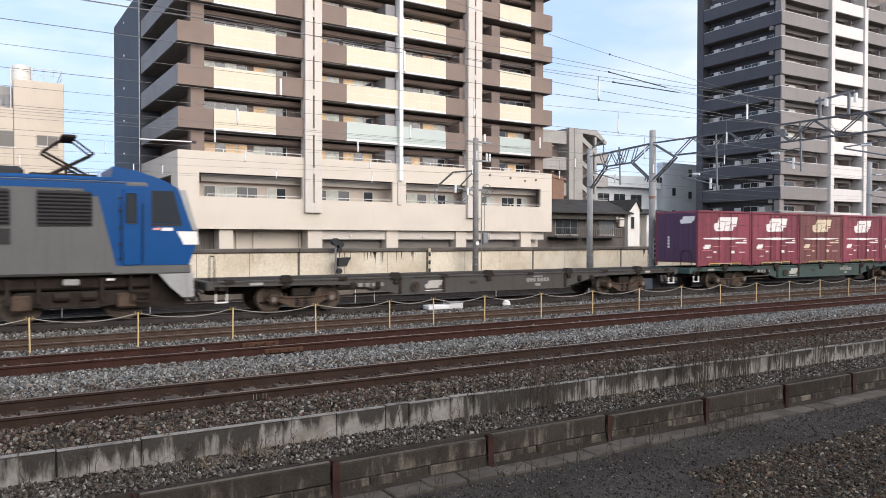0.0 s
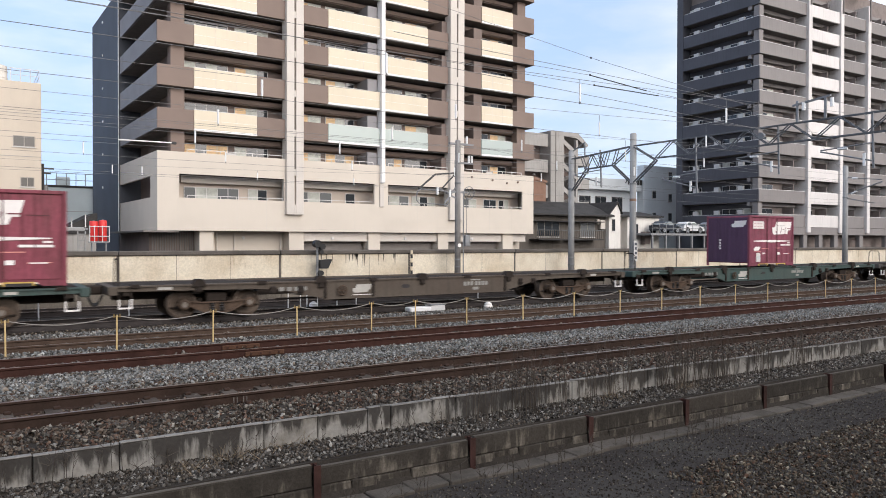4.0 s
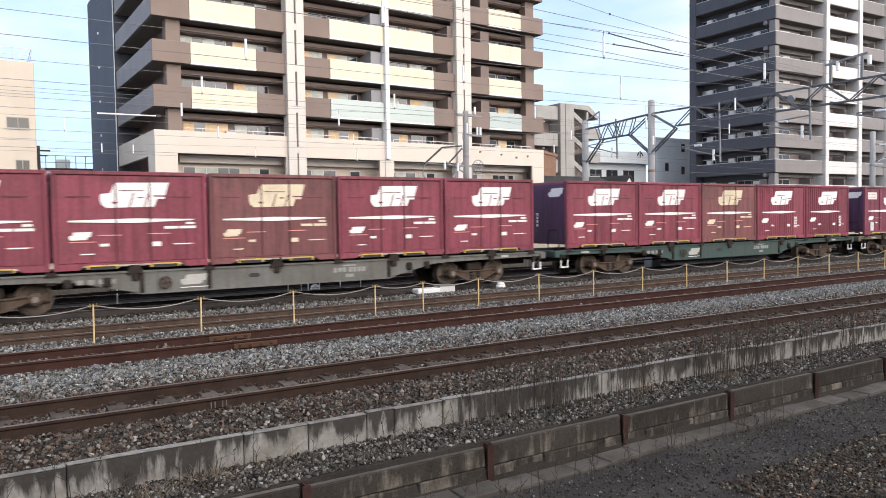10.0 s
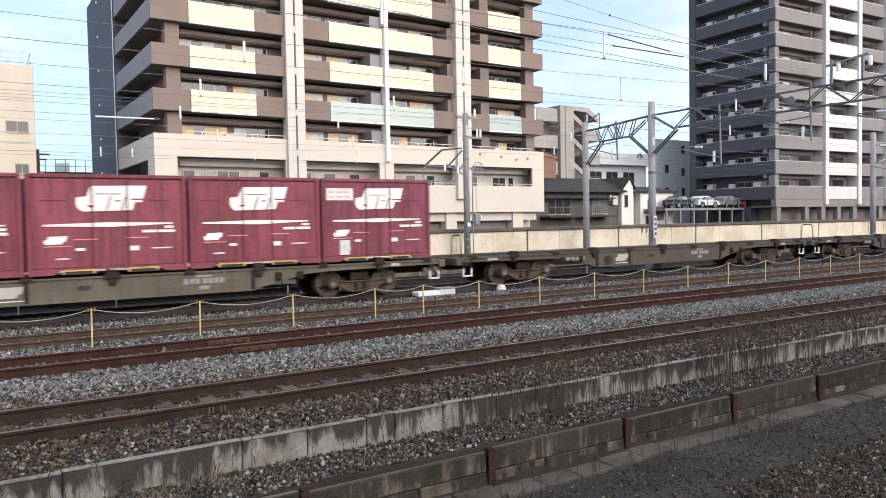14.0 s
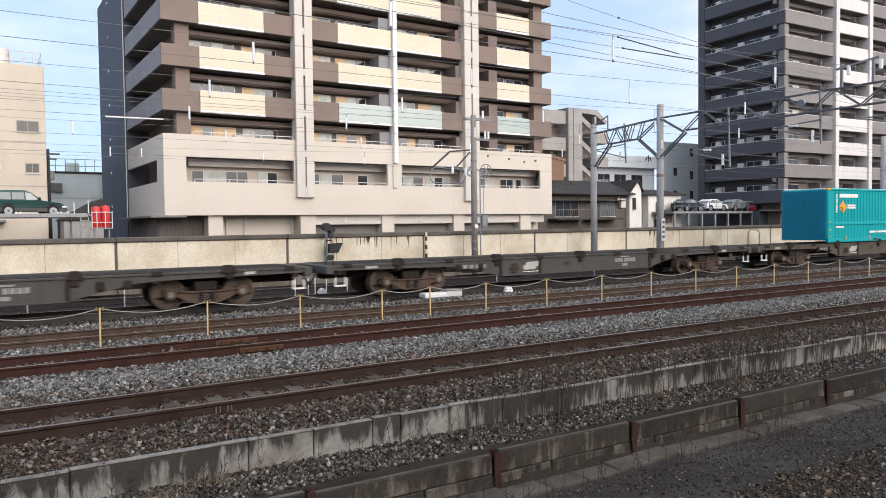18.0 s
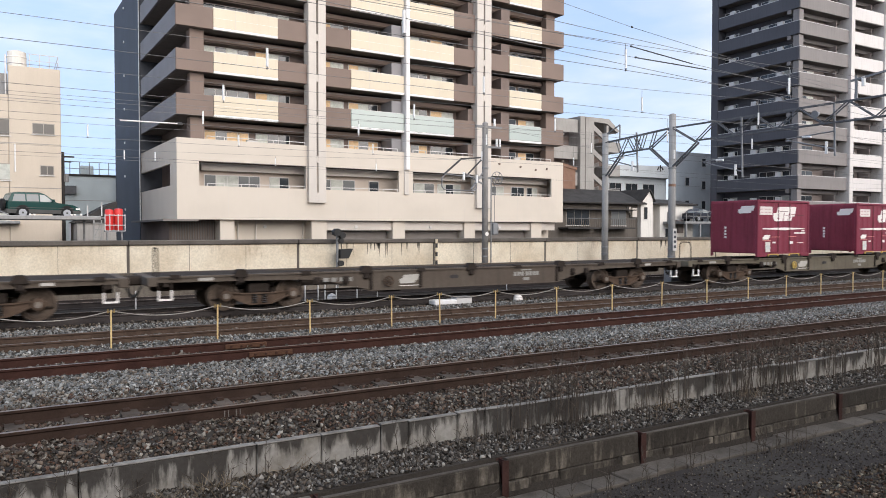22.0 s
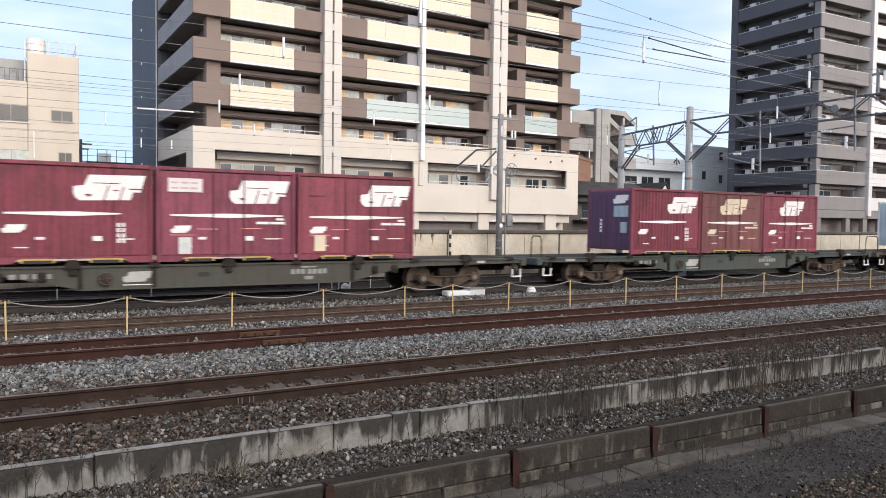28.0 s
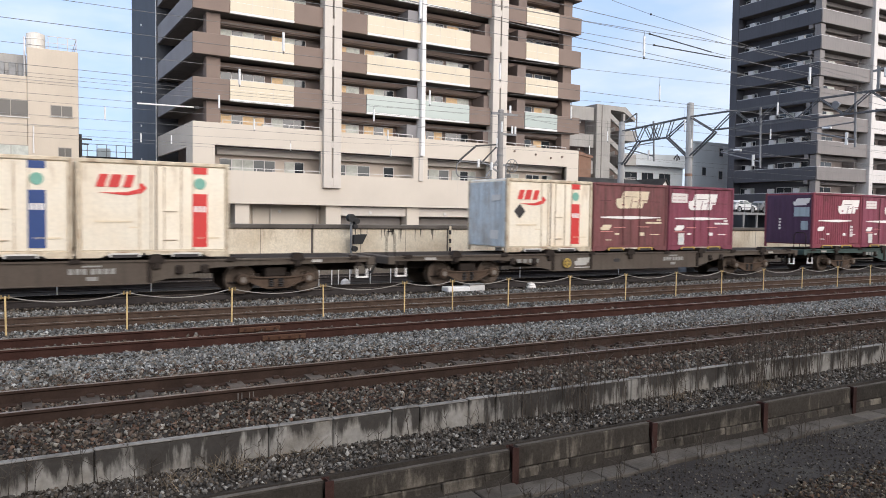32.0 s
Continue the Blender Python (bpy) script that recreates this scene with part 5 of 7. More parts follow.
house = thing("dark_roofed_house", pose(0, 56, 0), "old house with dark tiled roof and a white gable front", "house")
part("wall", Shape().box(45.5, 58.4, .6, 8, .5, 5.05), HOUSE_SHADE, house)
part("roof", Shape().bar([(-.3, 4.95), (-.3, 5.1), (4, 6.65), (8.4, 5.1), (8.4, 4.95), (4, 6.5)], 45.2, 58.9), ROOF_DARK, house)
part("gable_wall", Shape().wall([(58.41, .5), (60.2, .5), (60.2, 5.55), (59.62, 6.5), (58.41, 5.3)], .1, 5), HOUSE_WHITE, house)
part("gable_roof", Shape().wall([(58.2, 5.2), (59.62, 6.68), (60.4, 5.45), (60.4, 5.3), (59.62, 6.52), (58.2, 5.05)], -.12, 5.1), ROOF_DARK, house)
plain_window(house, 58.85, .08, 3.4, .5, 1.3, 1, None, HOUSE_SHADE)
plain_window(house, 54.5, .58, 2.7, 2.2, 1.7, 2, GREY_PANE, DULL_FRAME)
plain_window(house, 48.4, .58, 2.7, 3.1, 1.65, 3, None, DULL_FRAME)
part("cooler_unit", Shape().soft(57.25, 58.0, .2, .58, 3.6, 4.6, .04), PILLAR, house)
part("cooler_unit", Shape().soft(56.85, 57.2, .3, .58, 4.1, 4.7, .03), PILLAR, house)
for x0, x1 in ((47.4, 51.7), (52.1, 56.6)):
    bal = part("balcony", Shape().box(x0, x1, -.9, .6, 2.35, 2.5), ROOF_DARK, house)
    for i in range(16):
        x = x0 + (x1 - x0) * i / 15
        part("baluster", Shape().box(x - .02, x + .02, -.9, -.86, 2.5, 3.36), HOUSE_SHADE, bal)
    part("top_rail", Shape().box(x0, x1, -.92, -.83, 3.36, 3.43), STEEL, bal)
part("eave", Shape().box(46, 57.3, -.4, .6, 4.3, 4.4), ROOF_DARK, house)

cottage = thing("white_house", pose(0, 58, 0), "small white two-storey house with a flat dark roof", "house")
part("wall", Shape().soft(63.5, 69.0, .1, 7, .5, 5.1, .03), HOUSE_WHITE, cottage)
# stands for the angled side; its shade is put into the darker colour
part("side_wing", Shape().soft(62.3, 63.49, 1.0, 6, .5, 5.1, .03), PILLAR, cottage)
part("roof", Shape().bar([(-.3, 5.1), (-.3, 5.25), (3.5, 5.9), (7.3, 5.25), (7.3, 5.1)], 61.9, 69.4), ROOF_DARK, cottage)
for x, z in ((64.6, 3.1), (67.3, 2.8), (64.3, 1.2)):
    plain_window(cottage, x, .08, z, .7, 1.25, 1)
part("bay", Shape().soft(65.7, 66.6, -.6, .09, 1.9, 3.4, .03), TOWER_RECESS, cottage)

clinic = thing("white_flat_building", pose(0, 70, 0), "white flat-roofed building with a broad fascia sign", "building")
part("wall", Shape().box(66.8, 79, 1.2, 9, 0, 9.4), SHADE_WHITE, clinic)
part("fascia", Shape().wall([(66.5, 9.35), (79.2, 9.35), (79.2, 11.0), (66.5, 10.75)], 0, 1.5), SHADE_WHITE, clinic)
for a, b in (((76.45, 10.2), (76.45, 11.1)), ((76.2, 10.85), (75.9, 10.4)), ((76.7, 10.85), (77.0, 10.4))):
    part("sign_stroke", Shape().beam((a[0], -.05, a[1]), (b[0], -.05, b[1]), .08, .14), ROOF_DARK, clinic)
for x in (78.3, 78.85):
    part("sign_bar", Shape().box(x, x + .4, -.09, -.01, 10.2, 10.95), ROOF_DARK, clinic)
for x in (68.2, 71.2, 74.4):
    plain_window(clinic, x, 1.18, 6.6, 2.2, 1.9, 2)
part("gallery", Shape().box(66.8, 79, .2, 1.15, 5.4, 6.4), GREY_RENDER, clinic)
part("grey_block", Shape().box(79.4, 87, -.2, 1.0, 0, 13.1), SHADE_WHITE, clinic)
for x, z in ((81.2, 8.4), (81.2, 5.2), (84.6, 11.2), (84.6, 8.0), (84.6, 5.2)):
    plain_window(clinic, x, -.22, z, .8, 1.2, 1)

# ---- car stacker in front of the tower ----
stack = thing("parking_frame", pose(0, 55, 0), "grey steel two-level parking frame with railings", "parking frame")
part("platform", Shape().box(64, 83, 0, 5, 2.95, 3.2), GALV, stack)
for x in range(9):
    part("column", Shape().box(64.2 + x * 2.3, 64.4 + x * 2.3, 0, .2, .6, 2.95), GALV, stack)
for z in (3.75, 4.3):
    part("rail", Shape().box(64, 83, -.05, 0, z, z + .06), GALV, stack)
for x in range(17):
    part("rail_post", Shape().box(64.2 + x * 1.17, 64.26 + x * 1.17, -.05, 0, 3.2, 4.35), GALV, stack)
sedan = [(0, .35), (3.75, .32), (3.85, .6), (3.6, .80), (2.85, .92), (.02, .94)]
sedan_cabin = [(.30, .941), (2.83, .921), (2.2, 1.38), (2.0, 1.41), (1.05, 1.43), (.85, 1.38)]
panes = ([(.62, .98), (1.5, .98), (1.5, 1.34), (1.05, 1.34)], [(1.56, .98), (2.62, .98), (2.15, 1.32), (1.56, 1.34)])
for x, m, text in ((66.2, CAR_NAVY, "dark navy hatchback parked on the steel frame"), (70.4, CAR_WHITE, "white car parked on the steel frame"), (74.8, CAR_SILVER, "pale grey car parked on the steel frame"), (79.0, CAR_WHITE, "white car parked at the frame's end")):
    car("parked_car", pose(x, 55.6, 3.2), sedan, sedan_cabin, panes, m, None, (.75, 3.05), text)
box3 = thing("red_cover", pose(78.4, 55.2, 3.2), "bright red upright cover on the parking frame", "cover")
part("cloth", Shape().soft(0, .8, 0, .5, 0, 1.2, .1), CAR_RED, box3)

# ---- overhead line ----
def concrete_pole(x, y, top, label, r=.17, skin=None):
    p = thing("line_pole", pose(x, y, 0), label, "pole", "overhead line poles")
    smooth(part("shaft", Shape().rod((0, 0, -.3), (0, 0, top), r, 16, r * .88), skin or POLE_GREY, p))
    part("top_cap", Shape().rod((0, 0, top), (0, 0, top + .04), r * .9, 16, r * .5), POLE_GREY, p)
    for z in (1.0, 1.35, 5.0):
        part("band", Shape().rod((0, 0, z), (0, 0, z + .06), r * 1.04, 16), GALV, p)
    return p


UNDER_STEEL = material("dark_bracket_steel", (0.06, 0.058, 0.058), 0.6, metal=0.2, spread=0.15)
p1 = concrete_pole(18.62, 27.35, 7.05, "grey round concrete pole with cantilever brackets", .15, POLE_OLD)
part("bracket", Shape().beam((0, 0, 5.52), (-1.28, 0, 5.38), .07, .07), UNDER_STEEL, p1)
part("bracket", Shape().beam((-1.28, 0, 5.38), (-2.2, 0, 4.64), .07, .07), UNDER_STEEL, p1)
part("brace", Shape().beam((-.15, 0, 5.45), (-1.15, 0, 4.5), .055, .055), UNDER_STEEL, p1)
part("brace", Shape().beam((0, 0, 4.95), (-.75, 0, 4.05), .06, .06), GALV, p1)
part("brace", Shape().beam((0, 0, 4.25), (-1.1, 0, 4.75), .06, .06), GALV, p1)
loop = Shape()
ring = [(-2.2, 4.0), (-2.32, 4.15), (-2.3, 4.5), (-2.12, 4.66), (-.7, 4.60), (-.5, 4.5), (-.5, 4.1), (-.65, 3.98)]
for (xa, za), (xb, zb) in zip(ring, ring[1:] + ring[:1]):
    loop.rod((xa, -.05, za), (xb, -.05, zb), .026, 6)
part("tube_loop", loop, GALV, p1)
for x0, x1, z in ((-.5, .9, 6.85), (-.1, .85, 5.95), (-.45, .5, 4.55)):
    part("cross_arm", Shape().box(x0, x1, -.055, .055, z, z + .09), GALV, p1)
for x, z in ((.8, 6.03), (.62, 6.03), (.5, 6.95), (-2.2, 4.3), (-.9, 4.3)):
    part("insulator", Shape().rod((x, -.02 if x > 0 else x * .75, z), (x, -.02 if x > 0 else x * .75, z + .34), .05, 8), PORCELAIN, p1)
wheel = Shape()
for i in range(14):
    a, b = i * math.tau / 14, (i + 1) * math.tau / 14
    wheel.rod((.6 + .3 * math.cos(a), -.1, 4.58 + .3 * math.sin(a)), (.6 + .3 * math.cos(b), -.1, 4.58 + .3 * math.sin(b)), .02, 5)
for i in range(3):
    a = i * math.pi / 3
    wheel.rod((.6 - .3 * math.cos(a), -.1, 4.58 - .3 * math.sin(a)), (.6 + .3 * math.cos(a), -.1, 4.58 + .3 * math.sin(a)), .014, 5)
part("tension_wheel", wheel, GALV, p1)
part("weight", Shape().soft(.32, .62, -.2, .05, 2.0, 2.55, .03), GALV, p1)
part("weight_rope", Shape().rod((.47, -.08, 2.5), (.47, -.08, 4.35), .014, 5).rod((.28, -.08, .5), (.28, -.08, 4.6), .03, 6), GALV, p1)
part("sign", Shape().rod((0, -.16, 2.05), (0, -.17, 2.05), .1, 10), MARK_WHITE, p1)

GX = 25.9
concrete_pole(GX, 27.3, 7.05, "grey concrete pole at the far end of the steel gantry")
p3 = concrete_pole(GX, 23.0, 7.45, "tall grey concrete pole carrying the steel gantry")
part("number_plate", Shape().box(-.13, .11, -.2, -.175, 1.3, 2.3), FRAME_WHITE, p3)
for z in (1.42, 1.64, 1.86, 2.08):
    part("plate_bar", Shape().box(-.08, .06, -.206, -.199, z, z + .12), SLATE, p3)
part("warning_band", Shape().rod((0, 0, 4.2), (0, 0, 4.32), .165, 14), BRICK, p3)
part("base_box", Shape().soft(-.3, .3, -.3, .2, -.2, .9, .04), GALV, p3)

gantry = thing("steel_gantry", pose(GX, 0, 0), "dark lattice steel gantry spanning the tracks", "gantry")
for dx in (-.09, .09):
    part("top_chord", Shape().beam((dx, 27.2, 6.62), (dx, 23, 6.86), .032, .05).beam((dx, 23, 6.86), (dx, -4, 6.86), .028, .045), STEEL, gantry)
    part("bottom_chord", Shape().beam((dx, 26.2, 6.0), (dx, 24.3, 6.05), .035, .05).beam((dx, 21.6, 6.15), (dx, -4, 6.15), .035, .05), STEEL, gantry)
    for a, za, b, zb, w in ((27.15, 4.95, 26.1, 6.0, .06), (24.3, 6.05, 23.1, 5.1, .06), (22.9, 5.1, 21.6, 6.05, .06), (24.3, 6.05, 23.1, 6.8, .045), (22.9, 6.8, 21.6, 6.05, .045)):
        part("knee", Shape().beam((dx, a, za), (dx, b, zb), w, w), STEEL, gantry)
    web = [(26.2, 6.0, 26.5, 6.66), (26.2, 6.0, 25.75, 6.7), (25.3, 6.02, 25.75, 6.7), (25.3, 6.02, 25.0, 6.72), (24.9, 6.03, 24.6, 6.76), (24.9, 6.03, 25.3, 6.72), (24.3, 6.05, 24.0, 6.8)]
    for a, za, b, zb in web:
        part("lattice_bar", Shape().beam((dx, a, za), (dx, b, zb), .03, .035), STEEL, gantry)
    y, up = 21.6, False
    while y > -3.2:
        part("lattice_bar", Shape().beam((dx, y, 6.86 if up else 6.15), (dx, y - .95, 6.15 if up else 6.86), .03, .04), STEEL, gantry)
        y, up = y - .95, not up
for y, low in ((25.2, 5.0), (19.4, 4.4), (15.5, 4.95), (11.9, 4.9), (8.0, 4.9)):
    drop = part("drop_post", Shape().beam((0, y, 6.9), (.1, y, low), .06, .06), GALV, gantry)
    part("register_arm", Shape().rod((.05, y, low + .25), (.05, y + 1.9, low + .75), .03, 6).rod((.05, y, low + .9), (.05, y + 1.9, low + .8), .025, 6), GALV, drop)
    part("insulator", Shape().rod((.05, y + .3, low + .1), (.05, y + .3, low + .55), .055, 8), PORCELAIN, drop)
    part("insulator", Shape().rod((.05, y + .9, low + .78), (.05, y + 1.25, low + .8), .05, 8), PORCELAIN, drop)
for y in (14.7, 13.6):
    post = part("riser", Shape().beam((0, y, 6.86), (0, y, 7.7), .08, .08), GALV, gantry)
    part("insulator", Shape().rod((0, y - .25, 7.3), (0, y - .25, 7.62), .07, 8), PORCELAIN, post)
part("riser_arm", Shape().beam((0, 14.9, 7.55), (0, 13.4, 7.72), .07, .07), GALV, gantry)
part("riser_arm", Shape().beam((0, 27.3, 7.0), (0, 26.3, 7.4), .05, .05).beam((0, 26.3, 7.4), (0, 26.3, 6.7), .05, .05), GALV, gantry)
part("loudspeaker", Shape().rod((-.3, 15.9, 6.5), (-.55, 15.9, 6.46), .06, 12, .14), GALV, gantry)

for x, y, top in ((45.0, 23.0, 7.0), (66.0, 23.0, 7.0), (88.0, 23.0, 7.0)):
    p = concrete_pole(x, y, top, "distant grey concrete line pole with bracket arm")
    part("bracket", Shape().beam((0, 0, 5.2), (0, -2.2, 5.9), .06, .06).beam((0, 0, 6.3), (0, -2.2, 6.0), .05, .05).beam((0, 0, 5.0), (-.3, -1.9, 4.6), .05, .05), GALV, p)
    part("insulator", Shape().rod((0, -.35, 5.25), (0, -.7, 5.4), .06, 8).rod((0, -.4, 6.22), (0, -.75, 6.18), .06, 8), PORCELAIN, p)

# wire mast behind the wall
mast = concrete_pole(-6.0, 33.2, 6.4, "grey concrete pole behind the long wall", .13)
part("bracket", Shape().beam((0, 0, 5.6), (0, -.6, 5.6), .05, .05).beam((0, -.55, 5.62), (0, -.57, 5.1), .04, .04), GALV, mast)
LINES = ((10.0, 5.22, (5.3, 10.0, 15.0)), (14.0, 5.37, (4.4, 9.5, 14.6, 19.5)), (17.35, 5.22, (4.4, 9.5, 14.4, 19.3, 23.8)), (21.2, 5.18, (4.8, 9.6, 14.5, 19.4, 24.0)), (25.2, 5.1, (2.2, 6.9, 12.0, 17.0, 22.0)), (32.6, 5.1, (4.2, 5.4, 10.6, 15.7)))
for y, z, hangers in LINES:
    line = thing("overhead_wire", pose(0, y, 0), "thin dark contact wire hung from a sagging carrier wire", "wire", "overhead wires")
    part("contact_wire", Shape().rod((-60, 0, z), (160, 0, z), .0055, 5), WIRE, line)
    carrier = Shape()
    pts = []
    for i in range(89):
        x = -60 + 2.5 * i
        d = ((x - 1 + 25) % 50) - 25
        pts.append((x, .03, z + .42 + .0011 * d * d))
    carrier.tube(pts, .005)
    part("carrier_wire", carrier, WIRE, line)
    if y == 21.2:
        rod = part("section_insulator", Shape().rod((2.63, -.02, z - .03), (4.13, -.02, z - .01), .02, 8), MARK_WHITE, line, "pale section insulator rod")
        part("end_fitting", Shape().soft(4.1, 4.24, -.05, .02, z - .05, z + .03, .012), UNDER_STEEL, rod)
    for x in hangers:
        d = ((x - 1 + 25) % 50) - 25
        h = part("hanger", Shape().rod((x, .015, z), (x, .02, z + .42 + .0011 * d * d), .006, 5), WIRE, line)
        part("sleeve", Shape().rod((x, .015, z + .04), (x, .015, z + .40), .026, 6), PORCELAIN, h)
        part("clamp", Shape().soft(x - .016, x + .016, -.012, .03, z - .012, z + .02, .005), WIRE, h)
for a, b in (((-40, 9.4, 6.9), (GX, 13.6, 6.0)), ((6, 11, 6.35), (GX, 14.7, 7.2)), ((-40, 27.3, 6.6), (GX, 27.3, 6.75)), ((-40, 26.9, 6.25), (GX, 26.9, 6.35)), ((GX, 13.6, 7.6), (120, 13.6, 7.0)), ((GX, 23, 6.5), (120, 23, 6.2)), ((GX, 14.7, 7.2), (45, 23, 6.4)), ((-40, 26, 4.75), (18.6, 27.3, 4.7)), ((18.6, 27.3, 6.95), (GX, 27.3, 6.2))):
    w1 = thing("feeder_wire", pose(0, 0, 0), "thin dark feeder cable", "wire", "overhead wires")
    part("cable", Shape().rod(a, b, .0065, 5), WIRE, w1)

FEEDERS = (((-4.0, 10.1), (15.21, 7.95), (18.0, 7.72), (GX, 7.1)), ((-20.0, 7.45), (15.18, 7.41), (17.72, 7.22), (GX, 6.87)), ((-20.0, 7.1), (15.36, 7.12), (18.33, 7.12), (GX, 7.13)))
for pts in FEEDERS:
    w2 = thing("feeder_wire", pose(0, 15, 0), "thin feeder cable with a black insulating rod", "wire", "overhead wires")
    for i in range(3):
        part("insulating_rod" if i == 1 else "cable", Shape().rod((pts[i][0], 0, pts[i][1]), (pts[i + 1][0], 0, pts[i + 1][1]), .016 if i == 1 and pts[1][1] < 7.6 else .006, 6), UNDER_STEEL if i == 1 else WIRE, w2)
    part("clamp", Shape().soft(pts[1][0] - .03, pts[1][0] + .03, -.02, .02, pts[1][1] - .02, pts[1][1] + .03, .008), UNDER_STEEL, w2)
# ---- small things along the line ----
sig = thing("trackside_signal", pose(11.66, 27.9, 0), "dark dwarf signal with a horn box on a post", "signal")
part("post", Shape().rod((0, 0, -.2), (0, 0, 2.0), .05, 10), GALV, sig)
part("lamp_head", Shape().rod((-.05, -.2, 2.12), (-.05, .1, 2.12), .16, 14), BLACK, sig)
part("lamp_head", Shape().rod((.18, -.18, 2.0), (.18, .1, 2.0), .13, 14), BLACK, sig)
part("lamp_head", Shape().rod((.12, -.18, 1.78), (.12, .1, 1.78), .1, 14), BLACK, sig)
part("horn_box", Shape().wall([(.06, 1.05), (.42, 1.05), (.62, 1.45), (.06, 1.42)], -.2, .15), BLACK, sig)
part("foot_lamp", Shape().rod((.1, -.2, .85), (.1, .05, .85), .12, 12), BLACK, sig)
mark = thing("striped_marker", pose(16.42, 27.95, 0), "black and yellow striped marker post with white top", "marker")
for i in range(8):
    part("stripe", Shape().rod((0, 0, .3 + i * .19), (0, 0, .49 + i * .19), .055, 10), (MARK_DARK, MARK_OCHRE)[i % 2], mark)
part("foot", Shape().rod((0, 0, -.2), (0, 0, .3), .06, 10), GALV, mark)
cover = thing("trough_cover", pose(12.05, 20.1, -.18), "white concrete cover slab lying in the stone", "slab")
part("slab", Shape().soft(-.42, .42, -.22, .22, 0, .16, .03), WHITE_TRIM, cover)
boxy = thing("junction_box", pose(12.75, 20.1, -.18), "grey metal junction box in the stone", "box")
part("case", Shape().soft(-.3, .3, -.2, .2, 0, .2, .02), FRAME_WHITE, boxy)
part("lid", Shape().soft(-.32, .32, -.22, .22, .2, .235, .012), GALV, boxy)
for x, y in ((15.1, 20.15), (9.65, 23.6)):
    dome = thing("white_marker_stone", pose(x, y, -.2), "white-painted rounded marker stone", "stone", "white marker stones")
    s = Shape()
    for k in range(4):
        z0, z1 = (0, .1, .17, .21)[k], (.1, .17, .21, .225)[k]
        r0, r1 = (.17, .16, .12, .06)[k], (.16, .12, .06, .01)[k]
        s.rod((0, 0, z0), (0, 0, z1), r0, 12, r1)
    smooth(part("stone", s, MARK_WHITE, dome))
for x in (.78, 3.33, 8.72, 9.19, 9.44, 9.86, 10.65, 11.45, 17.2, 22.5):
    st = thing("white_stake", pose(x, 23.7, -.25), "thin white stake beside the track", "stake", "white stakes")
    part("rod", Shape().rod((0, 0, 0), (0, 0, .62), .022, 6), MARK_WHITE, st)

# dry weeds along the low wall
rw = np.random.default_rng(11)
weed = Shape()
clumps = rw.uniform(5.6, 15.5, 26)
for i in range(430):
    thick = 1.0
    if i < 210:
        x, y = clumps[i % 26] + rw.normal(0, .16), rw.uniform(7.75, 8.3)
        h = rw.uniform(.55, 1.3)
        thick = rw.uniform(.8, 1.35)
    elif i < 360:
        x, y = rw.uniform(-1, 30), rw.uniform(7.7, 8.3)
        h = rw.uniform(.15, .6)
    else:
        x, y = rw.uniform(3, 11), rw.uniform(6.7, 7.1)
        h = rw.uniform(.1, .45)
    z = level(y) if y > 7.5 else -1.2
    lx, ly = rw.normal(0, .10) * h, rw.normal(0, .08) * h
    weed.rod((x, y, z), (x + lx * .45, y + ly * .45, z + h * .55), .005 * thick, 3, .0038 * thick)
    weed.rod((x + lx * .45, y + ly * .45, z + h * .55), (x + lx, y + ly, z + h), .0038 * thick, 3, .0018 * thick)
    for k in range(5):
        f = rw.uniform(.45, .98)
        bx, by = rw.normal(0, .06), rw.normal(0, .05)
        px, py, pz = x + lx * f, y + ly * f, z + h * f
        weed.rod((px, py, pz), (px + bx, py + by, pz + rw.uniform(.03, .14)), .004 * thick, 3, .002)
tagged(part("dry_weeds", weed, DRY_WEED), "thin dry brown weed stalks along the low wall", "weeds", "", "stuff")
tuft = Shape()
for cx, cy, n in ((2.1, 8.1, 60), (1.4, 7.95, 50), (2.9, 8.2, 30), (9.0, 8.1, 40), (11.0, 8.0, 40)):
    for i in range(n):
        x, y = cx + rw.normal(0, .16), cy + rw.normal(0, .08)
        z = level(min(max(y, 7.66), 8.34))
        h = rw.uniform(.05, .2)
        tuft.rod((x, y, z), (x + rw.normal(0, .12), y + rw.normal(0, .08), z + h), .005, 3, .001)
tagged(part("dead_grass", tuft, material("dead_straw_grass", (0.20, 0.155, 0.105), 0.95, per_island=0.4)), "matted dead straw-coloured grass tufts", "grass", "", "stuff")

# ---- the goods train ----
RAIL_Y = 21.2
SLOT, PITCH = 3.715, 3.785


AXLE_CAP = material("pale_axle_cap", (0.20, 0.17, 0.14), 0.7, spread=0.15, grain=20)
SPRING = material("black_spring_steel", (0.03, 0.028, 0.027), 0.7)


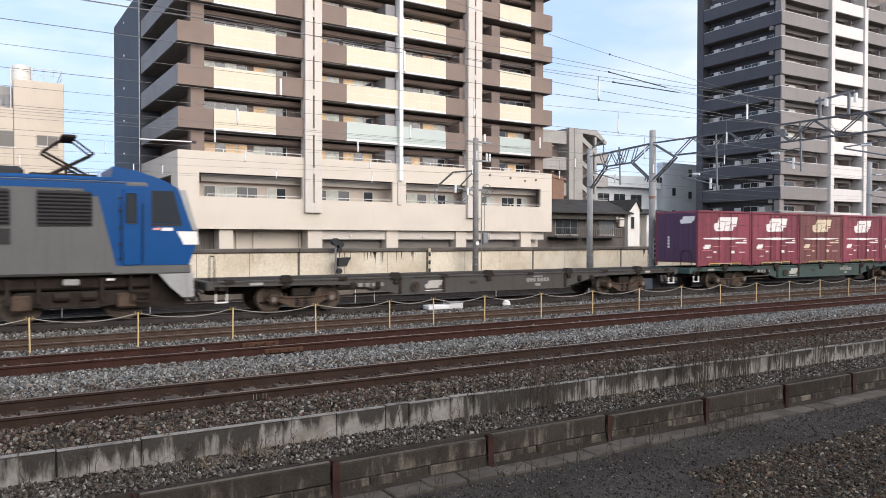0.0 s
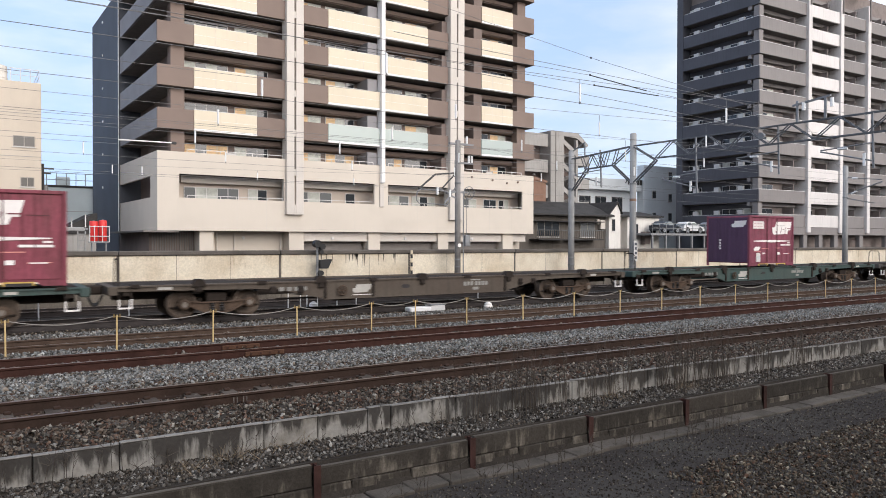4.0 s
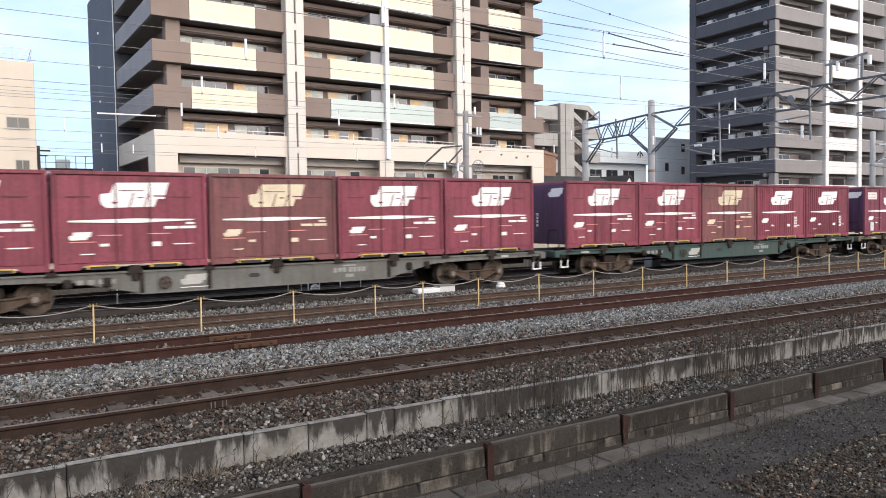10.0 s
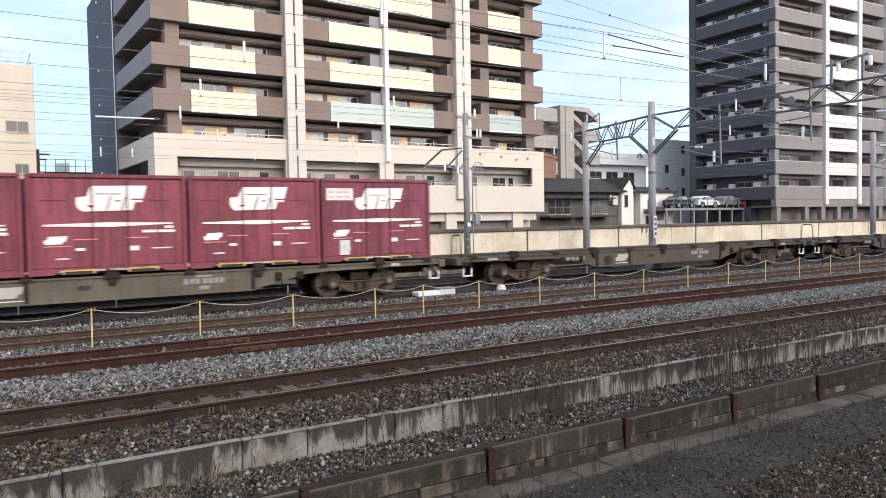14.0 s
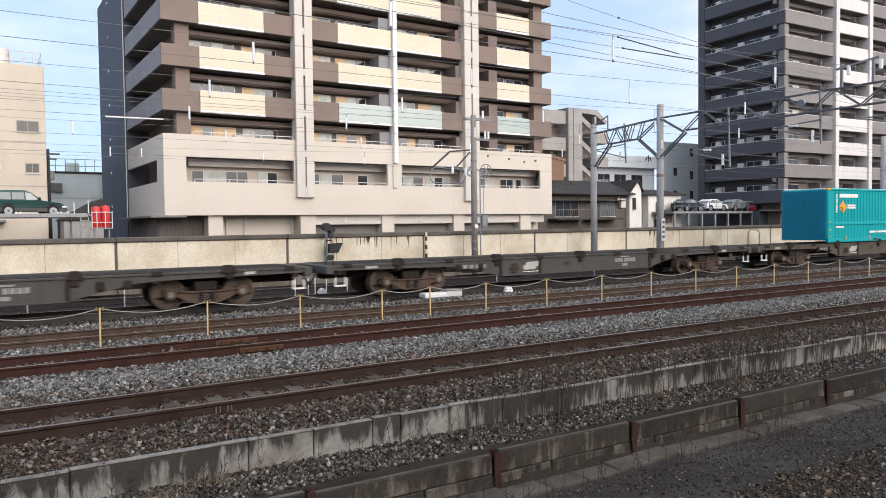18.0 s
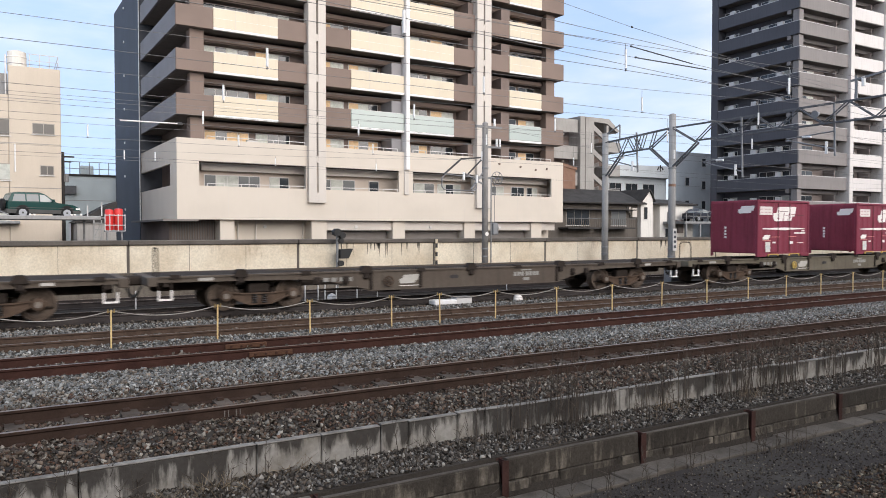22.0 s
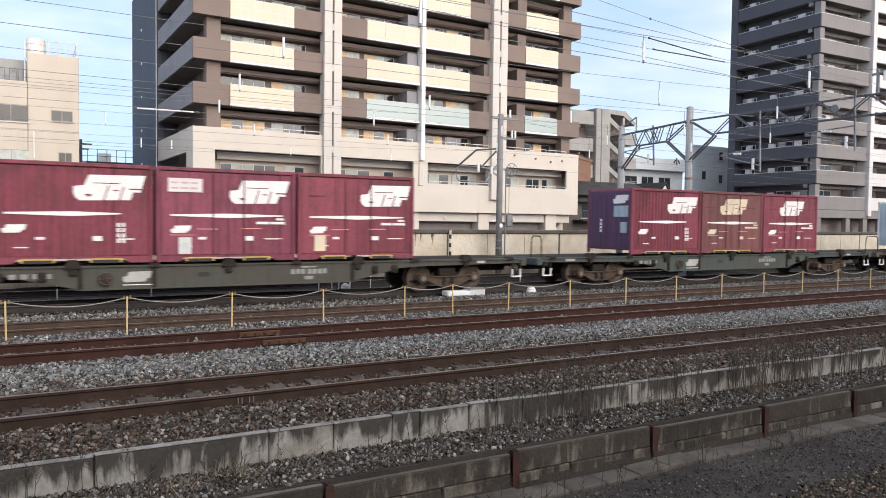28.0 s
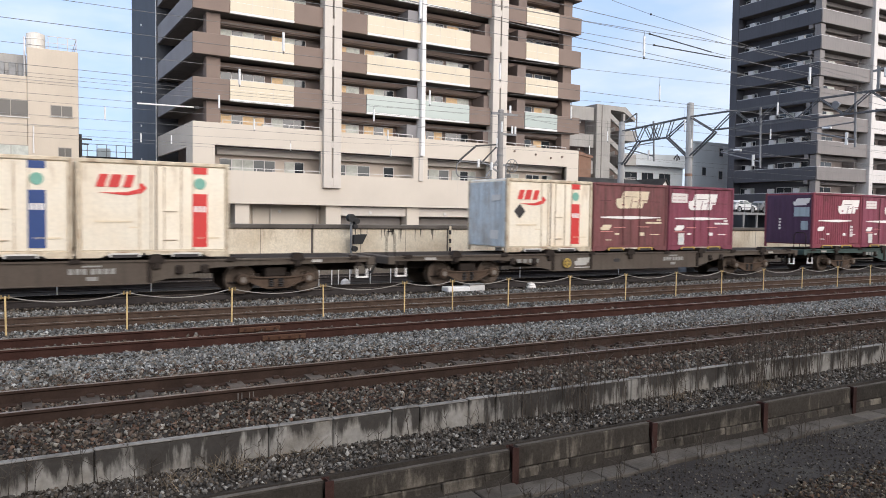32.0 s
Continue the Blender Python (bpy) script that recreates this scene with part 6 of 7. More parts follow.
def bogie(parent, x):
    """Cast three-piece bogie: side frames with the wheels standing behind them."""
    frame_side = [(-1.16, .37), (-1.12, .46), (-.80, .49), (-.42, .45), (.42, .45), (.80, .49), (1.12, .46), (1.16, .37), (1.05, .35), (.74, .36), (.48, .20), (.30, .15), (-.30, .15), (-.48, .20), (-.74, .36), (-1.05, .35)]
    b = part("bogie", Shape().wall(frame_side, -1.03, -.90).wall(frame_side, .90, 1.03).box(-.22, .22, -.9, .9, .3, .62), BOGIE, parent, "dusty brown cast bogie", at=pose(x, 0, 0))
    part("frame_flange", Shape().wall([(-.80, .51), (-.42, .47), (.42, .47), (.80, .51), (.80, .47), (.42, .43), (-.42, .43), (-.80, .47)], -1.09, -1.03), BOGIE, b)
    part("frame_flange", Shape().wall([(-.82, .35), (-.45, .18), (-.3, .13), (.3, .13), (.45, .18), (.82, .35), (.78, .39), (.42, .22), (.28, .17), (-.28, .17), (-.42, .22), (-.78, .39)], -1.09, -1.03), BOGIE, b)
    part("bolster_box", Shape().soft(-.3, .3, -1.0, -.7, .46, .72, .03), UNDER, b)
    for wx in (-.95, .95):
        for s in (-1, 1):
            part("wheel", Shape().lathe((wx, s * .54, .405), (wx, s * .84, .405), ((0, .445), (.14, .445), (.16, .43), (.86, .425), (.9, .36), (.8, .34), (.66, .18), (.8, .15), (1, .13)), 28), WHEEL, b)
        part("axle", Shape().rod((wx, -.95, .405), (wx, .95, .405), .07, 8), UNDER, b)
        part("axle_box", Shape().lathe((wx, -.88, .405), (wx, -1.14, .405), ((0, .13), (.3, .165), (.9, .16), (1, .12)), 14), BOGIE, b)
        part("axle_cap", Shape().rod((wx, -1.16, .405), (wx, -1.13, .405), .08, 12), AXLE_CAP, b)
        d = 1 if wx > 0 else -1
        part("brake_shoe", Shape().box(wx - .5 * d - .05, wx - .5 * d + .05, -.8, -.62, .28, .55), UNDER, b)
    for sx in (-.14, .14):
        part("spring", Shape().lathe((sx, -1.0, .17), (sx, -1.0, .43), tuple((i / 10, .095 if i % 2 else .06) for i in range(11)), 10), SPRING, b)
    part("brake_rod", Shape().rod((-1.3, -.8, .3), (1.3, -.8, .3), .03, 6), UNDER, b)
    return b


LOGO = [(-.83, -.14), (-.82, .02), (-.59, .05), (-.48, .31), (.83, .33), (.71, -.10), (.54, -.10), (.46, -.30), (-.69, -.33), (-.79, -.25)]


def logo(parent, x, z, y, s, mat, name="emblem"):
    """A slanted block emblem as a plain shape."""
    return part(name, Shape().wall([(x + a * s, z + b * s) for a, b in LOGO], y - .006, y), mat, parent)


def wagon(paint, label, wheel_mark):
    """Flat wagon for containers, 20.4 m over its couplings, base on the rails at its middle."""
    w = thing("flat_wagon", pose(0, RAIL_Y, 0), label, "wagon", "wagons of the goods train")
    for s in (-1, 1):
        belly = [(-9.75, .98), (-9.75, .84), (-5.9, .80), (-5.2, .76), (-3.6, .40), (3.6, .40), (5.2, .76), (5.9, .80), (9.75, .84), (9.75, .98)]
        sill = part("side_sill", Shape().wall(belly, s * 1.16 - .02, s * 1.16 + .02).box(-9.75, 9.75, s * 1.13 - .09, s * 1.13 + .09, .955, 1.0)
                    .wall([(-3.9, .43), (-3.6, .38), (3.6, .38), (3.9, .43), (3.6, .41), (-3.6, .41)], s * 1.12 - .09, s * 1.12 + .09), paint, w)
        if s < 0:
            for x in (-3.62, 3.62, -1.9):
                part("stiffener", Shape().box(x - .05, x + .05, -1.215, -1.17, .42, .95), UNDER, sill)
            for x in (-9.3, -5.7, -1.9, 1.9, 5.7, 9.3):
                part("container_lock", Shape().wall([(x - .15, .94), (x + .15, .94), (x + .11, 1.04), (x - .11, 1.04)], -1.25, -1.0), UNDER, sill)
            for x in (-7.57, -3.785, 0, 3.785, 7.57):
                part("container_lock", Shape().wall([(x - .20, .93), (x + .20, .93), (x + .17, 1.03), (x + .10, 1.14), (x - .10, 1.14), (x - .17, 1.03)], -1.27, -1.02).soft(x - .09, x + .09, -1.26, -1.17, .76, .94, .02), UNDER, sill)
            logo(sill, -2.3, .70, -1.184, .42, MARK_DULL)
            part("emblem_line", Shape().box(-2.65, -1.95, -1.19, -1.181, .485, .505), MARK_WHITE, sill)
            for x in (1.75, 1.9, 2.05, 2.25, 2.4, 2.55, 2.7):
                part("number_bar", Shape().box(x, x + .11, -1.19, -1.181, .66, .80), MARK_WORN, sill)
            bars("number_bar", ((2.15, 2.4, -1.19, -1.181, .50, .60), (2.05, 2.5, -1.19, -1.181, .84, .88)), MARK_WORN, sill)
            for x in (-5.15, -4.9, -4.65, -4.4):
                part("letter_bar", Shape().box(x, x + .16, -1.19, -1.181, .70, .82), MARK_WORN, sill)
            # dark plate standing for the shade in the sill's opening
            part("door_hole", Shape().rod((-.75, -1.19, .72), (-.75, -1.175, .72), .06, 8).rod((-.55, -1.19, .72), (-.55, -1.175, .72), .06, 8).box(-.75, -.55, -1.19, -1.176, .66, .78), MARK_DARK, sill)
            part("label_plate", Shape().box(-8.7, -8.3, -1.2, -1.18, .86, .94), MARK_DULL, sill)
            part("label_plate", Shape().box(8.0, 8.3, -1.2, -1.18, .86, .94), MARK_DULL, sill)
            for x in (-5.35, -4.45, 4.35, 5.0):
                part("lock_lever", Shape().soft(x - .1, x + .1, -1.25, -1.17, .62, .86, .03).rod((x, -1.3, .68), (x, -1.24, .68), .05, 8), UNDER, sill)
    part("centre_sill", Shape().box(-9.7, 9.7, -.3, .3, .55, .93), UNDER, w)
    for i in range(11):
        x = -9.5 + 1.9 * i
        part("cross_bearer", Shape().box(x - .09, x + .09, -1.14, 1.14, .72, .95), UNDER, w)
    part("deck", Shape().box(-9.75, -6.2, -1.03, 1.03, .952, .985).box(6.2, 9.75, -1.03, 1.03, .952, .985).box(-6.2, 6.2, -.5, .5, .952, .985), UNDER, w)
    part("brake_gear", Shape().soft(-3.2, -2.4, -.9, -.4, .3, .7, .05).rod((-1.5, -.7, .5), (.6, -.7, .5), .17, 12).box(1.2, 3.4, -.75, -.5, .34, .6).rod((-5, -.5, .42), (5, -.5, .42), .03, 6), UNDER, w)
    ring = Shape()
    for i in range(16):
        a, b = i * math.tau / 16, (i + 1) * math.tau / 16
        ring.rod((-3.05 + .15 * math.cos(a), -1.26, .66 + .15 * math.sin(a)), (-3.05 + .15 * math.cos(b), -1.26, .66 + .15 * math.sin(b)), .022, 5)
    for i in range(3):
        a = i * math.pi / 3
        ring.rod((-3.05 - .15 * math.cos(a), -1.26, .66 - .15 * math.sin(a)), (-3.05 + .15 * math.cos(a), -1.26, .66 + .15 * math.sin(a)), .016, 5)
    ring.rod((-3.05, -1.26, .66), (-3.05, -1.1, .66), .03, 6)
    part("hand_brake_wheel", ring, HOOK_YELLOW if wheel_mark else BOGIE, w)
    for x in (-7.0, 7.0):
        bogie(w, x)
    arch = Shape()                            # hand rail of the shunter's step
    pts = [(-9.72, -1.12, .98), (-9.72, -1.10, 1.62), (-9.72, -1.02, 1.74), (-9.72, -.62, 1.74), (-9.72, -.54, 1.62), (-9.72, -.52, .98)]
    for p0, p1 in zip(pts, pts[1:]):
        arch.rod(p0, p1, .02, 6)
    part("hand_rail", arch, UNDER, w)
    for s in (-1, 1):
        part("end_beam", Shape().soft(s * 9.86 - .12, s * 9.86 + .12, -1.22, 1.22, .74, .99, .02), paint, w)
        part("coupler", Shape().soft(s * 10.05 - .22, s * 10.05 + .15, -.16, .16, .72, .98, .04).soft(s * 9.9 - .3, s * 9.9 + .2, -.1, .1, .76, .94, .02), UNDER, w)
        step = Shape()
        x0 = s * 9.55
        for dx in (-.16, .16):
            step.box(x0 + dx - .02, x0 + dx + .02, -1.24, -1.2, .40, .64)
            part("step_hanger", Shape().box(x0 + dx - .016, x0 + dx + .016, -1.235, -1.205, .64, .86), UNDER, w)
        step.box(x0 - .18, x0 + .18, -1.26, -1.17, .37, .41)
        part("foot_step", step, MARK_WHITE, w, "white-painted foot step")
        part("hose", Shape().rod((s * 10.0, -.35, .72), (s * 10.15, -.36, .42), .03, 6).rod((s * 10.15, -.36, .42), (s * 10.28, -.3, .5), .03, 6), BLACK, w)
    return w


def wave(x0, x1, z0, z1, y, depth, pitch):
    """Upright corrugated sheet facing -y."""
    s = Shape()
    n = max(1, round((x1 - x0) / pitch))
    p = (x1 - x0) / n
    line = []
    for i in range(n):
        a = x0 + i * p
        line += [(a, y), (a + p * .38, y), (a + p * .5, y + depth), (a + p * .88, y + depth)]
    line.append((x1, y))
    s.v = [(x, yy, z) for z in (z0, z1) for x, yy in line]
    m = len(line)
    s.f = [(i, i + 1, m + i + 1, m + i) for i in range(m - 1)]
    return s


PANEL_PINK = material("pale_pink_panel", (0.78, 0.71, 0.67), 0.6, spread=0.06)
# crimson ends and roofs: blue shade is put into this violet
CONT_SHADE_END = material("container_shaded_end", (0.088, 0.042, 0.088), 0.55, spread=0.1, grain=10, stain=0.8, bump=0.05, streak=0.3, per_object=0.12)


def small_container(style):
    """Twelve-foot container, 3.715 x 2.45 x 2.5 m; base at the middle of its underside."""
    maroon, mid, right = style.startswith("maroon"), style.endswith("_mid"), style.endswith("_right")
    style = "plum" if maroon else style.removesuffix("_mid").removesuffix("_right")
    body_mat = CONT_MAROON if maroon else {"red": CONT_RED, "plum": CONT_DARK, "brick": CONT_BROWN, "ribbed": CONT_RED, "white": CONT_WHITE, "white_red": CONT_WHITE, "white_line": CONT_WHITE, "white_blue_end": CONT_WHITE, "white_pale_end": CONT_WHITE, "white_black": CONT_WHITE, "grey": CONT_GREY}[style]
    text = "deep maroon container with a white text panel" if maroon else {"red": "crimson steel container with white stripe and emblem", "plum": "darker crimson container with a white panel and emblem", "brick": "faded brick-red container with worn emblem",
            "ribbed": "crimson ribbed steel container with white stripe", "white": "cream container with navy bands and lettering marks", "white_red": "cream container with a red band and red marks",
            "white_line": "cream container with a thin red upright line", "white_blue_end": "cream container with sky-toned blue end and red band", "white_pale_end": "cream container with sky-toned grey end, black diamond and red band", "white_black": "cream container with a black diamond and navy band", "grey": "grey refrigerated container with red and blue stripe"}[style]
    if right:
        text = "crimson ribbed container with pale labels on its shade-toned end" if style == "ribbed" else "crimson container with a yellow paper notice"
    c = thing("container", pose(0, RAIL_Y, 1.05), text, "container", "containers on the train")
    L, D, H = SLOT / 2, 1.225, 2.5
    red = style in ("red", "plum", "brick", "ribbed")
    mark = {"brick": MARK_OCHRE}.get(style, MARK_WHITE)
    # end colours hold the cooler light on the ends
    end_mat = {"white_blue_end": CONT_SKY_END, "grey": CONT_BLUE_END, "white": CONT_PALE_END, "white_pale_end": CONT_PALE_END}.get(style, CONT_SHADE_END if red and not maroon else body_mat)
    part("body", Shape().soft(-L + .03, L - .03, -D + .05, D, .16, H - .03, .02), body_mat, c)
    for s in (-1, 1):
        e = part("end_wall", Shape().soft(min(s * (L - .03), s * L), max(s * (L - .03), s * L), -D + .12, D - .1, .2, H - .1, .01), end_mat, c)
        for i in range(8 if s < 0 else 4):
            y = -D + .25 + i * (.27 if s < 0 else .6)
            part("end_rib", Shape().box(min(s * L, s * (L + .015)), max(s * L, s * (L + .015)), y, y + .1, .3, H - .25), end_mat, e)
        if red and s < 0:
            logo_mesh = Shape().add([(-L - .02, -.66 - a * .5, H - .42 + b * .5) for a, b in LOGO], [tuple(range(len(LOGO)))])
            part("emblem", logo_mesh, MARK_WHITE, e)
            if style == "ribbed" and right:
                part("end_label", Shape().box(-L - .024, -L - .016, -1.05, -.3, 1.42, 1.84), CONT_BLUE_END, e)
                part("end_label", Shape().box(-L - .024, -L - .016, -1.0, -.66, .82, 1.22), CONT_BLUE_END, e)
            for i in range(4):
                part("number_bar", Shape().box(-L - .024, -L - .016, .36, .46, .82 + i * .14, .92 + i * .14), MARK_WHITE, e)
        if style in ("grey", "white_blue_end"):
            if s < 0:
                part("end_plate", Shape().box(-L - .03, -L - .016, -.9, -.35, 1.75, 1.95), CONT_GREY, e)
                part("end_plate", Shape().box(-L - .03, -L - .016, -.75, -.3, .45, .75), CONT_GREY, e)
    edge_mat = CONT_EDGE if body_mat is CONT_WHITE else body_mat
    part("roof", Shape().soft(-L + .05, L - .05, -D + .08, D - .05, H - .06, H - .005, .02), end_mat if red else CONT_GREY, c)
    for s in (-1, 1):
        part("corner_post", Shape().soft(min(s * L, s * (L - .1)), max(s * L, s * (L - .1)), -D - .01, -D + .12, 0, H, .02), edge_mat, c)
        part("rear_post", Shape().soft(min(s * L, s * (L - .1)), max(s * L, s * (L - .1)), D - .1, D + .01, 0, H, .02), edge_mat, c)
    part("top_rail", Shape().soft(-L + .1, L - .1, -D - .005, -D + .08, H - .1, H, .015), edge_mat, c)
    part("bottom_rail", Shape().wall([(-L + .1, .18), (L - .1, .18), (L - .1, .02), (1.30, .02), (1.14, .13), (-1.14, .13), (-1.30, .02), (-L + .1, .02)], -D - .005, -D + .1), edge_mat, c)
    for x in (-.75, .75):
        part("fork_pocket", Shape().box(x - .34, x + .34, -D - .012, -D + .05, .10, .135).box(x - .36, x - .32, -D - .012, -D + .05, .03, .12).box(x + .32, x + .36, -D - .012, -D + .05, .03, .12), HOOK_YELLOW if red else CONT_GREY, c)
        # dark plate in place of the shaded fork pocket
        part("pocket_hole", Shape().box(x - .31, x + .31, -D - .008, -D + .03, .02, .098), MARK_DARK, c)
    yf = -D + .05
    if style == "ribbed":
        part("ribbed_side", wave(-L + .1, L - .95, .2, H - .12, yf - .035, .03, .17), body_mat, c)
        part("door", Shape().soft(L - .93, L - .12, yf - .03, yf, .2, H - .12, .015), body_mat, c)
    elif red:
        for a, b in ((-L + .12, -.42), (-.40, -.01), (.01, .40), (.42, L - .12)):
            part("door", wave(a, b, .2, H - .12, yf - .03, .012, .46), body_mat, c)
        for x in (-.41, .41):
            part("lock_bar", Shape().rod((x, yf - .045, .22), (x, yf - .045, H - .14), .018, 6), CONT_SEAM, c)
        for a, b, z in ((-1.55, -1.0, 1.85), (.9, 1.45, 1.85), (-1.5, -.9, .72), (.95, 1.5, .62), (-.85, -.3, .88), (.35, .9, .9)):
            part("vent_slot", Shape().box(a, b, yf - .038, yf - .028, z - .012, z + .012), CONT_SEAM if z > 1 else MARK_PINK, c)
    else:
        for a, b in ((-L + .12, -.02), (.02, L - .12)):
            part("door", Shape().soft(a, b, yf - .03, yf, .2, H - .12, .015), body_mat, c)
        for x in (-.12, .2, .62):
            part("lock_bar", Shape().rod((x, yf - .045, .22), (x, yf - .045, H - .14), .016, 6), LOCK_STEEL, c)
        part("door_seam", Shape().box(-.014, .014, yf - .022, yf - .004, .2, H - .12), SEAM_RUST, c)
        for z in (.45, 1.2):
            part("lock_handle", Shape().soft(.16, .5, yf - .07, yf - .045, z, z + .032, .01), LOCK_STEEL, c)
        for x in (-.42, .9):
            part("side_rib", Shape().box(x, x + .04, yf - .045, yf - .028, .2, H - .12), edge_mat, c)
    ym = yf - .033
    if red:
        cx = {"ribbed": .85 if right else .02, "plum": .06 if mid else .85}.get(style, .9 if right else .06)
        e2 = logo(c, cx, 1.90, ym, 1.0, mark)
        part("emblem_slit", Shape().box(cx - .38, cx + .22, ym - .010, ym - .005, 2.0, 2.02), CONT_SEAM, e2)
        for x0, x1, z0, z1 in ((-.17, -.05, 1.57, 1.95), (.19, .30, 1.57, 1.93)):
            part("emblem_slit", Shape().wall([(cx + x0, z0), (cx + x0 + .035, z0), (cx + x1 + .035, z1), (cx + x1, z1)], ym - .012, ym - .005), body_mat, e2)
        part("emblem_slit", Shape().wall([(cx + .44, 1.86), (cx + .73, 1.86), (cx + .74, 1.895), (cx + .45, 1.895)], ym - .012, ym - .005), body_mat, e2)
        part("emblem_slit", Shape().box(cx + .06, cx + .20, ym - .012, ym - .005, 1.82, 1.85), body_mat, e2)
        part("emblem_slit", Shape().wall([(cx - .58, 1.72), (cx - .50, 1.66), (cx - .40, 1.70), (cx - .47, 1.74)], ym - .012, ym - .005), body_mat, e2)
        part("stripe", Shape().wall([(-1.5, 1.22), (0, 1.18), (1.5, 1.24), (1.5, 1.27), (0, 1.30), (-1.5, 1.26)] if style != "ribbed" else [(-1.45, 1.22), (0, 1.18), (1.1, 1.24), (1.1, 1.27), (0, 1.30), (-1.45, 1.26)], ym - .012, ym), MARK_WHITE, c)
        if style == "plum":
            off = -.14 if mid else 0
            wp = part("white_panel", Shape().box(-1.56 + off, -.70 + off, ym - .014, ym - .008, 1.85, 2.21), PANEL_PINK, c)
            for z in (1.93, 2.07):
                for i in range(3):
                    part("panel_mark", Shape().box(-1.50 + off + i * .25, -1.32 + off + i * .25 + .02 * (i % 2), ym - .018, ym - .013, z, z + .045), MARK_FAINT, wp)
            note = part("notice", Shape().box(-1.3, -.98, ym - .014, ym - .008, .22, .66), CONT_GREY, c, "pale paper notice")
            part("notice_line", Shape().box(-1.25, -1.03, ym - .018, ym - .013, .34, .52), CONT_PALE_END, note)
        if right and style == "red":
            part("notice", Shape().box(-1.36, -1.02, ym - .014, ym - .008, .26, .72), MARK_OCHRE, c, "yellowed paper notice")
        logo(c, -1.24, .87, ym - .004, .31, mark, "small_emblem")
        if style == "ribbed":
            bars("number_bar", [(x, x + .07, ym - .012, ym, .52 + i * .135, .62 + i * .135) for x in (1.0, 1.12) for i in range(4)], mark, c)
        else:
            bars("number_bar", ((.75, 1.1, ym - .012, ym, 1.02, 1.09), (1.14, 1.55, ym - .012, ym, 1.02, 1.09), (1.3, 1.52, ym - .012, ym, 1.13, 1.19)), mark, c)
        bars("text_bar", ((-.8, -.6, ym - .012, ym, .60, .67), (.45, .66, ym - .012, ym, .57, .69), (-1.25, -.95, ym - .012, ym, .40, .43), (1.0, 1.4, ym - .012, ym, .60, .63)), mark, c)
    elif style == "grey":
        part("side_panel", Shape().soft(-L + .02, -.02, ym - .05, ym - .01, .36, H - .02, .02), CONT_GREY, c)
        part("stripe", Shape().box(.05, L - .1, ym - .012, ym, 2.06, 2.18), MARK_PINK, c)
        part("stripe", Shape().box(.05, L - .1, ym - .012, ym, 1.97, 2.055), MARK_BLUE, c)
        part("plate", Shape().box(.85, 1.4, ym - .016, ym - .004, 1.32, 1.85), MARK_BLUE, c)
        bars("plate_text", ((.9, 1.35, ym - .02, ym - .014, 1.5, 1.62), (.9, 1.3, ym - .02, ym - .014, 1.68, 1.74)), MARK_PINK, c)
        part("badge", Shape().rod((-.35, ym - .06, 1.95), (-.35, ym - .05, 1.95), .13, 12).rod((.5, ym - .014, 1.72), (.5, ym - .004, 1.72), .12, 12), MARK_PINK, c)
        part("base_skirt", Shape().soft(-L + .1, L - .1, -D - .02, -D + .08, .04, .34, .03), CONT_GREY, c)
        # dark strip for the shade in the gap above the skirt
        part("gap", Shape().box(-L + .1, L - .1, -D + .0, -D + .06, .34, .40), MARK_DARK, c)
    else:
        ink = {"white": MARK_BLUE, "white_black": MARK_BLUE}.get(style, MARK_RED)
        inked = MARK_DARK if style == "white_black" else ink
        for x, w in ((-1.42, .20), (-1.14, .24), (-.80, .20)):   # slanted blocks over the swoosh
            part("emblem", Shape().wall([(x, 1.80), (x + w, 1.80), (x + w + .10, 2.12), (x + .10, 2.12)], ym - .012, ym), inked, c)
        if style != "white_line":
            part("swoosh", Shape().wall([(-1.35, 1.66), (-.7, 1.60), (-.35, 1.66), (-.22, 1.8), (-.35, 1.92), (-.42, 1.9), (-.40, 1.78), (-.7, 1.68)], ym - .012, ym), ink, c)
        if style == "white":
            for z0, z1 in ((1.75, 2.3), (.3, 1.15)):
                part("band", Shape().box(.98, 1.35, ym - .013, ym, z0, z1), MARK_BLUE, c)
            part("globe", Shape().rod((1.17, ym - .013, 1.5), (1.17, ym, 1.5), .16, 14), MARK_GREEN, c)
        elif style in ("white_red", "white_blue_end", "white_pale_end", "white_black"):
            for z0, z1 in ((2.2, 2.38), (.28, 1.68)):
                part("band", Shape().box(.9, 1.28, ym - .013, ym, z0, z1), MARK_BLUE if style == "white_black" else MARK_RED, c)
            bars("band_text", ((.94, 1.02, ym - .017, ym - .012, 1.2, 1.36), (1.05, 1.13, ym - .017, ym - .012, 1.2, 1.36), (1.16, 1.24, ym - .017, ym - .012, 1.2, 1.36)), MARK_WHITE, c)
            part("globe", Shape().rod((1.09, ym - .013, 1.95), (1.09, ym, 1.95), .15, 14), MARK_GREEN, c)
        else:
            part("line", Shape().box(.78, .84, ym - .05, ym - .02, .2, 2.4), MARK_RED, c)
            part("globe", Shape().rod((-1.0, ym - .013, 1.45), (-1.0, ym, 1.45), .15, 14), MARK_GREEN, c)
        if style in ("white_blue_end", "white_pale_end", "white_black"):
            part("diamond", Shape().wall([(-1.55, 1.4), (-1.32, 1.15), (-1.09, 1.4), (-1.32, 1.65)] if style != "white_black" else [(-1.55, 1.3), (-1.32, 1.05), (-1.09, 1.3), (-1.32, 1.55)], ym - .014, ym), MARK_DARK, c)
        bars("text_bar", ((-1.45, -.6, ym - .012, ym, .92, .96), (1.0, 1.6, ym - .013, ym, .5, .54), (-.65, -.45, ym - .012, ym, .78, .81)), MARK_OCHRE, c)
    return c


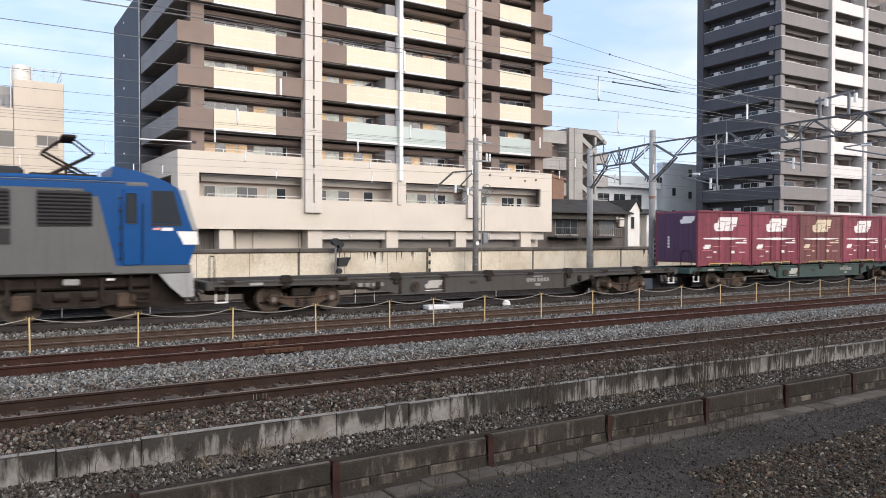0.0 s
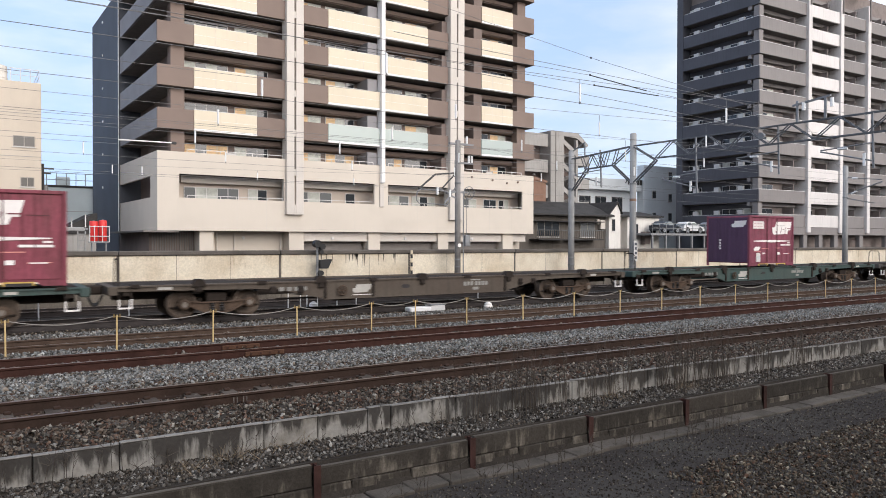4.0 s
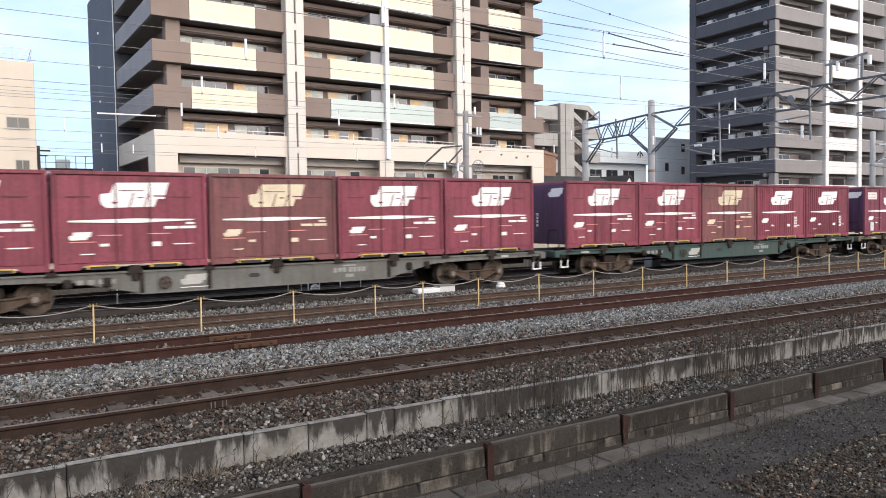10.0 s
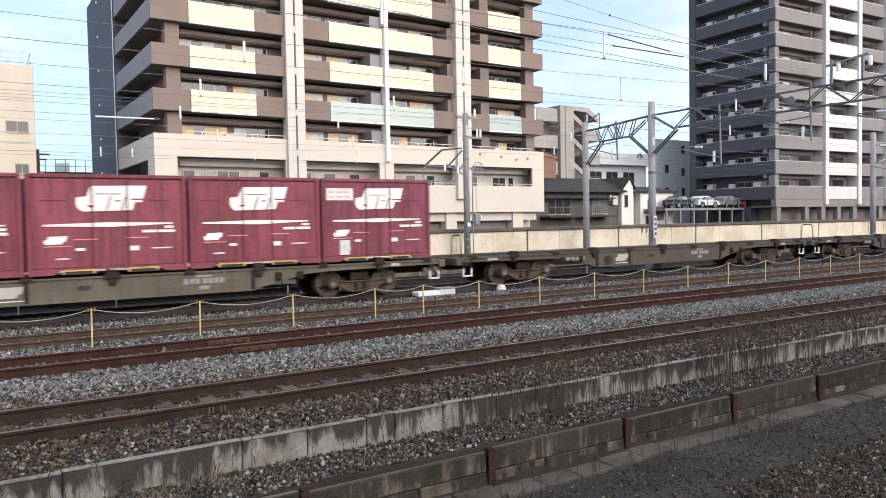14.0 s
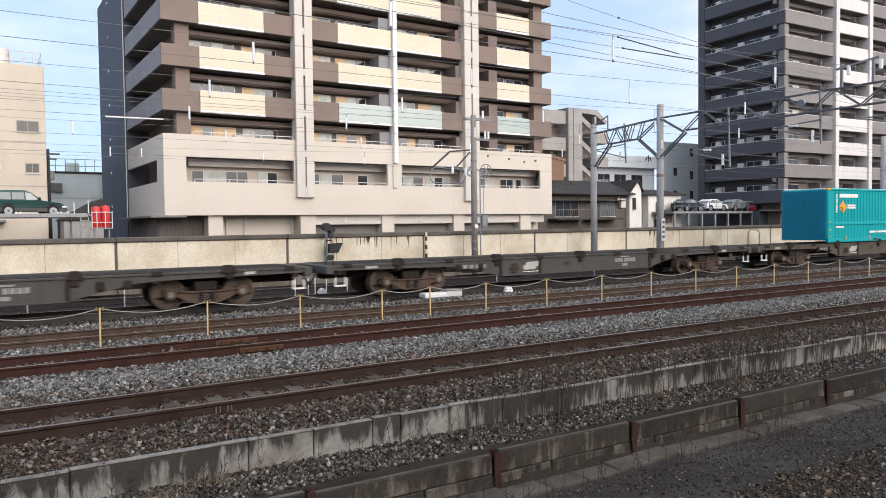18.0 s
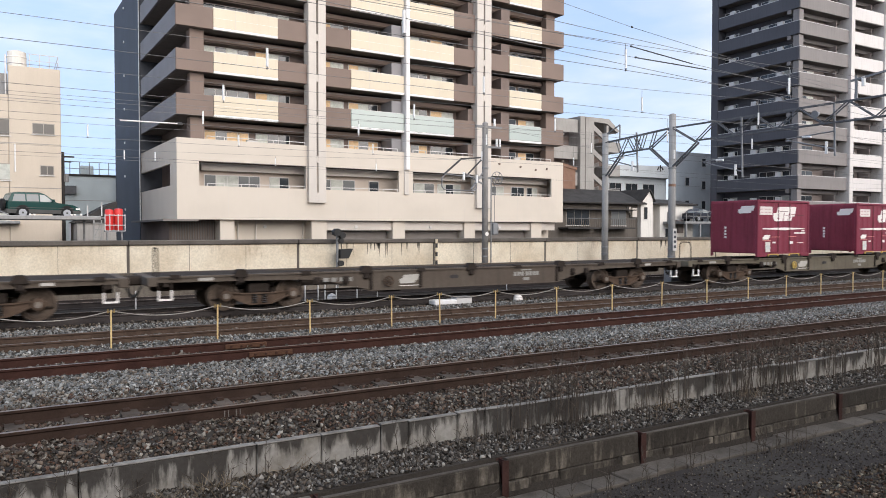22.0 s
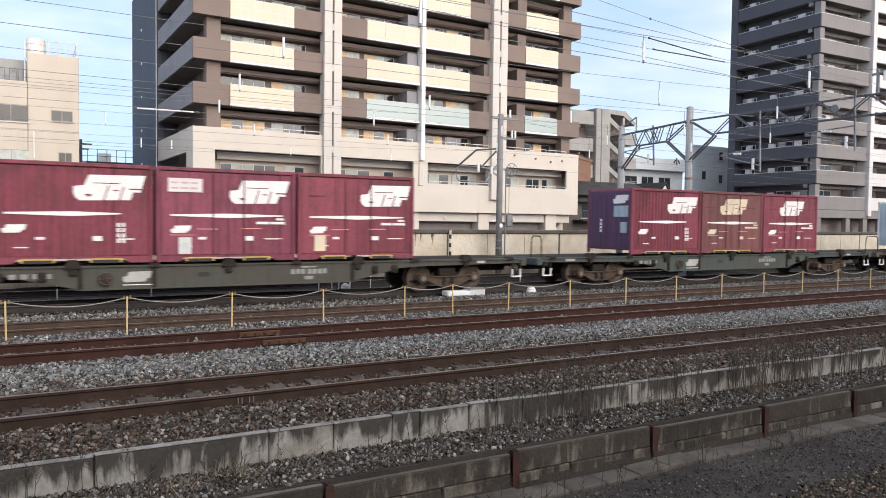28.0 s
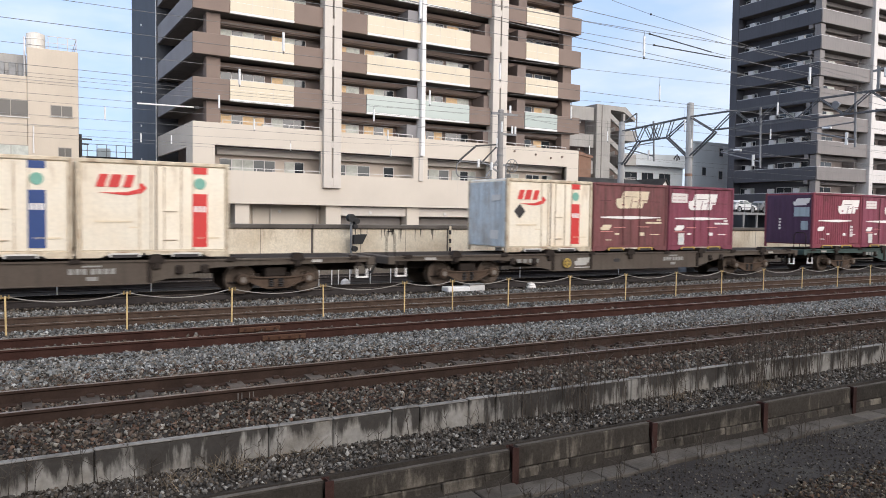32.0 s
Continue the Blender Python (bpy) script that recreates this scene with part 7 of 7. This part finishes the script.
def long_container():
    """Teal container of 9.2 m."""
    c = thing("long_container", pose(0, RAIL_Y, 1.05), "long teal corrugated container with white emblem", "container", "containers on the train")
    L, D, H = 4.6, 1.225, 2.62
    part("body", Shape().soft(-L + .06, L - .06, -D + .07, D, .12, H - .04, .02), CONT_TEAL, c)
    part("upper_side", wave(-L + .45, L - .45, .98, H - .1, -D + .02, .045, .28), CONT_TEAL, c)
    part("lower_side", wave(-L + .45, L - .45, .22, .84, -D + .02, .03, .28), CONT_TEAL, c)
    part("middle_rail", Shape().soft(-L + .15, L - .15, -D - .01, -D + .09, .84, .98, .02), CONT_TEAL, c)
    part("bottom_rail", Shape().soft(-L, L, -D - .02, -D + .1, 0, .2, .02), CONT_TEAL, c)
    part("top_rail", Shape().soft(-L, L, -D - .01, -D + .1, H - .1, H, .02), CONT_TEAL, c)
    part("roof", Shape().soft(-L + .1, L - .1, -D + .1, D - .1, H - .03, H + .015, .01), MARK_WHITE, c)
    for s in (-1, 1):
        part("corner_post", Shape().soft(min(s * L, s * (L - .14)), max(s * L, s * (L - .14)), -D - .015, -D + .14, 0, H, .02), CONT_TEAL, c)
        part("end_frame", Shape().soft(min(s * (L - .44), s * (L - .15)), max(s * (L - .44), s * (L - .15)), -D + .01, -D + .08, .2, H - .1, .02), CONT_TEAL, c)
        part("corner_cap", Shape().soft(min(s * (L + .01), s * (L - .2)), max(s * (L + .01), s * (L - .2)), -D - .03, -D + .16, H - .1, H + .01, .02), MARK_ORANGE, c)
        e = part("end_wall", Shape().soft(min(s * (L - .05), s * (L + .005)), max(s * (L - .05), s * (L + .005)), -D + .1, D - .05, .1, H - .1, .01), CONT_TEAL_SHADE, c)
        for i in range(9):
            y = -D + .2 + i * .25
            part("end_rib", Shape().box(min(s * L, s * (L + .02)), max(s * L, s * (L + .02)), y, y + .11, .25, H - .2), CONT_TEAL_SHADE, e)
        for z in (.3, .62, .98):
            part("hinge", Shape().soft(s * (L - .17) - .07, s * (L - .17) + .07, -D - .04, -D, z - .035, z + .035, .01), HOOK_YELLOW, c)
    y = -D + .012
    for x in (2.88, 3.36):
        part("emblem", Shape().wall([(x, 1.46), (x + .36, 1.46), (x + .44, 2.04), (x + .08, 2.04)], y - .012, y), MARK_WHITE, c)
    part("emblem_foot", Shape().box(3.12, 3.62, y - .012, y, 1.30, 1.36), MARK_WHITE, c)
    part("diamond", Shape().wall([(-3.62, 1.72), (-3.3, 1.4), (-2.98, 1.72), (-3.3, 2.04)], y - .012, y), MARK_ORANGE, c)
    part("diamond_mark", Shape().wall([(-3.52, 1.7), (-3.3, 1.48), (-3.3, 1.62), (-3.42, 1.74)], y - .016, y - .01), MARK_DARK, c)
    bars("text_bar", ((-3.6, -2.0, y - .012, y, 2.18, 2.36), (-2.9, -2.2, y - .012, y, 1.64, 1.74), (-2.9, -2.2, y - .012, y, 1.76, 1.84)), MARK_WHITE, c)
    bars("text_bar", ((-3.9, -3.2, y - .012, y, .70, .78), (-.9, -.25, y - .012, y, .42, .52), (-.15, 1.2, y - .012, y, .42, .52), (3.5, 4.0, y - .012, y, .74, .82), (2.5, 3.1, y - .012, y, .62, .72), (2.6, 2.9, y - .012, y, .46, .56)), MARK_WHITE, c)
    for x0 in (-3.85, 3.95):
        for i in range(8):
            part("letter_bar", Shape().box(x0 - .06, x0 + .06, y - .014, y - .002, 1.45 + i * .115, 1.53 + i * .115), MARK_WHITE, c)
    part("badge", Shape().rod((2.25, y - .012, .62), (2.25, y, .62), .17, 14), MARK_TEAL, c)
    for x in (-3.1, -.95, .6, 1.1, 3.3):
        part("twist_handle", Shape().soft(x - .05, x + .05, -D - .06, -D - .02, .1, .3, .012), HOOK_YELLOW, c)
    # dark plates painted in for the shaded fork openings
    bars("fork_hole", ((-.6, -.2, -D - .024, -D, .05, .14), (.9, 1.3, -D - .024, -D, .05, .14)), MARK_DARK, c)
    return c


def locomotive():
    """Blue and grey electric locomotive, seen by its trailing end; base at that end's coupling."""
    e = thing("locomotive", pose(0, RAIL_Y, 0), "blue and grey electric locomotive with raised pantograph", "locomotive")
    D = 1.4
    part("body", Shape().soft(-17.2, -1.85, -D, D, 1.28, 3.52, .06), LOCO_GREY, e)
    side = [(-1.9, 1.5), (-.62, 1.5), (-.42, 1.95), (-.48, 2.3), (-.95, 3.42), (-1.9, 3.42)]
    part("cab", Shape().wall(side, -D - .004, D + .004), LOCO_BLUE, e)
    part("cab_roof", Shape().wall([(-2.55, 3.42), (-.85, 3.42), (-1.15, 3.58), (-1.9, 3.80), (-2.5, 3.88)], -D + .1, D - .1), LOCO_BLUE, e)
    part("cab_base", Shape().soft(-2.9, -.55, -D - .002, D + .002, 1.28, 1.5, .03), LOCO_GREY, e)
    part("blue_sweep", Shape().wall([(-2.8, 1.5), (-1.88, 1.5), (-1.88, 3.42), (-3.75, 3.42), (-3.62, 3.15), (-3.3, 3.15)], -D - .007, -D + .01), LOCO_BLUE, e)
    part("blue_band", Shape().box(-17.2, -2.5, -D - .005, -D + .02, 3.32, 3.46), LOCO_BLUE, e)
    part("roof", Shape().soft(-17, -2.5, -D + .15, D - .15, 3.5, 3.62, .04), LOCO_BLUE, e)
    part("roof_edge", Shape().box(-17.2, -2.5, -D - .01, -D + .08, 3.475, 3.5), LOCO_BLUE, e)
    d = part("door", Shape().soft(-2.61, -2.08, -D - .03, -D, 1.5, 3.34, .02), LOCO_BLUE, e)
    part("door_window", Shape().soft(-2.52, -2.2, -D - .04, -D - .02, 2.5, 3.24, .03), PANE, d)
    for x in (-2.02, -2.66):
        part("door_handle", Shape().rod((x, -D - .06, 1.6), (x, -D - .06, 3.0), .014, 6), LOUVRE, d)
    for z in (1.65, 2.0, 2.4, 2.8, 3.1):
        part("step", Shape().box(-2.74, -2.63, -D - .05, -D, z, z + .04), LOUVRE, d)
    part("side_window", Shape().wall([(-1.74, 2.52), (-.84, 2.52), (-1.10, 3.32), (-1.74, 3.32)], -D - .014, -D), PANE, e)
    part("side_window_frame", Shape().box(-1.76, -1.72, -D - .02, -D, 2.44, 3.34).box(-1.78, -.84, -D - .02, -D, 2.46, 2.51), LOUVRE, e)
    part("windscreen", Shape().wall([(-.50, 2.36), (-.90, 3.34), (-.80, 3.34), (-.42, 2.36)], -D + .12, D - .12), PANE, e, "slanted dark windscreen")
    part("windscreen_post", Shape().wall([(-.50, 2.36), (-.93, 3.36), (-.72, 3.36), (-.36, 2.36)], -D - .006, -D + .12), LOCO_PALE, e)
    part("head_lamp", Shape().wall([(-1.0, 2.33), (-.36, 2.33), (-.32, 2.0), (-.78, 2.0)], -D - .02, -D + .45), MARK_WHITE, e, "white head lamp panel")
    part("emblem", Shape().wall([(-1.72, 2.36), (-1.5, 2.36), (-1.5, 2.42), (-1.6, 2.42), (-1.72, 2.4)], -D - .016, -D), MARK_PINK, e)
    part("emblem", Shape().box(-1.46, -1.12, -D - .016, -D, 2.34, 2.42), MARK_WHITE, e)
    for a in (-4.95, -6.85, -8.7, -10.6, -12.6):
        g = part("louvre", Shape().soft(a, a + (1.5 if a > -5 else 1.25), -D - .012, -D + .02, 2.42, 3.26, .03), LOUVRE, e)
        for i in range(9):
            part("slat", Shape().add([(a + .04, -D - .014, 2.47 + i * .085), (a + (1.46 if a > -5 else 1.21), -D - .014, 2.47 + i * .085), (a + (1.46 if a > -5 else 1.21), -D - .04, 2.51 + i * .085), (a + .04, -D - .04, 2.51 + i * .085)], [(0, 1, 2, 3)]), LOUVRE, g)
        if a < -5:
            part("louvre", Shape().soft(a, a + 1.25, -D - .012, -D + .02, 2.0, 2.38, .03), LOUVRE, e)
    part("skirt", Shape().wall([(-1.55, 1.28), (-.5, 1.28), (-.48, .62), (-.82, .60), (-1.2, .9)], -D - .0, -D + .12).wall([(-.6, 1.28), (-.48, 1.28), (-.46, .62), (-.58, .62)], -D, D), LOCO_PALE, e)
    part("coupler", Shape().soft(-.5, .1, -.16, .16, .72, .98, .04), UNDER, e)
    part("buffer_gear", Shape().box(-2.5, -.62, -.95, .95, .34, 1.27), UNDER, e)
    for x, z in ((-.35, .55), (-.2, .62), (-.3, .42)):
        part("air_hose", Shape().rod((-.5, -.5 + x, 1.0), (x + .2, -.5 + x, z), .03, 6), BLACK, e)
    part("underframe", Shape().box(-17, -2.5, -1.1, 1.1, 1.0, 1.28), UNDER, e)
    for x in (-3.4, -8.6, -14.0):
        b = part("bogie_frame", Shape().wall([(-1.75, .62), (-1.3, .85), (1.3, .85), (1.75, .62), (1.3, .5), (.6, .42), (-.6, .42), (-1.3, .5)], -1.12, -.95).box(-1.2, 1.2, -.95, .95, .5, .8), UNDER, e, at=pose(x, 0, 0))
        for wx in (-1.25, 1.25):
            ws = Shape()
            for s in (-1, 1):
                ws.rod((wx, s * .56, .56), (wx, s * .7, .56), .56, 22)
            ws.rod((wx, -.95, .56), (wx, .95, .56), .1, 8)
            part("wheelset", ws, WHEEL, b)
            part("axle_box", Shape().soft(wx - .24, wx + .24, -1.22, -.98, .36, .78, .05), BOGIE, b)
        for dx in (-.5, .15):
            part("brake_cylinder", Shape().rod((dx, -1.15, .72), (dx + .35, -1.15, .72), .13, 10), UNDER, b)
        part("sand_box", Shape().soft(-.3, .1, -1.25, -1.0, 1.0, 1.18, .04), LOCO_PALE, b)
        part("beam_box", Shape().soft(-1.9, 1.9, -1.1, -.9, .9, 1.2, .05), UNDER, b)
        for dx in (-1.6, -.9, .6, 1.3):
            part("hanger", Shape().box(dx, dx + .1, -1.2, -1.1, .55, 1.2), UNDER, b)
        part("white_tag", Shape().box(.75, .95, -1.23, -1.2, 1.12, 1.18), MARK_WHITE, b)
    part("step_frame", Shape().box(-2.35, -1.75, -1.3, -1.25, .52, .56).box(-2.35, -1.75, -1.3, -1.25, .80, .84).box(-2.37, -2.33, -1.3, -1.25, .5, 1.28).box(-1.77, -1.73, -1.3, -1.25, .5, 1.28), UNDER, e)
    for ob in e.children_recursive:           # side height over the sole bar
        if "wheel" not in ob.name and "bogie" not in ob.name:
            for v in ob.data.vertices:
                if v.co.z > 1.28:
                    v.co.z = 1.28 + (v.co.z - 1.28) * 1.125
                if ob.parent.name.split(".")[0] != "bogie_frame" and ob.name not in ("cab_roof", "coupler") and v.co.x > -16:
                    v.co.x *= .87 if v.co.x > -8 else .87 + .13 * (-8 - v.co.x) / 8
    p = part("pantograph", Shape().beam((-4.2, 0, 3.97), (-2.8, 0, 3.97), 1.3, .07), UNDER, e, "raised diamond pantograph")
    for y in (-.5, .5):
        for sx in (-1, 1):
            part("lower_arm", Shape().rod((-3.49 - sx * .52, y, 3.95), (-3.49 + sx * .62, y * .8, 4.60), .035, 6), UNDER, p)
            part("upper_arm", Shape().rod((-3.49 + sx * .62, y * .8, 4.60), (-3.49 + sx * .14, y * .7, 4.98), .026, 6), UNDER, p)
    for x in (-2.87, -4.11):
        part("cross_tube", Shape().rod((x, -.45, 4.60), (x, .45, 4.60), .028, 6), UNDER, p)
    part("contact_bow", Shape().soft(-3.68, -3.30, -.7, .7, 4.97, 5.06, .03), UNDER, p)
    for x in (-4.05, -2.93):
        part("insulator", Shape().rod((x, -.5, 3.8), (x, -.5, 3.95), .08, 8), PORCELAIN, p)
    part("roof_box", Shape().soft(-6.2, -4.55, -.8, .8, 3.82, 4.14, .1), LOUVRE, e)
    part("roof_box", Shape().soft(-4.45, -4.2, -.6, .6, 3.82, 4.02, .05), LOUVRE, e)
    return e


HEAD = 25.48                                  # where the first slot of the second wagon stands at the start
GREEN, GREY, OLIVE, BROWN, SAND, PALE, SAGE = FRAME_GREEN, FRAME_GREY, FRAME_OLIVE, FRAME_BROWN, FRAME_SAND, FRAME_PALE, FRAME_SAGE
TRAIN = [                                     # paint, yellow brake wheel, container in each of the five slots
    (GREY, 0, "....."), (GREEN, 0, "rrbrr"), (BROWN, 0, "....."), (GREEN, 0, "..p.."), (GREY, 0, "....."), (PALE, 0, "rrbrr"), (GREEN, 0, "rrbkk"), (SAND, 1, "prrrP"),
    (BROWN, 0, "....."), (GREY, 0, "....."), (GREY, 0, "....."), (BROWN, 0, "T...."), (BROWN, 0, "....."), (SAND, 1, ".M.m."), (GREY, 0, "wl.qd"), (OLIVE, 0, ".KpR."),
    (SAGE, 0, ".Kbr."), (BROWN, 1, ".gxo."), (BROWN, 1, ".ebP."), (GREEN, 0, "Kprrr")]
KINDS = {"m": "maroon", "M": "maroon_mid", "P": "plum_mid", "K": "ribbed_right", "R": "red_right", "r": "red", "p": "plum", "b": "brick", "k": "ribbed", "w": "white", "l": "white_line", "e": "white_blue_end", "d": "white_line", "q": "white_pale_end", "g": "grey", "x": "white_black", "o": "white_red"}
made_wagons, made_boxes, RIDERS = {}, {}, []
for i, (paint, mark, load) in enumerate(TRAIN):
    start = HEAD + 20.4 * (i - 1)
    middle = start + 2 * PITCH + SLOT / 2
    key = (paint.name, mark)
    if key not in made_wagons:
        tone = {GREEN.name: "blue-green", GREY.name: "dusty grey", OLIVE.name: "olive-grey", BROWN.name: "dusty brown", SAND.name: "sandy brown", PALE.name: "pale grey", SAGE.name: "grey-green"}[paint.name]
        made_wagons[key] = wagon(paint, tone + " flat container wagon on two bogies" + (" with yellow brake wheel" if mark else ""), mark)
        wg = made_wagons[key]
    else:
        wg = copy_thing(made_wagons[key], pose(0, RAIL_Y, 0))
    RIDERS.append((wg, middle - (.3 if i == 0 else 0), 0.0))
    for j, ch in enumerate(load):
        if ch == ".":
            continue
        if ch == "T":
            RIDERS.append((long_container(), middle, 1.05))
            continue
        kind = KINDS[ch]
        if kind in made_boxes:
            box = copy_thing(made_boxes[kind], pose(0, RAIL_Y, 1.05))
        else:
            box = made_boxes[kind] = small_container(kind)
        RIDERS.append((box, start + j * PITCH + SLOT / 2, 1.05))
RIDERS.append((locomotive(), HEAD - 20.4 - .83, 0.0))

def run(t):
    """Metres that the train has gone since the start."""
    return 10.6656 * t + .031794 * t * t - .000357 * t ** 3


def motions():
    times = [0, .4] + [2 * k for k in range(1, 16)] + [31.6, 32]
    for ob, x, z in RIDERS:
        walk(ob, [(t, pose(x - run(t), RAIL_Y, z)) for t in times])


motions()
